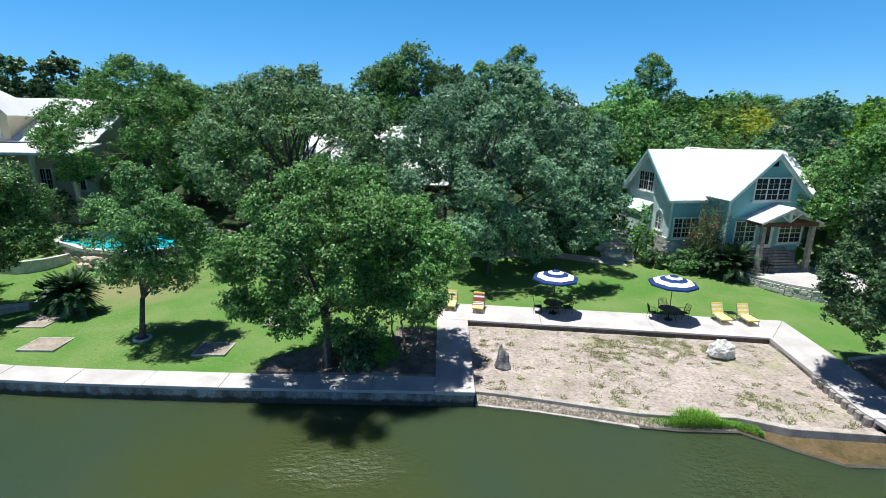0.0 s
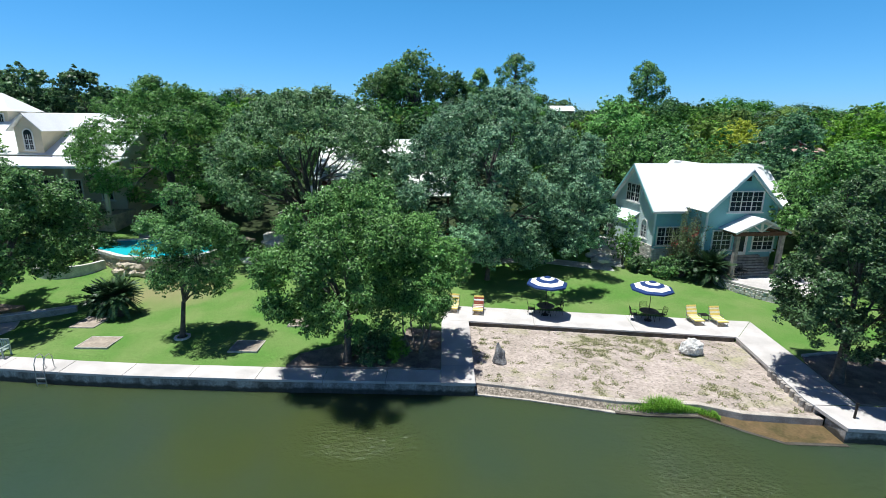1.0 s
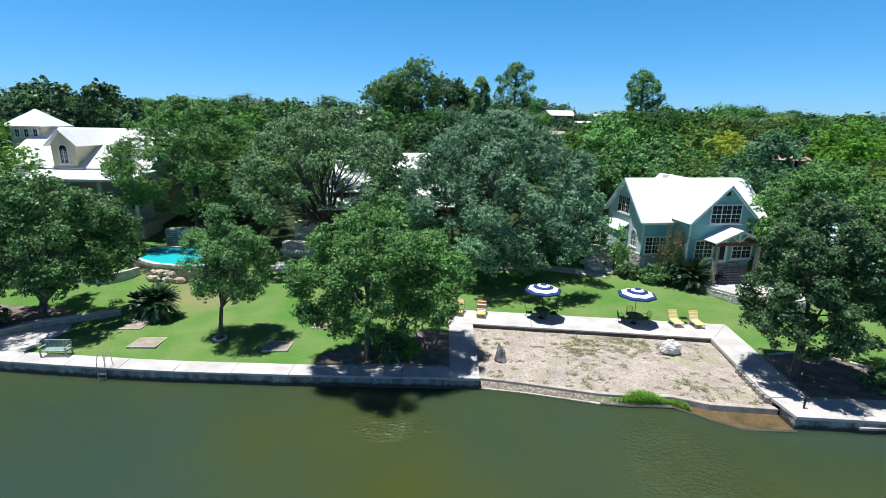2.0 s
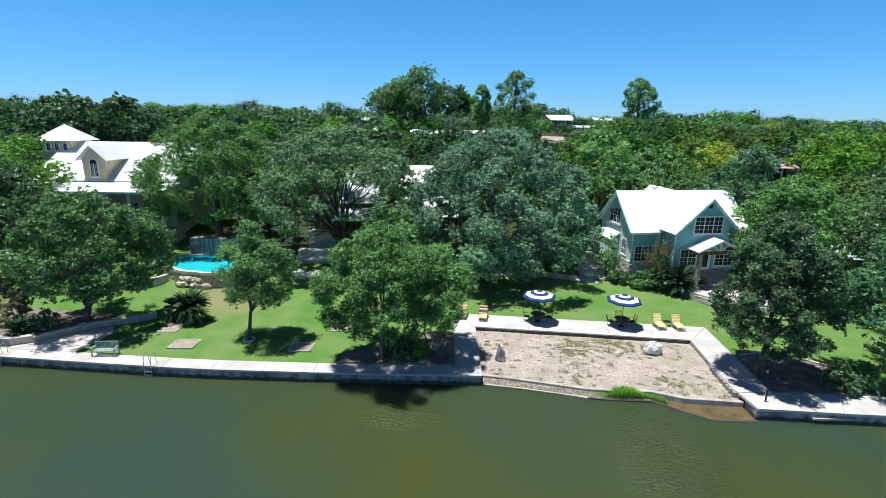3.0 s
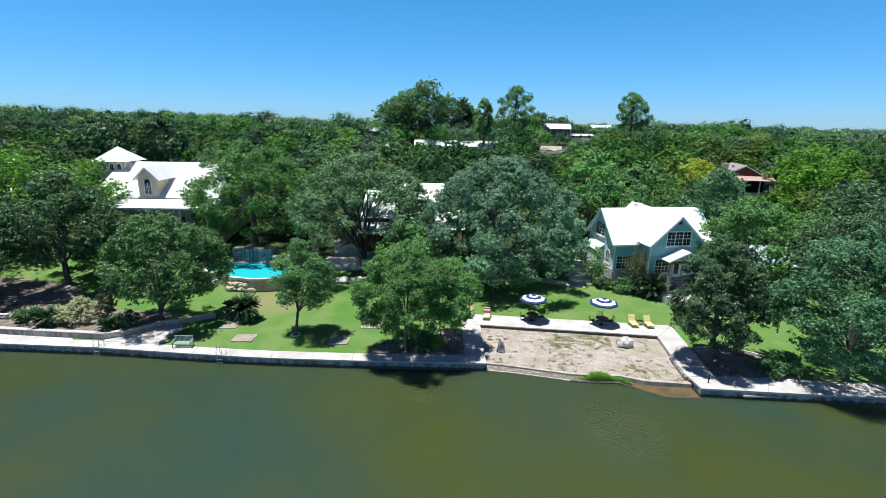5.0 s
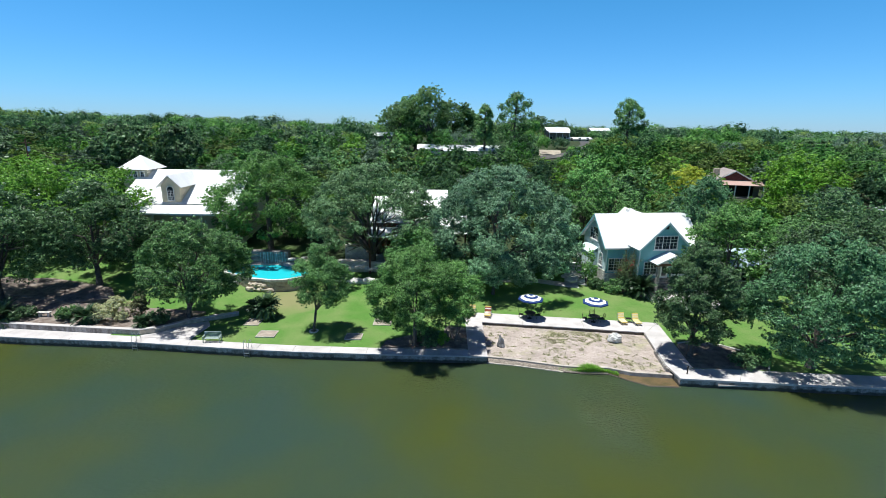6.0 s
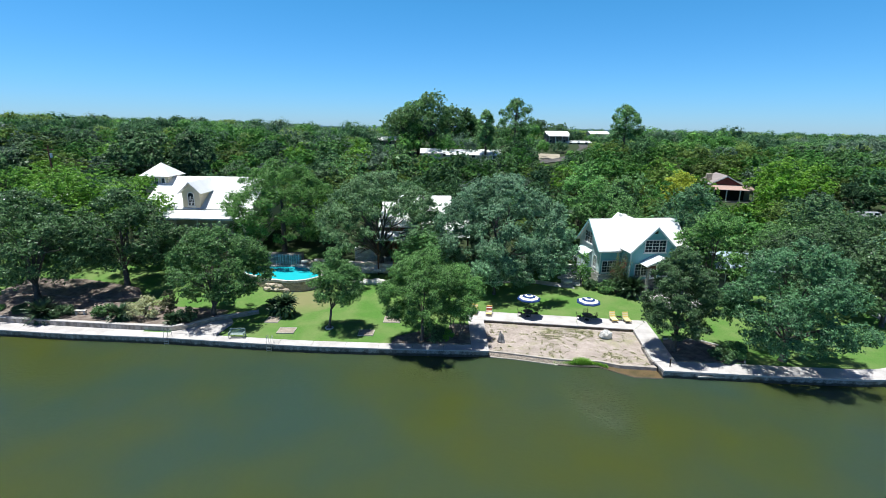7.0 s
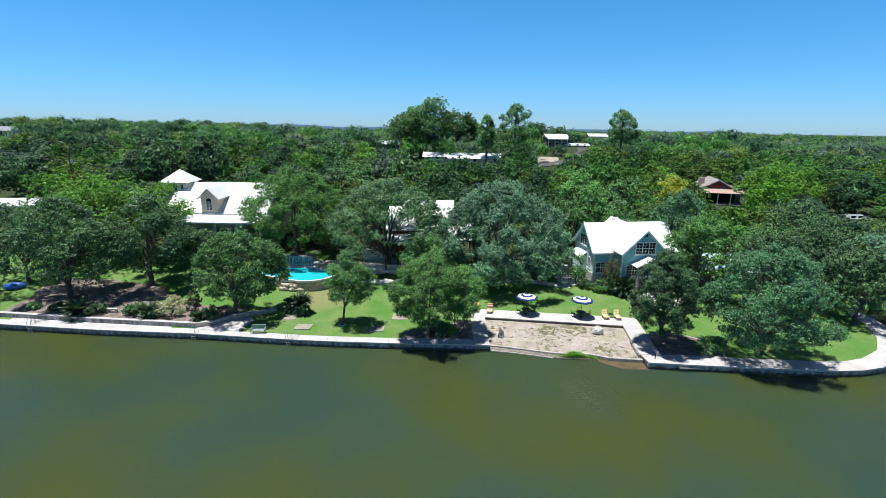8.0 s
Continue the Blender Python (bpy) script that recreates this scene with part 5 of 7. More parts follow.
def smooth_ring(outline, n=4):
    """A closed curve through an outline's points."""
    out, k = [], len(outline)
    for i in range(k):
        p0, p1, p2, p3 = (Vector(outline[(i + j) % k]) for j in (-1, 0, 1, 2))
        for j in range(n):
            t = j / n
            out.append(tuple(0.5 * (2 * p1 + (p2 - p0) * t + (2 * p0 - 5 * p1 + 4 * p2 - p3) * t * t + (3 * p1 - p0 - 3 * p2 + p3) * t**3)))
    return out


POOL = smooth_ring(POOL)
pool = thing("swimming_pool", "raised turquoise swimming pool with pale coping and stone wall", "swimming pool", kind="structure")
part("body", prism(grow(POOL, 0.3), 0.3, 2.7), M_STONE, pool, "brown stone pool wall")
cop_o, cop_i = grow(POOL, 0.42), grow(POOL, -0.05)
for i in range(len(POOL)):
    j = (i + 1) % len(POOL)
    part("coping", prism([cop_o[i], cop_o[j], cop_i[j], cop_i[i]], 2.66, 2.96, 0.03), M_PALE, pool)
part("pool_water", prism(grow(POOL, 0.0), 2.3, 2.86), M_POOL, pool, "clear turquoise pool water")
for a, b in zip(grow(POOL, 0.3)[2:38:2], grow(POOL, 0.3)[4:40:2]):
    stone_course(pool, a, b, 0.9, 2.62, 0.05, 0.7, M_STONE, 14)
rgw = random.Random(3)
M_GREYSLATE = mat("grey_slate", (0.26, 0.27, 0.28), 0.6, vary=0.4, scale=3, fine=16, bump=0.6, second=(0.40, 0.38, 0.35), island=0.3)
M_FALL = mat("falling_water", (0.62, 0.68, 0.72), 0.15, vary=0.3, scale=8, fine=3, bump=0.5)
fall = thing("waterfall_wall", "stacked stone waterfall wall behind the pool", "rock wall", kind="structure")
part("core", box(-30.2, -24.9, 42.3, 43.4, 1.5, 4.7, 0.05), M_DARKROCK, fall)
for k in range(9):
    stone_course(fall, (-30.2, 42.3), (-24.9, 42.3), 2.8 + k * 0.21, 3.0 + k * 0.21, 0.16, 0.6, M_GREYSLATE, 14)
for k in range(11):
    jx0 = -28.8 + k * 0.33 + rgw.uniform(0, 0.2)
    part("water_jet", box(jx0, jx0 + rgw.uniform(0.03, 0.14), 42.0, 42.03, 2.86 + rgw.uniform(0, 0.5), 4.68), M_FALL, fall, "thin white sheet of falling water")
def boulder(x, y, z, r, seed, material, label, name="boulder", squash=(1, 1, 0.7), rough=0.28, parent=None, detail=3):
    bm = bmesh.new()
    bmesh.ops.create_icosphere(bm, subdivisions=detail, radius=1.0)
    for v in bm.verts:
        d = v.co.normalized()
        k = 1 + rough * noise.noise(d * 1.4 + Vector((seed * 3.1, 0, 0))) + rough * 0.5 * noise.noise(d * 3.5 + Vector((0, seed * 2.0, 0))) + rough * 0.2 * noise.noise(d * 9 + Vector((0, 0, seed)))
        v.co = Vector((d.x * squash[0], d.y * squash[1], d.z * squash[2])) * k * r
    ob = part(name, bm, material, parent)
    ob.location = (x, y, z)
    if not parent:
        tagged(ob, label, "rock")
    return ob


rg = random.Random(8)
for i in range(26):
    boulder(-24.8 + rg.random() * 5.2, 41.4 + rg.random() * 2.2, 2.5 + rg.random() * 1.2, rg.uniform(0.35, 0.75), i, M_PALE if i % 3 else M_STONE, "pale ledge rock beside the pool waterfall", "ledge_rock", (1.4, 1, 0.5), detail=2)
for row in range(3):
    for i in range(6 - row):
        f = i / 5
        boulder(-27.6 + f * 3.2, 35.15 - 0.55 * f + 0.16 * row + rg.uniform(-0.1, 0.1), 1.15 + 0.5 * row - 0.1 * f, rg.uniform(0.32, 0.52), 40 + i + 7 * row, M_STONE, "tan rough stone at the foot of the pool wall", "ledge_rock", (1.25, 0.9, 0.75), 0.45, detail=2)
# ledges and steps under the oaks
for i in range(16):
    x, y = -18.0 + (i % 8) * 1.15 + rg.uniform(-0.3, 0.3), 39.0 + (i // 8) * 3.4 + rg.uniform(-0.4, 0.4)
    boulder(x, y, ground_z(x, y) + 0.25 + 0.35 * (i // 8), rg.uniform(0.5, 0.8), 60 + i, M_PALE, "white limestone ledge block under the oaks", "ledge_rock", (1.3, 0.8, 0.55), detail=2)
terr = thing("stone_terrace", "white limestone terrace walls stepping up under the oaks", "terrace", kind="structure")
for (x0, x1, y, z0, z1) in ((-17.8, -10.5, 38.4, 1.0, 1.7), (-18.0, -11.0, 42.4, 1.8, 3.4), (-17.5, -8.0, 45.4, 2.3, 5.0)):
    part("terrace_body", box(x0, x1, y, y + 1.2, z0 - 0.6, z1, 0.04), M_PALE, terr)
    stone_course(terr, (x0, y), (x1, y), z0, z1, 0.05, 0.6, M_PALE, 90)
ring = thing("stone_planter", "low curved stone planter wall under the live oak", "planter", kind="structure")
arcp = [(2.0 + 5.2 * math.cos(a), 43.0 + 3.4 * math.sin(a)) for a in np.linspace(math.radians(200), math.radians(345), 12)]
for a, b in zip(arcp, arcp[1:]):
    n = Vector((b[1] - a[1], a[0] - b[0])).normalized() * -0.35
    part("wall_section", prism([a, b, (b[0] + n.x, b[1] + n.y), (a[0] + n.x, a[1] + n.y)], 0.8, 2.25, 0.03), M_STONE, ring)
ring2 = thing("stone_planter", "low curved pale planter wall on the lawn beside the pool", "planter", kind="structure")
arcp = [(-32.6 + 3.0 * math.cos(a), 37.0 + 3.2 * math.sin(a)) for a in np.linspace(math.radians(190), math.radians(350), 10)]
for a, b in zip(arcp, arcp[1:]):
    n = Vector((b[1] - a[1], a[0] - b[0])).normalized() * -0.35
    part("wall_section", prism([a, b, (b[0] + n.x, b[1] + n.y), (a[0] + n.x, a[1] + n.y)], 0.8, 2.3, 0.03), M_PALE, ring2)
sidesteps = thing("garden_steps", "rough stone steps climbing beside the cottage", "steps", kind="structure")
for i in range(8):
    part("step", box(-1.5, 1.5, 0, 0.9, 0, 0.3, 0.05, pose(15.2 + 0.16 * i, 39.4 + i * 0.72, 1.25 + i * 0.2, 0, rg.uniform(-2, 2), -18 + rg.uniform(-6, 6))), M_PALE, sidesteps)
for i in range(14):
    boulder(13.8 + rg.random() * 2.6, 39.0 + rg.random() * 3.5, 1.5 + rg.random() * 0.6, rg.uniform(0.25, 0.5), 90 + i, M_PALE, "pale rubble beside the garden steps", "ledge_rock", (1.3, 0.9, 0.6), detail=2)
gpath = [(4.0, 40.2), (7.0, 40.6), (10.0, 40.3), (13.0, 39.4), (15.4, 38.8)]
solid("garden_path", prism([(x, y - 0.7) for x, y in gpath] + [(x, y + 0.7) for x, y in gpath[::-1]], 0.5, [ground_z(x, y - 0.7) + 0.05 for x, y in gpath] + [ground_z(x, y + 0.7) + 0.05 for x, y in gpath[::-1]]), M_PALE, "pale flagstone path under the live oak", "path", kind="structure")

# ---- garden beds, edging and pads ----
GRAVELBED = [(20.45, 17.6), (24.8, 17.5), (27.3, 17.4), (28.3, 19.2), (27.0, 21.2), (25.4, 22.5), (23.7, 23.2), (21.4, 22.75), (20.95, 21.9)]
solid("gravel_bed", prism(GRAVELBED, 0.3, 0.84), M_MULCH, "dark mulch bed under the rounded tree", "garden bed", kind="structure")
gedge = thing("bed_edging", "low stone edging round the mulch bed", "edging", kind="structure")
for a, b in zip(GRAVELBED[2:7], GRAVELBED[3:8]):
    stone_course(gedge, b, a, 0.6, 0.95, 0.1, 0.35, M_PALE, 30)
MULCHBED = [(-9.0, 20.72), (-0.36, 20.62), (-0.36, 25.6), (-2.4, 26.0), (-4.4, 24.6), (-6.6, 23.4), (-8.6, 22.2)]
solid("mulch_bed", prism(MULCHBED, 0.3, 0.93), M_MULCH, "dark mulch bed under the lakeside trees", "garden bed", kind="structure")
RET = [(-61, 25.3), (-48.9, 24.0), (-40.0, 23.25), (-34.3, 22.85), (-33.0, 23.4), (-30.6, 26.0), (-26.2, 28.2)]
retain = thing("retaining_wall", "pale low retaining wall along the lake walk", "wall", kind="structure")
for k, (a, b) in enumerate(zip(RET, RET[1:])):
    d = (Vector(b) - Vector(a)).normalized()
    n = Vector((-d.y, d.x)) * 0.4
    z = 1.32 if k < 4 else 1.2
    part("wall_section", prism([a, b, (b[0] + n.x, b[1] + n.y), (a[0] + n.x, a[1] + n.y)], 0.2, z, 0.03), M_WALL if k < 3 else M_STONE, retain)
    part("wall_cap", prism([(a[0] - n.x * 0.12, a[1] - n.y * 0.12), (b[0] - n.x * 0.12, b[1] - n.y * 0.12), (b[0] + n.x * 1.1, b[1] + n.y * 1.1), (a[0] + n.x * 1.1, a[1] + n.y * 1.1)], z + 0.004, z + 0.08, 0.02), M_CONC, retain)
BED = [(-61, 25.7), (-48.9, 24.4), (-40.0, 23.65), (-34.3, 23.25), (-33.2, 23.8), (-30.8, 26.4), (-30.2, 28.6), (-36, 29.2), (-46, 30.2), (-54, 31.6), (-61, 32.5)]
solid("raised_bed", prism(BED, 0.3, [1.25, 1.25, 1.25, 1.25, 1.25, 1.2, 1.15, 1.2, 1.35, 1.55, 1.7]), M_MULCH, "raised garden bed of mulch and fallen leaves", "garden bed", kind="structure")
solid("mulch_bed", prism([(-62, 32.4), (-54, 31.5), (-46, 30.1), (-42.5, 31.5), (-45, 34.5), (-50, 36.0), (-56, 37.5), (-62, 38)], 0.3, [1.78, 1.66, 1.5, 1.55, 1.8, 1.9, 2.05, 2.1]), M_MULCH, "brown mulch and fallen leaves under shade trees", "garden bed", kind="structure")
solid("path_apron", prism([(-34.1, 22.4), (-28.6, 22.0), (-28.4, 23.6), (-28.2, 25.4), (-28.9, 26.6), (-30.5, 25.9), (-32.9, 23.35), (-34.1, 22.8)], 0.4, 0.83, 0.01), M_CONC, "concrete apron where the garden path meets the walk", "path", kind="structure")
M_PADWOOD = mat("bleached_timber", (0.50, 0.46, 0.41), 0.85, vary=0.35, scale=3, fine=25, bump=0.4)
for cx, cy, w, d in ((-21.2, 23.3, 1.95, 1.55), (-12.1, 23.05, 1.75, 1.5), (-23.7, 26.1, 1.6, 1.8), (-9.55, 26.7, 2.0, 1.9)):
    z = ground_z(cx, cy)
    pad = thing("horseshoe_pit", "square sand pad in a weathered timber frame set in the lawn", "sand pit", pose(cx, cy, z), "sand pads on the lawn")
    part("sand", box(-w / 2 + 0.05, w / 2 - 0.05, -d / 2 + 0.05, d / 2 - 0.05, -0.2, 0.05), M_SAND, pad)
    for x0, x1, y0, y1 in ((-w / 2, w / 2, -d / 2, -d / 2 + 0.08), (-w / 2, w / 2, d / 2 - 0.08, d / 2), (-w / 2, -w / 2 + 0.08, -d / 2 + 0.08, d / 2 - 0.08), (w / 2 - 0.08, w / 2, -d / 2 + 0.08, d / 2 - 0.08)):
        part("timber", box(x0, x1, y0, y1, -0.15, 0.07, 0.01), M_PADWOOD, pad)

def standing_stone(x, y, z):
    """An upright rock with flat broken faces, drawn in to a leaning point."""
    bm = bmesh.new()
    rg2 = random.Random(12)
    rings = []
    for h, r in ((-0.25, 0.40), (0.08, 0.46), (0.38, 0.42), (0.70, 0.29), (1.02, 0.15), (1.28, 0.04)):
        rings.append([bm.verts.new((math.cos(a) * r * rg2.uniform(0.74, 1.2) - 0.16 * h, math.sin(a) * r * 0.8 * rg2.uniform(0.74, 1.2), h + rg2.uniform(-0.08, 0.08))) for a in (2 * math.pi * k / 9 for k in range(9))])
    for a, b in zip(rings, rings[1:]):
        for k in range(9):
            bm.faces.new((a[k], a[(k + 1) % 9], b[(k + 1) % 9], b[k]))
    bm.faces.new(rings[0][::-1])
    bm.faces.new(rings[-1])
    bmesh.ops.triangulate(bm, faces=bm.faces[:])
    ob = solid("standing_stone", bm, M_VEINED, "dark upright pointed rock standing on the sand", "rock")
    ob.location = (x, y, z)


M_VEINED = mat("veined_dark_rock", (0.10, 0.10, 0.105), 0.8, vary=0.5, scale=3.2, fine=14, bump=0.8, second=(0.34, 0.33, 0.32))
standing_stone(3.2, 22.4, 0.36)
boulder(15.3, 23.8, 0.80, 0.60, 5, M_WHITEROCK, "rounded white boulder lying on the sand", "boulder", (1.08, 0.85, 0.9), 0.34, detail=4)

# ---- furniture ----
def ngon_band(r0, z0, r1, z1, n=8, turn=0.0):
    bm = bmesh.new()
    a = [bm.verts.new((r0 * math.cos(2 * math.pi * k / n + turn), r0 * math.sin(2 * math.pi * k / n + turn), z0)) for k in range(n)]
    b = [bm.verts.new((r1 * math.cos(2 * math.pi * k / n + turn), r1 * math.sin(2 * math.pi * k / n + turn), z1)) for k in range(n)]
    c = [bm.verts.new(v.co - Vector((0, 0, 0.012))) for v in a]
    d = [bm.verts.new(v.co - Vector((0, 0, 0.012))) for v in b]
    for k in range(n):
        j = (k + 1) % n
        bm.faces.new((a[k], a[j], b[j], b[k]))
        bm.faces.new((c[j], c[k], d[k], d[j]))
        bm.faces.new((a[j], a[k], c[k], c[j]))
        bm.faces.new((b[k], b[j], d[j], d[k]))
    return bm


M_MESH = mat("grey_metal_mesh", (0.11, 0.105, 0.10), 0.55, metal=0.3, vary=0.4, scale=9, fine=60, bump=0.3)


def umbrella_table(x, y, turn):
    um = thing("patio_umbrella", "octagonal blue and white striped patio umbrella on a dark pole", "umbrella", pose(x, y, 0.8), "umbrellas on the walk")
    part("pole", tube([(0, 0, 0.05), (0, 0, 2.92)], 0.024, 8), M_IRON, um)
    part("base", tube([(0, 0, 0), (0, 0, 0.05), (0, 0, 0.09), (0, 0, 0.3)], [0.26, 0.26, 0.06, 0.04], 16), M_IRON, um)
    U = 0.36
    can = part("canopy", ngon_band(1.46, 2.06 + U, 1.22, 2.16 + U, 8, turn), M_BLUE, um, "blue and white canopy")
    rows = ((1.22, 2.16 + U, 0.84, 2.30 + U, M_CANVAS), (0.84, 2.30 + U, 0.52, 2.41 + U, M_BLUE), (0.52, 2.41 + U, 0.2, 2.50 + U, M_CANVAS), (0.26, 2.53 + U, 0.02, 2.61 + U, M_BLUE))
    for r0, z0, r1, z1, mm in rows:
        part("stripe", ngon_band(r0, z0, r1, z1, 8, turn), mm, can)
    part("valance", ngon_band(1.47, 1.97 + U, 1.46, 2.06 + U, 8, turn), M_BLUE, can)
    for k in range(8):
        a = 2 * math.pi * k / 8 + turn
        part("rib", tube([(0.05 * math.cos(a), 0.05 * math.sin(a), 2.49 + U), (1.44 * math.cos(a), 1.44 * math.sin(a), 2.03 + U)], 0.01, 4), M_IRON, um)
    tb = thing("patio_table", "round dark metal mesh patio table under the umbrella", "table", pose(x, y, 0.8), "tables on the walk")
    top = tube([(0, 0, 0.70), (0, 0, 0.72), (0, 0, 0.735)], [0.63, 0.65, 0.64], 28)
    part("tabletop", top, M_MESH, tb)
    for k in range(4):
        a = math.pi / 4 + k * math.pi / 2
        part("leg", tube([(0.5 * math.cos(a), 0.5 * math.sin(a), 0.0), (0.34 * math.cos(a), 0.34 * math.sin(a), 0.4), (0.45 * math.cos(a), 0.45 * math.sin(a), 0.70)], 0.02, 6), M_IRON, tb)


def metal_chair(m, label="dark metal mesh patio chair by the umbrella table", group="chairs at the umbrella tables"):
    ch = thing("patio_chair", label, "chair", m, group)
    part("seat", box(-0.24, 0.24, -0.24, 0.24, 0.41, 0.435, 0.01), M_IRON, ch)
    bk = bmesh.new()
    for i in range(7):
        xx = -0.21 + i * 0.07
        add_tube(bk, [(xx, 0.22, 0.43), (xx, 0.27, 0.68), (xx, 0.32, 0.92)], 0.008, 4)
    part("backrest", bk, M_IRON, ch)
    part("back_frame", tube([(-0.25, 0.22, 0.43), (-0.26, 0.30, 0.85), (-0.2, 0.33, 0.96), (0.2, 0.33, 0.96), (0.26, 0.30, 0.85), (0.25, 0.22, 0.43)], 0.014, 6), M_IRON, ch)
    for sx in (-1, 1):
        part("armrest", tube([(sx * 0.26, 0.26, 0.66), (sx * 0.28, 0.0, 0.67), (sx * 0.27, -0.2, 0.64), (sx * 0.25, -0.22, 0.42)], 0.014, 6), M_IRON, ch)
        for sy in (-1, 1):
            part("leg", tube([(sx * 0.23, sy * 0.22, 0.42), (sx * 0.26, sy * 0.26, 0.0)], 0.013, 6), M_IRON, ch)
    return ch


def lounge(x, y, yaw, bands, label, z=0.8):
    lo = thing("lounge_chair", label, "lounge chair", pose(x, y, z, 0, 0, yaw) @ Matrix.Scale(0.84, 4), "loungers on the walk")
    for sx in (-0.44, 0.44):
        part("side_rail", tube([(sx, -0.85, 0.34), (sx, 0.35, 0.36), (sx, 0.68, 1.12)], 0.022, 6), M_STEEL, lo)
        part("leg", tube([(sx, -0.75, 0.34), (sx, -0.8, 0.0)], 0.02, 6), M_STEEL, lo)
        part("leg", tube([(sx, 0.3, 0.36), (sx, 0.45, 0.0)], 0.02, 6), M_STEEL, lo)
        part("armrest", tube([(sx * 1.1, 0.45, 0.55), (sx * 1.15, 0.0, 0.58), (sx * 1.1, -0.1, 0.36)], 0.02, 6), M_STEEL, lo)
    path = [Vector((0, -0.9, 0.36)), Vector((0, 0.33, 0.38)), Vector((0, 0.72, 1.22))]
    segs = [(path[0], path[1], 7), (path[1], path[2], 6)]
    k = 0
    for a, b, n in segs:
        for i in range(n):
            p, q = a.lerp(b, (i + 0.03) / n), a.lerp(b, (i + 0.97) / n)
            d = (q - p).normalized()
            up = Vector((1, 0, 0)).cross(d)
            m = Matrix((Vector((1, 0, 0)), d, up)).transposed().to_4x4()
            m.translation = p
            part("cushion_band", box(-0.43, 0.43, 0, (q - p).length, 0, 0.09, 0.02, m), bands[k % len(bands)], lo)
            k += 1
    return lo


umbrella_table(7.16, 28.85, 0.05)
umbrella_table(14.3, 28.05, 0.15)
for cx, cy in ((7.16, 28.85), (14.3, 28.05)):
    for a in (8, 172, 85):
        r = 0.98
        metal_chair(pose(cx + r * math.cos(radians(a)), cy + r * math.sin(radians(a)), 0.8, 0, 0, a - 90))
STRIPE = (M_YELLOW, M_PALEYELLOW)
lounge(17.5, 27.95, 4, STRIPE, "yellow and cream striped lounge chair on the concrete walk")
lounge(19.05, 27.8, 4, STRIPE, "yellow and cream striped lounge chair on the concrete walk")
lounge(2.35, 29.35, -8, (M_YELLOW, M_PALEYELLOW, M_YELLOW, M_PALEYELLOW, M_RED, M_CANVAS, M_RED, M_PALEYELLOW, M_RED, M_RED, M_CANVAS, M_RED), "lounge chair with yellow seat and red striped back")
lounge(0.55, 29.7, -8, STRIPE, "yellow striped lounge chair half hidden by leaves")
st = thing("side_table", "small dark metal side table between the loungers", "table", pose(18.3, 28.2, 0.8))
part("tabletop", box(-0.28, 0.28, -0.25, 0.25, 0.42, 0.45, 0.01), M_IRON, st)
for sx in (-1, 1):
    for sy in (-1, 1):
        part("leg", tube([(sx * 0.24, sy * 0.21, 0.42), (sx * 0.26, sy * 0.23, 0)], 0.014, 6), M_IRON, st)
# patio set in front of the cottage
for px_, py_, a in ((24.6, 35.5, 200), (25.6, 35.9, 20), (29.6, 34.9, 150), (30.3, 35.6, 60)):
    metal_chair(pose(px_, py_, 1.78, 0, 0, a), "dark metal chair on the cottage patio", "chairs on the patio")
pt = thing("patio_table", "small round dark table on the cottage patio", "table", pose(25.1, 35.2, 1.78))
part("tabletop", tube([(0, 0, 0.62), (0, 0, 0.64)], [0.42, 0.42], 20), M_IRON, pt)
for k in range(3):
    part("leg", tube([(0.3 * math.cos(k * 2.1), 0.3 * math.sin(k * 2.1), 0), (0.1 * math.cos(k * 2.1), 0.1 * math.sin(k * 2.1), 0.62)], 0.015, 6), M_IRON, pt)

bench = thing("garden_bench", "weathered grey-green slatted garden bench beside the lake walk", "bench", pose(-26.1, 21.55, 0.8, 0, 0, 3))
for i in range(5):
    part("seat_slat", box(-0.8, 0.8, -0.28 + i * 0.11, -0.19 + i * 0.11, 0.42, 0.45, 0.005), M_BENCH, bench)
for i in range(14):
    xx = -0.72 + i * 0.11
    part("back_slat", box(xx - 0.03, xx + 0.03, 0.27, 0.295, 0.5, 0.92, 0.004), M_BENCH, bench)
for z in (0.46, 0.92):
    part("back_rail", box(-0.82, 0.82, 0.255, 0.31, z, z + 0.08, 0.006), M_BENCH, bench)
for sx in (-0.8, 0.8):
    part("leg", box(sx - 0.035, sx + 0.035, -0.3, -0.23, 0, 0.64, 0.006), M_BENCH, bench)
    part("leg", box(sx - 0.035, sx + 0.035, 0.25, 0.32, 0, 1.0, 0.006), M_BENCH, bench)
    part("armrest", box(sx - 0.05, sx + 0.05, -0.34, 0.28, 0.64, 0.68, 0.006), M_BENCH, bench)


def ladder(x, y, rot=0):
    la = thing("dock_ladder", "bright metal swim ladder fixed over the seawall", "ladder", pose(x, y, 0.8, 0, 0, rot), "ladders on the seawall")
    for sx in (-0.25, 0.25):
        part("side_rail", tube([(sx, 0.45, 0.0), (sx, 0.42, 0.7), (sx, 0.25, 0.9), (sx, 0.0, 0.85), (sx, -0.2, 0.5), (sx, -0.24, -0.3), (sx, -0.26, -1.5)], 0.024, 8), M_STEEL, la)
    for k in range(4):
        part("tread", box(-0.25, 0.25, -0.3, -0.18, -0.35 - k * 0.28, -0.31 - k * 0.28, 0.005), M_STEEL, la)


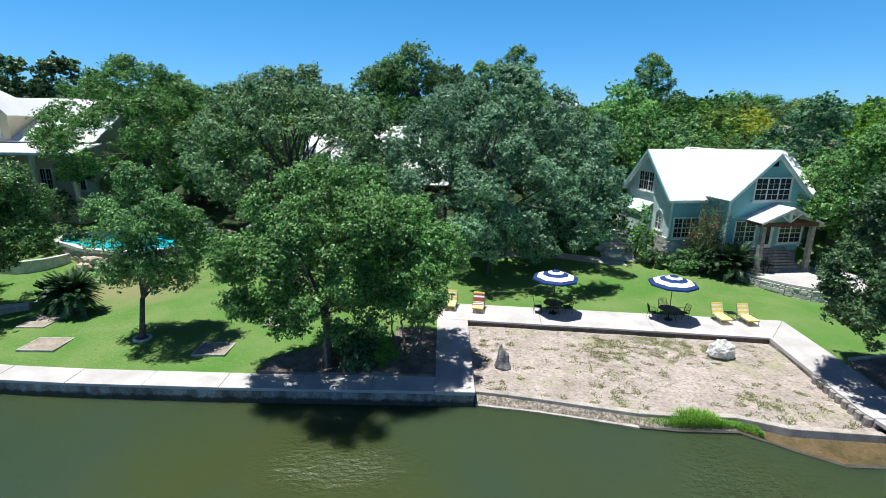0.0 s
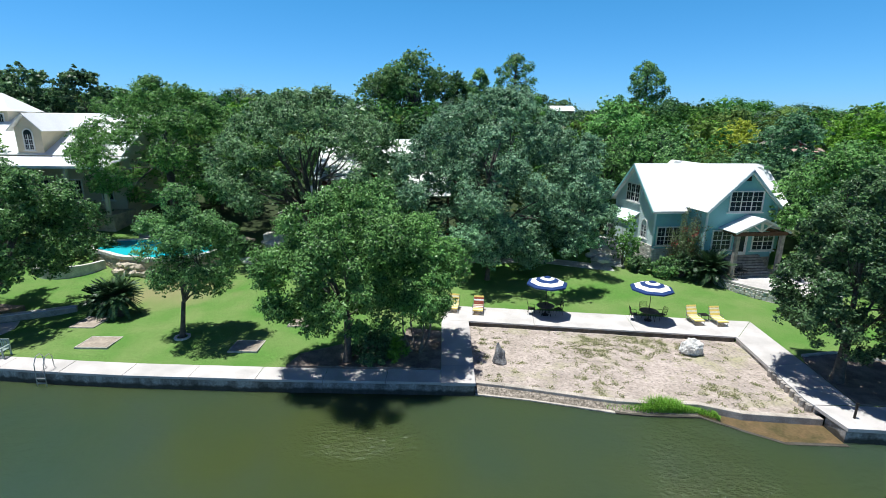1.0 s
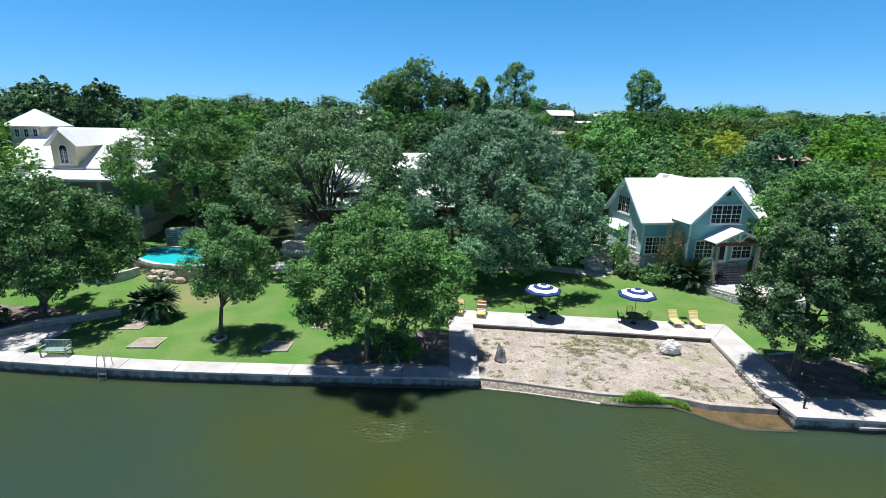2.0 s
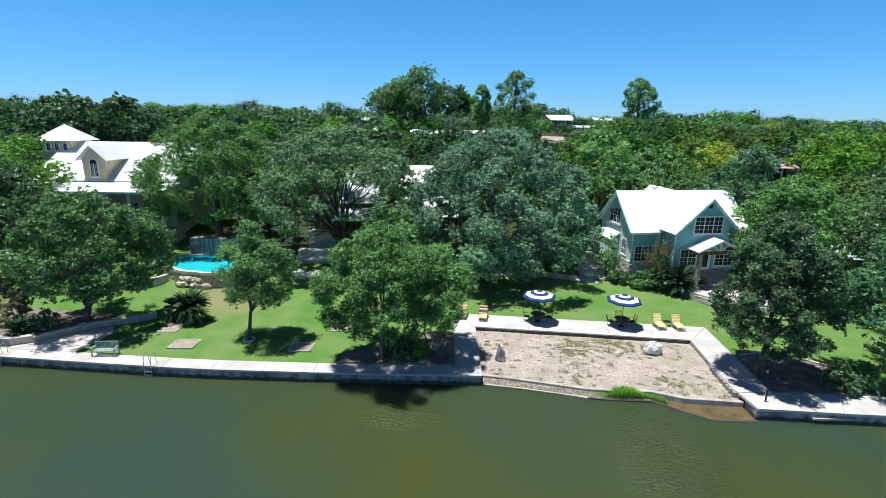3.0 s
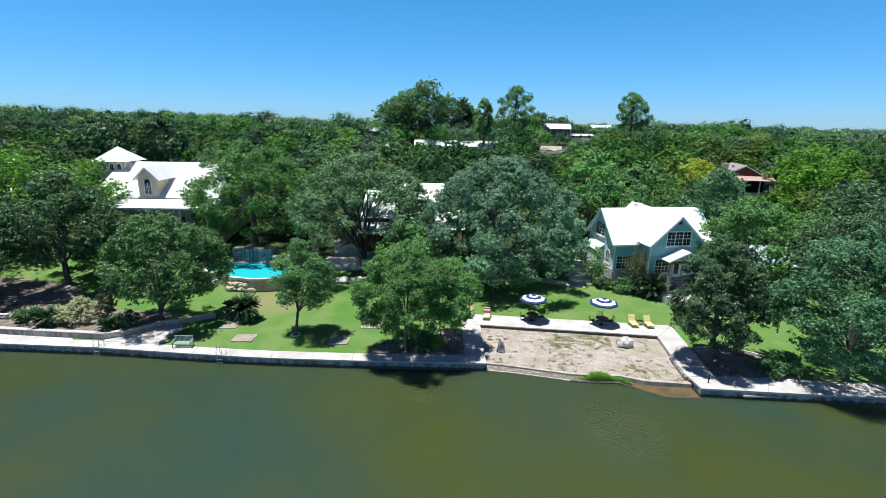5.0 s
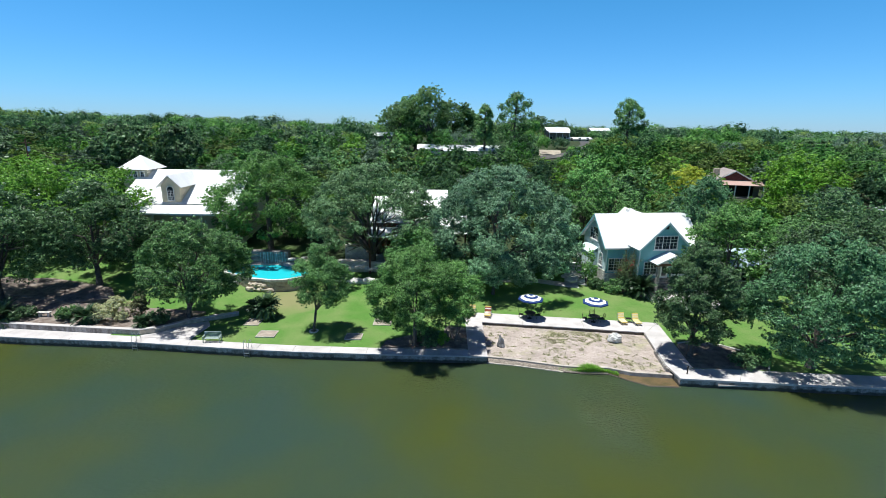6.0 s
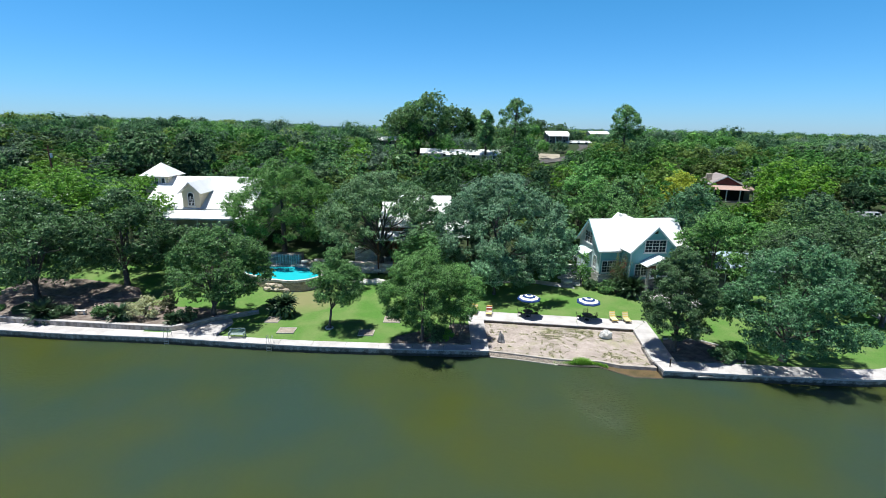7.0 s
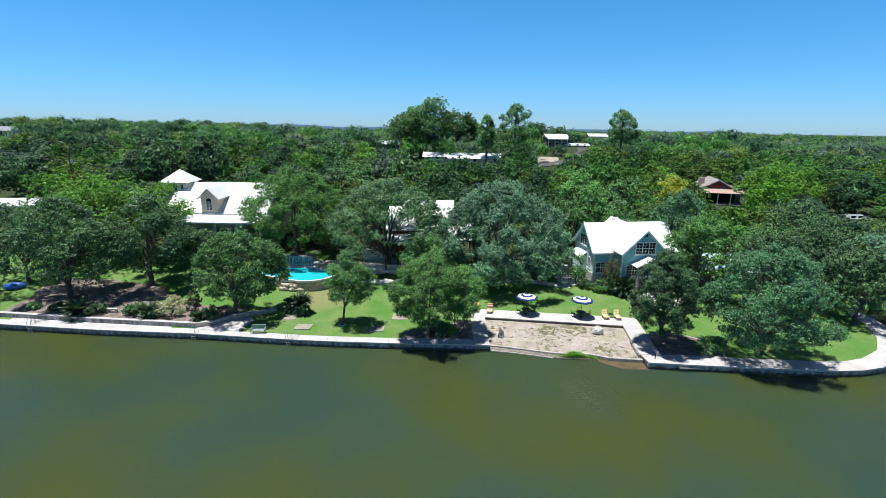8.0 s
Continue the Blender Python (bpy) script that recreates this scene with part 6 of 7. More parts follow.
ladder(-22.0, 20.05)
ladder(-33.7, 21.25, -4)
ladder(-54.6, 22.7, -5)
post = thing("mooring_post", "short dark post on the corner of the lake walk", "post", pose(19.3, 16.5, 0.8))
part("shaft", tube([(0, 0, 0), (0, 0, 0.75)], 0.055, 8), M_IRON, post)
part("cap", tube([(0, 0, 0.75), (0, 0, 0.8)], 0.075, 8), M_IRON, post)
wb = thing("garden_table", "small white stone garden bench among shrubs", "bench", pose(-46.8, 26.2, 1.25))
part("top", box(-0.7, 0.7, -0.2, 0.2, 0.45, 0.55, 0.02), M_PALE, wb)
for sx in (-0.5, 0.5):
    part("leg", box(sx - 0.1, sx + 0.1, -0.15, 0.15, 0, 0.45, 0.02), M_PALE, wb)
kay = thing("boat", "covered boat under a blue tarpaulin at the lake edge", "boat", pose(-66.2, 33.8, 1.6, 0, 0, 20) @ Matrix.Scale(0.75, 4))
kb = bmesh.new()
bmesh.ops.create_icosphere(kb, subdivisions=3, radius=1.0)
for v in kb.verts:
    v.co = Vector((v.co.x * 1.9, v.co.y * 0.85, max(-0.5, v.co.z) * 0.75 + 0.4 + 0.06 * noise.noise(v.co * 3)))
part("tarpaulin", kb, M_KAYAK, kay, smooth=True)
part("trailer_arm", box(1.7, 3.0, -0.06, 0.06, 0.2, 0.3, 0.01), M_STEEL, kay)

# ---- palms and shrubs ----
def sago(x, y, z, r, h, seed, label="large sago palm with a dark rosette of stiff fronds", fronds=110):
    rng = np.random.default_rng(seed)
    sp = thing("sago_palm", label, "palm", pose(x, y, z))
    V, Fs = [], []
    for f in range(fronds):
        a = rng.uniform(0, 2 * math.pi)
        el = rng.uniform(0.3, 1.5) if f % 3 else rng.uniform(-0.9, 0.3)
        L = r * rng.uniform(0.85, 1.1)
        d = np.array([math.cos(a), math.sin(a)])
        side = np.array([-math.sin(a), math.cos(a), 0.0])
        for k in range(26):
            s = 0.12 + 0.88 * k / 25
            ang = el - 1.15 * s * s
            rr = L * s * (math.cos(el * 0.75) * 0.8 + 0.2)
            zz = h * 0.38 + L * (math.sin(el) * s - 0.30 * s * s * (0.2 + math.cos(el)))
            p = np.array([d[0] * rr, d[1] * rr, zz])
            fwd = np.array([d[0] * math.cos(ang), d[1] * math.cos(ang), math.sin(ang)])
            up = np.cross(side, fwd)
            w = 0.30 * r / 1.6 * (1 - 0.75 * abs(s - 0.45)) * (1.0 if s < 0.9 else 0.6)
            for sg in (-1, 1):
                tip = p + side * sg * w * 0.9 + fwd * w * 0.65 - up * 0.05 * sg * sg + np.array([0, 0, 0.04])
                b0, b1 = p - fwd * 0.034, p + fwd * 0.034
                i0 = len(V)
                V += [b0, b1, tip]
                Fs.append((i0, i0 + 1, i0 + 2))
    part("crown", mesh_from("crown", V, Fs, L_SAGO), None, sp)
    part("trunk", tube([(0, 0, -0.2), (0, 0, h * 0.25), (0, 0, h * 0.45)], [0.3, 0.28, 0.2], 10), M_BARK, sp)
    return sp


sago(-22.6, 27.4, ground_z(-22.6, 27.4), 1.55, 3.8, 32, fronds=150)
sago(-24.0, 27.9, ground_z(-24.0, 27.9), 1.25, 2.4, 36)
sago(22.9, 36.0, 1.0, 2.0, 3.5, 33, "sago palm beside the cottage patio", 110)
sago(22.2, 36.4, 1.0, 1.5, 2.2, 34, "sago palm beside the cottage patio", 80)
sago(-41.2, 24.9, 1.25, 1.5, 1.6, 35, "sago palm in the raised bed")
sago(-50.5, 25.1, 1.25, 1.9, 1.5, 37, "dark low palm hanging over the retaining wall")
sago(-34.6, 23.9, 1.25, 1.0, 0.9, 38, "small palm at the end of the retaining wall")


def bush(x, y, r, h, leaves, seed, label, clumps=70, per=60, leaf=(0.17, 0.1), z=None, name="shrub", spread=0.4, squash=1.0):
    rng = np.random.default_rng(seed)
    z = ground_z(x, y) if z is None else z
    sh = thing(name, label, "shrub", pose(x, y, z))
    p, nrm, cc = crown_points(rng, (r, r * squash, h * 0.55), h * 0.5, clumps, per, spread, flat=0.9)
    p[:, 2] = np.maximum(p[:, 2], 0.03)
    n = len(p)
    ln = leaf[0] * rng.uniform(0.7, 1.3, n)
    part("foliage", leaf_mesh("foliage", p, nrm, ln, ln * leaf[1] / leaf[0], leaves), None, sh)
    tw = bmesh.new()
    for t in cc[rng.choice(len(cc), 8)]:
        add_tube(tw, [(0, 0, -0.1), (t[0] * 0.4, t[1] * 0.4, t[2] * 0.5), tuple(t)], [0.035, 0.025, 0.008], 5, cap=False)
    part("stem", tw, M_BARK, sh)
    return sh


bush(-38.9, 26.0, 1.9, 2.3, L_PALE, 51, "pale golden feathery shrub in the raised bed", 120, 90, (0.2, 0.08), z=1.2)
bush(-36.0, 26.0, 0.8, 3.4, L_COPPER, 52, "upright copper-leaved shrub in the raised bed", 70, 55, z=1.2)
bush(-43.6, 25.4, 1.1, 1.4, L_MID, 53, "low green shrub in the raised bed", z=1.25)
bush(-48.6, 25.6, 1.4, 1.2, L_DARK, 54, "low dark shrub in the raised bed", z=1.25)
bush(-54.0, 26.2, 1.0, 0.9, L_DARK, 55, "small dark shrub in the raised bed", z=1.3)
bush(-57.5, 26.8, 0.8, 0.8, L_MID, 56, "small green shrub in the raised bed", z=1.35)
bush(-33.4, 25.2, 1.3, 1.5, L_DARK, 57, "dark shrub at the corner of the raised bed", z=1.15)
bush(26.9, 18.9, 1.35, 1.5, L_MID, 58, "round green shrub at the edge of the mulch bed", 80, 70)
bush(25.4, 18.2, 1.3, 1.2, L_DARK, 59, "low dark shrub in the mulch bed")
bush(-4.4, 21.6, 1.3, 1.6, L_DARK, 60, "dark rounded shrub under the lakeside tree", 80, 70)
bush(-3.0, 21.8, 0.7, 1.2, L_LIME, 61, "grassy arching shrub under the lakeside tree", 30, 50, (0.4, 0.03))
bush(19.6, 37.3, 1.2, 1.7, L_MID, 62, "green shrub at the foot of the cottage", z=1.15)
bush(20.8, 36.9, 1.3, 2.4, L_DARK, 63, "dark shrub under the flowering tree", z=1.15)
bush(17.6, 38.3, 1.0, 1.5, L_DARK, 64, "dark shrub at the corner of the cottage", z=1.3)
bush(16.6, 39.6, 1.2, 5.0, L_BRIGHT, 65, "tall light green shrub against the cottage wall", 90, 50, z=1.6)
bush(30.6, 36.4, 1.0, 1.6, L_DARK, 66, "dark shrub beside the patio", z=1.7)
bush(7.4, 41.4, 1.2, 1.0, L_DARK, 67, "low shrub in the stone planter")
bush(-20.0, 41.0, 1.6, 1.6, L_DARK, 68, "dark shrub among the limestone ledges")
bush(-31.5, 38.4, 1.8, 1.8, L_DARK, 69, "dark shrub in the curved planter")
bush(-33.5, 38.0, 1.5, 1.5, L_MID, 70, "green shrub in the curved planter")
bush(-45.0, 42.4, 2.3, 3.4, L_DARK, 72, "dark shrub in front of the shaded porch", 110, 60)
bush(-39.6, 42.2, 2.2, 3.2, L_DARK, 73, "dark shrub in front of the shaded porch", 110, 60)
bush(-35.6, 43.2, 2.2, 3.0, L_DARK, 74, "dark shrub at the corner of the shaded porch", 110, 60)

# flowering tree against the cottage
def crape_myrtle(x, y, z, seed):
    """A fan of thin stems, leafy along their upper halves, with flower clusters among the tips and bare twigs on top."""
    rng = np.random.default_rng(seed)
    mt = thing("tree", "slender crape myrtle with red flowers against the teal cottage", "tree", pose(x, y, z))
    bm = bmesh.new()
    P, N, FP = [], [], []
    for k in range(34):
        a = k * 2.4
        reach = rng.uniform(0.3, 2.35)
        h = rng.uniform(4.6, 7.4) - 0.9 * reach
        tip = np.array([math.cos(a) * reach, math.sin(a) * reach * 0.8, h])
        foot = np.array([math.cos(a) * 0.2, math.sin(a) * 0.2, 0.0])
        bend = foot * 0.5 + tip * np.array([0.32, 0.32, 0.5])
        curve = [foot * (1 - t) ** 2 + 2 * bend * t * (1 - t) + tip * t * t for t in np.linspace(0, 1, 7)]
        add_tube(bm, [tuple(c) for c in curve], [0.05, 0.042, 0.034, 0.026, 0.018, 0.012, 0.005], 5, cap=False)
        for t in np.linspace(0.30, 0.93, 22):
            c = foot * (1 - t) ** 2 + 2 * bend * t * (1 - t) + tip * t * t
            n = 11 if t < 0.75 else 5
            o = rng.normal(size=(n, 3)) * (0.22, 0.22, 0.16)
            P.append(c + o)
            N.append(o * 2 + (0, -0.2, 0.5) + rng.normal(size=(n, 3)) * 0.5)
        if rng.random() < 0.45:
            t = rng.uniform(0.55, 0.9)
            c = foot * (1 - t) ** 2 + 2 * bend * t * (1 - t) + tip * t * t
            FP.append(c + rng.normal(size=(22, 3)) * (0.15, 0.15, 0.13) + (0, -0.12, 0.05))
    P, N, FP = np.concatenate(P), np.concatenate(N), np.concatenate(FP)
    ln = rng.uniform(0.11, 0.20, len(P))
    part("crown", leaf_mesh("crown", P, N, ln, ln * 0.5, L_MYRTLE), None, mt)
    part("trunk", bm, M_PALEBARK, mt, smooth=True)
    fl = leaf_mesh("blossom", FP, rng.normal(size=(len(FP), 3)) + (0, -0.3, 0.4), np.full(len(FP), 0.13), np.full(len(FP), 0.11), L_FLOWER)
    part("blossom", fl, None, mt, "red flower clusters")["kind"] = "stuff"


crape_myrtle(21.3, 37.5, 1.2, 71)

# grass clump on the shelf and weeds in the sand
def blades(name, places, hs, ws, material, lean=0.5, seed=1):
    rng = np.random.default_rng(seed)
    n = len(places)
    a = rng.uniform(0, 2 * np.pi, n)
    d = np.stack([np.cos(a), np.sin(a), np.zeros(n)], 1)
    s = np.stack([-np.sin(a), np.cos(a), np.zeros(n)], 1)
    hs, ws = hs[:, None], ws[:, None]
    l = rng.uniform(0.1, 1.0, (n, 1)) * lean
    up = np.array([0, 0, 1.0])
    mid = places + up * hs * 0.6 + d * hs * l * 0.4
    tip = places + up * hs * (1 - 0.35 * l) + d * hs * l
    v = np.stack([places - s * ws, places + s * ws, mid + s * ws * 0.7, mid - s * ws * 0.7, tip], 1).reshape(-1, 3)
    Fs = []
    for i in range(n):
        Fs += [(5 * i, 5 * i + 1, 5 * i + 2, 5 * i + 3), (5 * i + 3, 5 * i + 2, 5 * i + 4)]
    return mesh_from(name, v, Fs, material)


rng = np.random.default_rng(5)
n = 3600
gx = rng.normal(11.3, 1.25, n).clip(8.2, 13.4)
gy = np.array([lerp_line(EDGE, x) for x in gx]) + 0.12 + rng.random(n) * 0.62
gz = np.full(n, 0.08)
tall = 0.25 + 0.45 * np.exp(-((gx - 11.0) / 1.1) ** 2) * rng.uniform(0.6, 1.3, n)
tagged(new("grass_clump", blades("grass_clump", np.stack([gx, gy, gz], 1), tall, np.full(n, 0.012), L_GRASS, 0.8, 6)), "bright green clump of tall grass at the waterline", "grass", kind="stuff")
pts, hts = [], []
while len(pts) < 15000:
    x, v = 1.8 + rng.random() * 16.2, rng.random()
    y0, y1 = lerp_line(CURB, x) + 0.25, front(x) - 0.1
    y = y0 + (y1 - y0) * v
    dens = 0.45 * noise.noise((x * 0.3, y * 0.3, 9)) + 0.8 * noise.noise((x * 1.9, y * 1.9, 2)) + (0.12 if 8 < x < 14 and v > 0.35 else 0)
    if dens > 0.08 + 0.34 * rng.random():
        for q in range(5):
            pts.append((x + rng.normal() * 0.08, y + rng.normal() * 0.06, 0.35 + 0.07 * v))
            hts.append(rng.uniform(0.03, 0.08))
pts = np.array(pts)
tagged(new("weeds", blades("weeds", pts, np.array(hts), np.full(len(pts), 0.02), L_DRY, 1.6, 7)), "sparse dry weeds growing through the sand", "weeds", kind="stuff")

# ---- woods ----
CLEAR = [(-57, -34, 36, 57), (16, 34, 30, 50), (-20, 6, 36, 58), (-38, -18, 30, 44), (54, 71, 74, 96), (34, 47, 33, 45), (77, 87, 60, 74), (-101, -79, 55, 72)]
VIEWS = [(5.5, 130, 14.2, 10), (-7, 133, 14.6, 6), (-24, 139, 17.6, 4), (45, 186, 17.6, 7), (54, 185, 16.6, 7), (75, 224, 19.5, 6), (62.5, 82, 7.4, 4.5), (29, 133, 12.6, 4), (48, 160, 14.8, 2.5), (-43, 43, 9.0, 8), (40.5, 38, 4.0, 5), (-85.4, 72.7, 11.5, 2.5), (-88, 62, 8.4, 4), (-183, 163, 20.2, 7)]


def clear_of(x, y, r):
    for x0, x1, y0, y1 in CLEAR:
        if x0 - r * 0.6 < x < x1 + r * 0.6 and y0 - r * 0.6 < y < y1 + r * 0.6:
            return False
    return True


def low_growth(x, y):
    """The most height that trees have here: over the lanes between houses and lake they stay low."""
    most = 99.0
    for hx, hy, hz, hw in VIEWS:
        if 40 < y < hy:
            f = (y + 31) / (hy + 31)
            if abs(x - (-3.8 + (hx + 3.8) * f)) < hw * f + 3.0:
                most = min(most, 25.3 + (hz - 25.3) * f - ground_z(x, y))
    return most


def crown_only(seed, r, h, zb, clumps, per, spread, leaf, material, lobes=8):
    """A crown of the woods: leaf tufts, and large shaded leaf masses inside that close it."""
    rng = np.random.default_rng(seed)
    p, nrm, cc = crown_points(rng, (r, r, (h - zb) / 2), (h + zb) / 2, clumps, per, spread, lobes=lobes, ruffle=0.36)
    ln = leaf * rng.uniform(0.7, 1.35, len(p))
    c = np.repeat(cc, 9, axis=0)
    q = rng.normal(size=c.shape)
    q /= np.linalg.norm(q, axis=1, keepdims=True)
    mid = np.array([0, 0, (h + zb) / 2])
    p = np.concatenate([p, mid + (c - mid) * 0.96 + q * r * 0.10 - (0, 0, 0.25)])
    nrm = np.concatenate([nrm, (c - mid) / r + q * 0.6 + (0, 0, 0.3)])
    ln = np.concatenate([ln, rng.uniform(0.13, 0.22, len(c)) * r])
    return leaf_mesh("crown", p, nrm, ln, ln * 0.62, material), cc


def wood_tree(m, crown, trunk, label, group):
    t = thing("tree", label, "tree", m, group)
    part("crown", crown, None, t)
    part("trunk", trunk, None, t)
    return t


FINE = 1.5
# single trees that stand out
def lone(x, y, r, ztop, zbot, leaves, seed, label, clumps=150, per=45, leaf=0.45, spread=1.0, bark=None, radius=0.25, lobes=8, sq=1.0):
    return tree(x, y, label, seed, (r, r * sq), ztop, zbot, leaves, clumps, per, spread, (leaf, leaf * 0.5), radius, limbs=10, bark=bark, lobes=lobes)


lone(33.2, 35.6, 5.0, 13.3, 3.0, L_BRIGHT, 101, "tall yellow-green tree beside the cottage", 240, 70, 0.3, 0.85)
lone(39.5, 30.0, 5.4, 11.8, 2.2, L_DARK, 102, "dense dark green tree on the lakeside lawn", 240, 70, 0.3, 0.9)
lone(46.5, 33.0, 6.2, 12.8, 2.0, L_DARK, 103, "broad dark tree at the edge of the lawn", 240, 60, 0.32, 1.0)
lone(52.5, 44.0, 6.5, 14.0, 2.4, L_DARK, 104, "broad dark green tree at the edge of the lawn", 220, 60, 0.35, 1.0)
lone(18.5, 122.0, 6.6, 19.6, 8.0, L_DARK, 112, "dense rounded tree beside the street up the hill", 190, 60, 0.5, 1.2)
lone(44.0, 71.0, 3.6, 15.6, 7.5, L_YELLOW, 105, "yellow-leaved tree on the wooded slope", 120, 50, 0.4)
lone(72.6, 79.5, 7.8, 18.9, 5.6, L_LIME_BRIGHT, 106, "large rounded bright green tree on the slope", 260, 60, 0.45, 1.2)
lone(21.0, 58.0, 4.4, 17.6, 4.0, L_BRIGHT, 107, "tall bright green conical tree behind the cottage", 220, 60, 0.35, 0.9)
lone(27.0, 58.5, 4.6, 13.5, 4.0, L_MID, 108, "rounded green tree behind the cottage", 180, 60, 0.35)
for k, (x, y, kind) in enumerate(((57.0, 77.5, L_MID), (61.0, 76.5, L_FAR_FRESH), (65.0, 75.5, L_MID))):
    lone(x, y, 2.6, 8.6 - 0.2 * k, 1.6, kind, 190 + k, "leafy green shrub below the brown house", 60, 40, 0.34)
lone(34.6, 46.2, 4.5, 15.6, 3.0, L_TEAL, 109, "grey-green tree behind the cottage", 200, 60, 0.35)
lone(-48.9, 43.4, 4.4, 16.2, 6.5, L_LIME, 110, "lime green tree in front of the cream house", 180, 60, 0.32, 0.8)
lone(-59.5, 44.5, 7.4, 17.4, 5.0, L_LIME, 111, "spreading lime green tree by the cream house", 200, 60, 0.35)
for k, (x, y, r, zt) in enumerate(((-18.5, 143, 7.2, 30.2), (-8.6, 142, 8.0, 34.6), (0.3, 150, 6.6, 30.8), (6.1, 153, 5.0, 27.4), (-13.5, 148, 7.2, 32.8))):
    tree(x, y, "very tall broadleaf tree on the hill", 120 + k, (r, r), zt, 17.5, (L_FAR_PALE, L_FAR_PALE, L_MID, L_MID, L_BRIGHT)[k], 190, 55, 1.7, (0.6, 0.3), 0.5, limbs=14, lobes=8, gaps=0.3)


def pine(x, y, zt, zb, r, leaves, seed, label):
    """A tall pine: bare trunk, short crooked limbs that end in rounded tufts, with sky between them."""
    rng = np.random.default_rng(seed)
    base = ground_z(x, y)
    t = thing("pine_tree", label, "tree", pose(x, y, base))
    H, B = zt - base, zb - base
    P, N, tips = [], [], []
    for k in range(26):
        f = (k + 0.5) / 26
        s = r * rng.uniform(0.24, 0.40)
        z = B + (H - B - s * 0.8) * f
        rr = r * (0.35 + 0.65 * math.sin(math.pi * min(1, f * 0.85 + 0.12))) - s * 0.5
        a = k * 2.4 + rng.normal() * 0.5
        u = max(0.1, rr * rng.uniform(0.45, 1.05)) if k < 24 else 0.2
        c = np.array([math.cos(a) * u, math.sin(a) * u, z])
        tips.append(c)
        e = rng.normal(size=(26, 3)) + np.array([c[0] / r, c[1] / r, 0.5]) * 0.6
        e /= np.linalg.norm(e, axis=1, keepdims=True)
        tw = c + e * s * rng.uniform(0.6, 1.0, (26, 1)) * (1, 1, 0.7)
        i = np.repeat(np.arange(26), 11)
        o = rng.normal(size=(len(i), 3)) * 0.26
        P.append(tw[i] + o)
        N.append(e[i] * 0.8 + o + (0, 0, 0.35) + rng.normal(size=(len(i), 3)) * 0.4)
    P, N = np.concatenate(P), np.concatenate(N)
    ln = rng.uniform(0.35, 0.7, len(P))
    part("crown", leaf_mesh("crown", P, N, ln, ln * 0.5, leaves), None, t)
    bm = add_tube(bmesh.new(), [(0, 0, -0.5), (0, 0, H * 0.5), (0.1, 0, H - 0.8)], [0.40, 0.28, 0.06], 8)
    for c in tips:
        add_tube(bm, [(0, 0, c[2] - 0.9), tuple(c * (0.6, 0.6, 1) - (0, 0, 0.3)), tuple(c)], [0.12, 0.07, 0.03], 4, cap=False)
    part("trunk", bm, M_BARK, t)


pine(18.3, 128, 33.0, 19.5, 6.0, L_MID, 131, "tall pine standing above the woods")
pine(52.8, 128, 31.2, 20.5, 5.2, L_MID, 132, "tall pine standing above the woods")
pine(9.3, 130, 29.0, 18.0, 2.7, L_FAR_PALE, 133, "slim pale pine standing above the woods")
for k, (x, y, zt, r) in enumerate(((-65.5, 74.5, 23.0, 4.8), (-57.5, 75.5, 21.9, 4.4), (-71.5, 78, 21.4, 4.4), (39, 200, 26.5, 7), (49, 207, 25.5, 8))):
    lone(x, y, r, zt, 15.0 if y > 100 else 11.5, L_DARK, 140 + k, "dark crowned tree on the skyline", 120, 50, 0.65, 1.3)
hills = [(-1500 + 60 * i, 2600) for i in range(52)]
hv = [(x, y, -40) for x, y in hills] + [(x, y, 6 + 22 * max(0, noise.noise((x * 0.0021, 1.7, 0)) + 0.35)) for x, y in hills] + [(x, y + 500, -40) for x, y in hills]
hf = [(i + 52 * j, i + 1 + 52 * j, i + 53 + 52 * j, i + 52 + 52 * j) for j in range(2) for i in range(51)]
tagged(new("distant_hills", mesh_from("distant_hills", hv, hf, M_HILLS, True)), "low hills on the horizon, tinted blue for haze", "hills", kind="structure")

for k, (x, y, r, zt) in enumerate(((50.0, 27.5, 4.6, 10.5), (55.5, 33.0, 5.0, 11.5), (58.0, 40.0, 6.0, 13.0), (46.0, 40.0, 5.0, 12.0), (-66.0, 36.0, 6.0, 13.5), (-68.0, 48.0, 7.0, 16.4), (-40.5, 39.5, 3.6, 9.2))):
    lone(x, y, r, zt, 2.4 if x > 0 else 4.0, (L_DARK, L_OAK, L_DARK, L_MID, L_DARK, L_LIME, L_DARK)[k], 160 + k, "dark shade tree at the edge of the garden", 170, 55, 0.34, 1.0)
rw = random.Random(21)
KINDS = [(L_FAR, 4.7, 8.8, 1), (L_FAR_FRESH, 5.0, 9.4, 2), (L_FAR_GREY, 5.4, 8.4, 3), (L_FAR_DEEP, 4.3, 8.4, 4), (L_LIME, 4.6, 8.0, 5), (L_MID, 5.6, 10.0, 6), (L_FAR_OLIVE, 5.0, 9.0, 7), (L_FAR_FRESH, 4.8, 8.6, 8), (L_DARK, 4.9, 8.8, 9), (L_FAR_OLIVE, 4.4, 8.2, 10)]
near_c = [crown_only(200 + s, r, h, h * 0.06, 140, 36, 1.0, 0.38, mm)[0] for mm, r, h, s in KINDS]
mid_c = [crown_only(230 + s, r, h, h * 0.05, 110, 26, 1.2, 0.52, mm)[0] for mm, r, h, s in KINDS]
tb = limbs_mesh(np.random.default_rng(9), 7, 0.22, 2.2, [(1.6, 0.4, 4.6), (-1.5, 0.8, 4.4), (0.3, -1.7, 5.4)], 4)
wood_trunk = bpy.data.meshes.new("trunk")
tb.to_mesh(wood_trunk)
tb.free()
wood_trunk.materials.append(M_BARK)
placed = []
spots = []
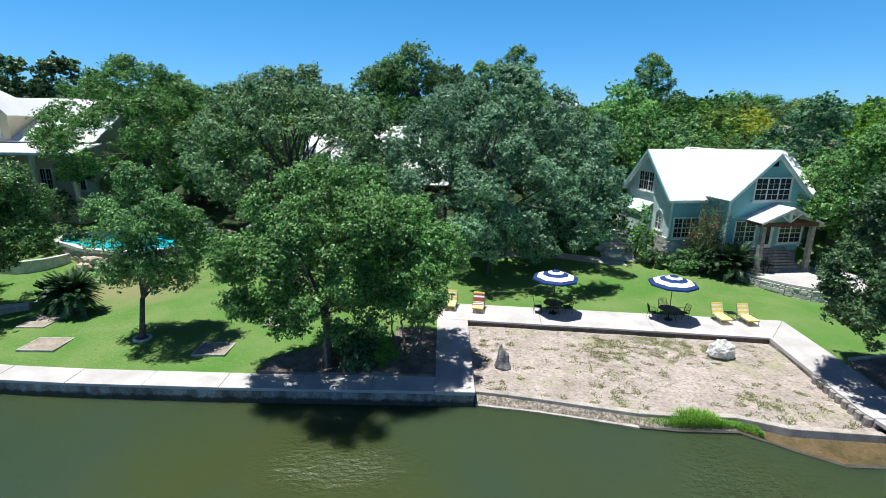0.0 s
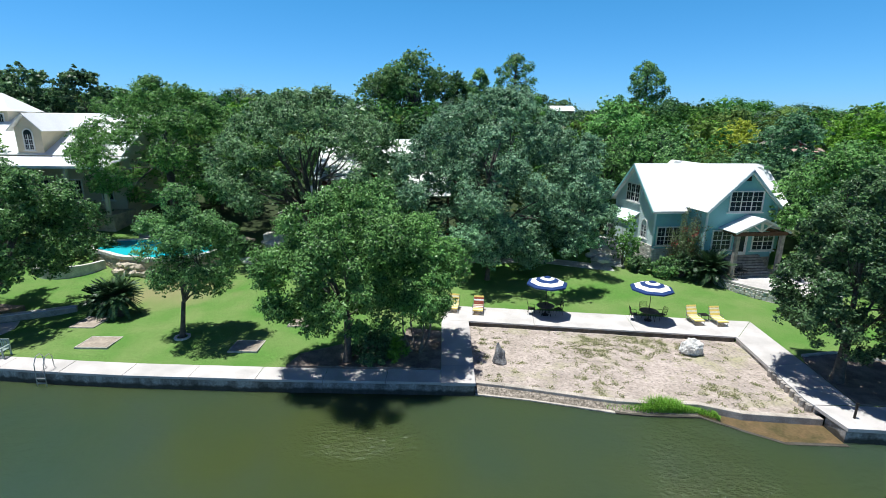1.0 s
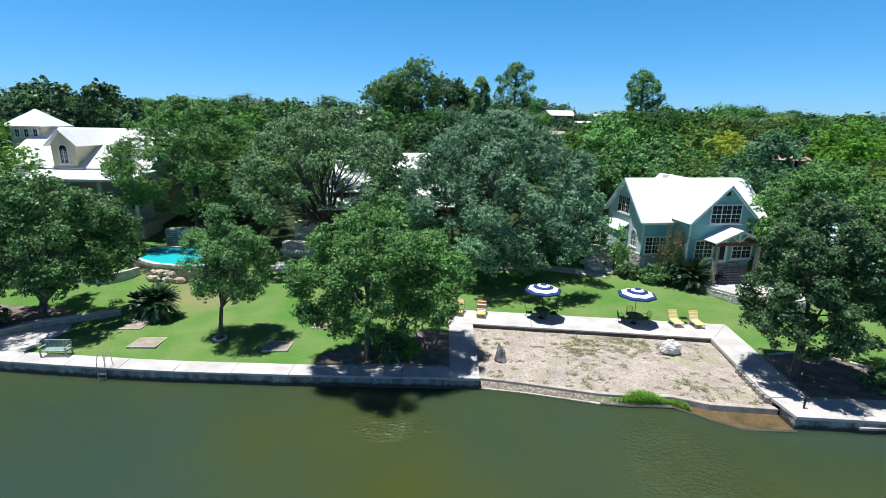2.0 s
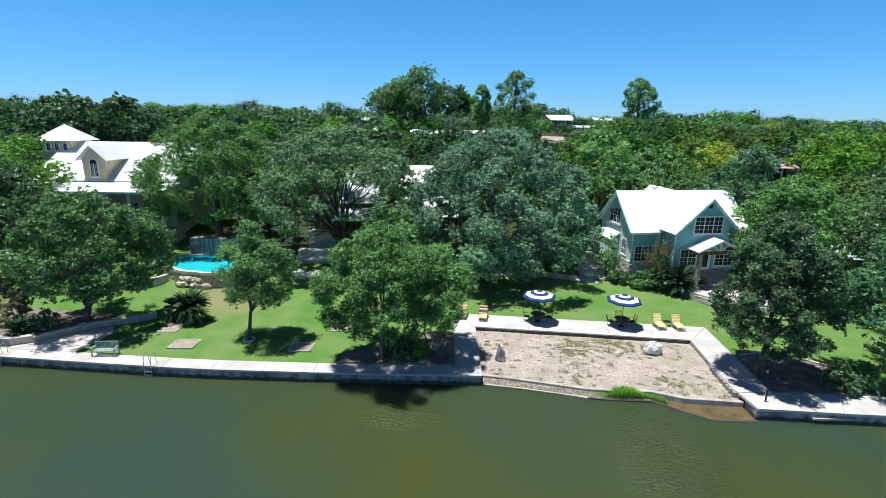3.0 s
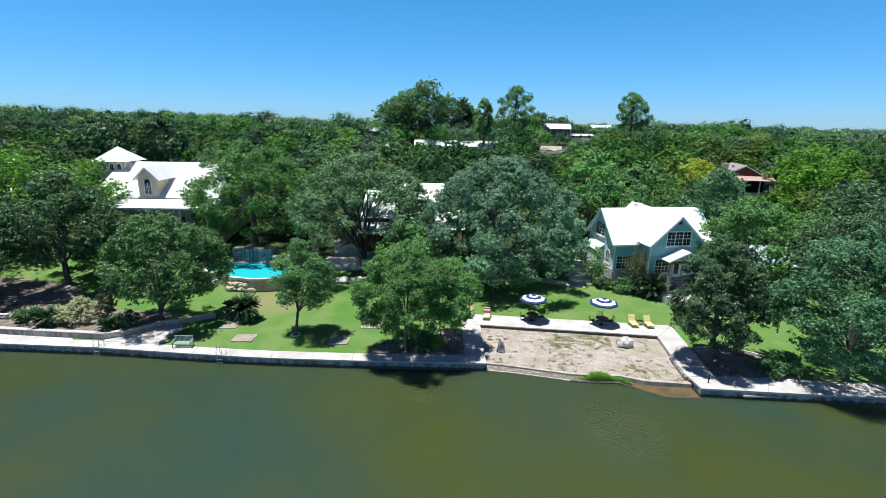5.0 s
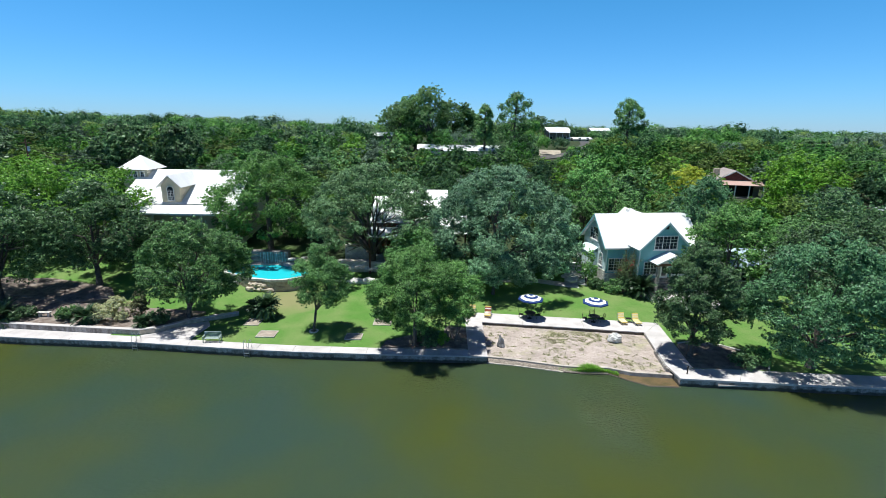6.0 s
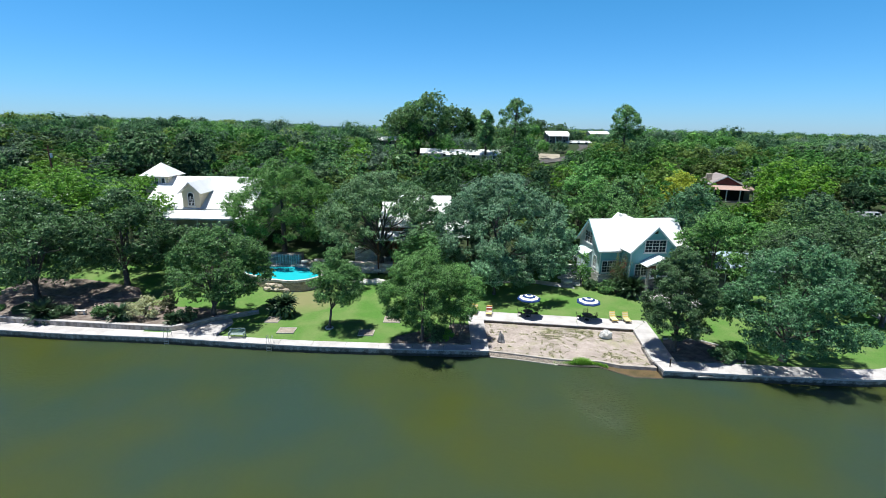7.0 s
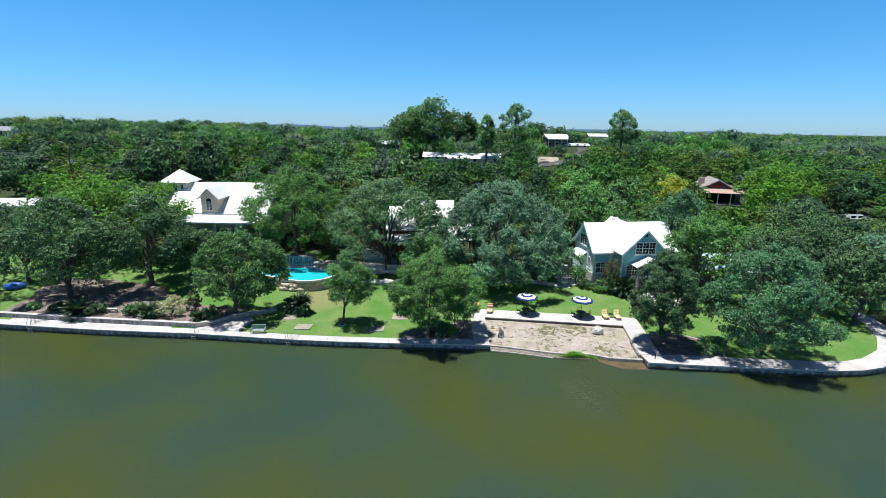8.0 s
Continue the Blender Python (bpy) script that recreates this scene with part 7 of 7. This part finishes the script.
for band, step in (((46, 78), 7.4), ((78, 140), 8.2)):
    y = band[0]
    while y < band[1]:
        half = (y + 36) * 0.99 + 8
        x = -half + rw.random() * step
        while x < half:
            xx, yy = x + rw.uniform(-2, 2), y + rw.uniform(-2, 2)
            if clear_of(xx, yy, 3.5):
                spots.append((xx, yy))
            x += step
        y += step * 0.9
made = 0
rest = []
for xx, yy in spots:
    if any((xx - a) ** 2 + (yy - b) ** 2 < 22 for a, b in ((-29.3, 47), (21, 58), (27, 58.5), (34.6, 46.2), (-65.5, 74.5), (-57.5, 75.5), (-71.5, 78), (44, 71), (76, 82), (52.5, 44))):
        continue
    if yy > 120 and (-20 < xx < 14) and yy < 134:
        continue
    k = rw.randrange(len(KINDS))
    sc = rw.uniform(0.75, 1.12)
    sc = min(sc, low_growth(xx, yy) / KINDS[k][2])
    if sc < 0.25:
        continue
    m = pose(xx, yy, ground_z(xx, yy) - 0.1, 0, 0, rw.uniform(0, 360)) @ Matrix.Diagonal((sc * rw.uniform(0.9, 1.15), sc, sc * rw.uniform(0.85, 1.1), 1))
    if made < 290:
        wood_tree(m, near_c[k] if yy < 78 else mid_c[k], wood_trunk, "leafy tree in the woods on the rising slope", "woodland trees")
        made += 1
    else:
        rest.append((m, k))


def far_woods():
    """All the trees past those, in one mesh of leaf clumps."""
    rng = np.random.default_rng(77)
    rr = random.Random(5)
    C, N, Ls, K = [], [], [], []
    def add(x, y, r, h, n):
        K.append(np.full(n, rr.choice((0, 0, 1, 2, 3, 3, 4, 4) if y < 210 else (0, 0, 0, 0, 1, 2, 3, 4, 4))))
        z = ground_z(x, y)
        nb = rr.randint(8, 12)
        d = rng.normal(size=(nb, 3))
        d /= np.linalg.norm(d, axis=1, keepdims=True)
        d[:, 2] = np.abs(d[:, 2]) * 1.15 - 0.30
        s = r * rng.uniform(0.30, 0.52, nb)
        c = d * (rng.uniform(0.62, 0.78, (nb, 1))) * (r, r, h * 0.5) + (x, y, z + h * 0.52)
        i = rng.choice(nb, n, p=s**2 / (s**2).sum())
        o = rng.normal(size=(n, 3)) + d[i] * 0.6 + (0, 0, 0.3)
        o /= np.linalg.norm(o, axis=1, keepdims=True)
        C.append(c[i] + o * (s[i] * rng.uniform(0.7, 1.05, n))[:, None] * (1, 1, 0.8))
        N.append(o * 1.0 + d[i] * 0.3 + rng.normal(size=(n, 3)) * 0.25 + (0, 0, 0.12))
        Ls.append(rng.uniform(0.7, 1.3, n) * (0.32 + 0.0008 * y))
        # large shaded leaf masses inside close the crown
        e = rng.normal(size=(100, 3))
        e /= np.linalg.norm(e, axis=1, keepdims=True)
        j = rng.integers(0, nb, 100)
        C.append(c[j] + e * (s[j] * 0.55)[:, None] - (0, 0, 0.25))
        N.append(e + rng.normal(size=(100, 3)) * 0.3)
        Ls.append(s[j] * 0.55)
        K.append(np.full(100, K[-1][0]))
    for m, k in rest:
        add(m.translation.x, m.translation.y, KINDS[k][1] * m.to_scale().x, KINDS[k][2] * m.to_scale().z, 620)
    y = 140.0
    while y < 520:
        step = 11.6 + (y - 140) * 0.028
        half = (y + 36) * 0.99 + 10
        x = -half + rr.uniform(0, step)
        while x < half:
            xx, yy = x + rr.uniform(-3, 3), y + rr.uniform(-3, 3)
            q = rr.uniform(4.2, 8.2)
            hh = min(q * rr.uniform(1.15, 1.45) * (1.3 if rr.random() < 0.1 else 1.0), 9.6, low_growth(xx, yy))
            if yy > 150:
                fall = float(np.interp(xx / (yy + 31), [-1.0, -0.75, -0.45, -0.22, -0.1, 0.5, 0.85, 1.0], [-0.001, 0.0, 0.003, 0.0115, 0.0115, 0.007, 0.015, 0.016]))
                hh = min(hh, (25.3 - fall * (yy + 31) + (rr.uniform(-3.4, 0.2) if rr.random() < 0.75 else rr.uniform(0.5, 2.4)) - ground_z(xx, yy)) / 1.05)
            if hh > 1.5 and not (39 < xx < 58 and 184 < yy < 197):
                add(xx, yy, min(q, hh * 1.2), hh, int(600 - min(400, (y - 140) * 1.9)))
            x += step
        y += step * 0.85
    C, N, Ls = np.concatenate(C), np.concatenate(N), np.concatenate(Ls)
    me = leaf_mesh("woods", C, N, Ls, Ls * 0.85, L_FAR)
    for mm in (L_FAR_OLIVE, L_FAR_GREY, L_FAR_FRESH, L_FAR_DEEP):
        me.materials.append(mm)
    me.polygons.foreach_set("material_index", np.concatenate(K).astype(np.int32))
    return me


tagged(new("woods", far_woods()), "dense green woods covering the hillside to the horizon", "woods", kind="stuff")
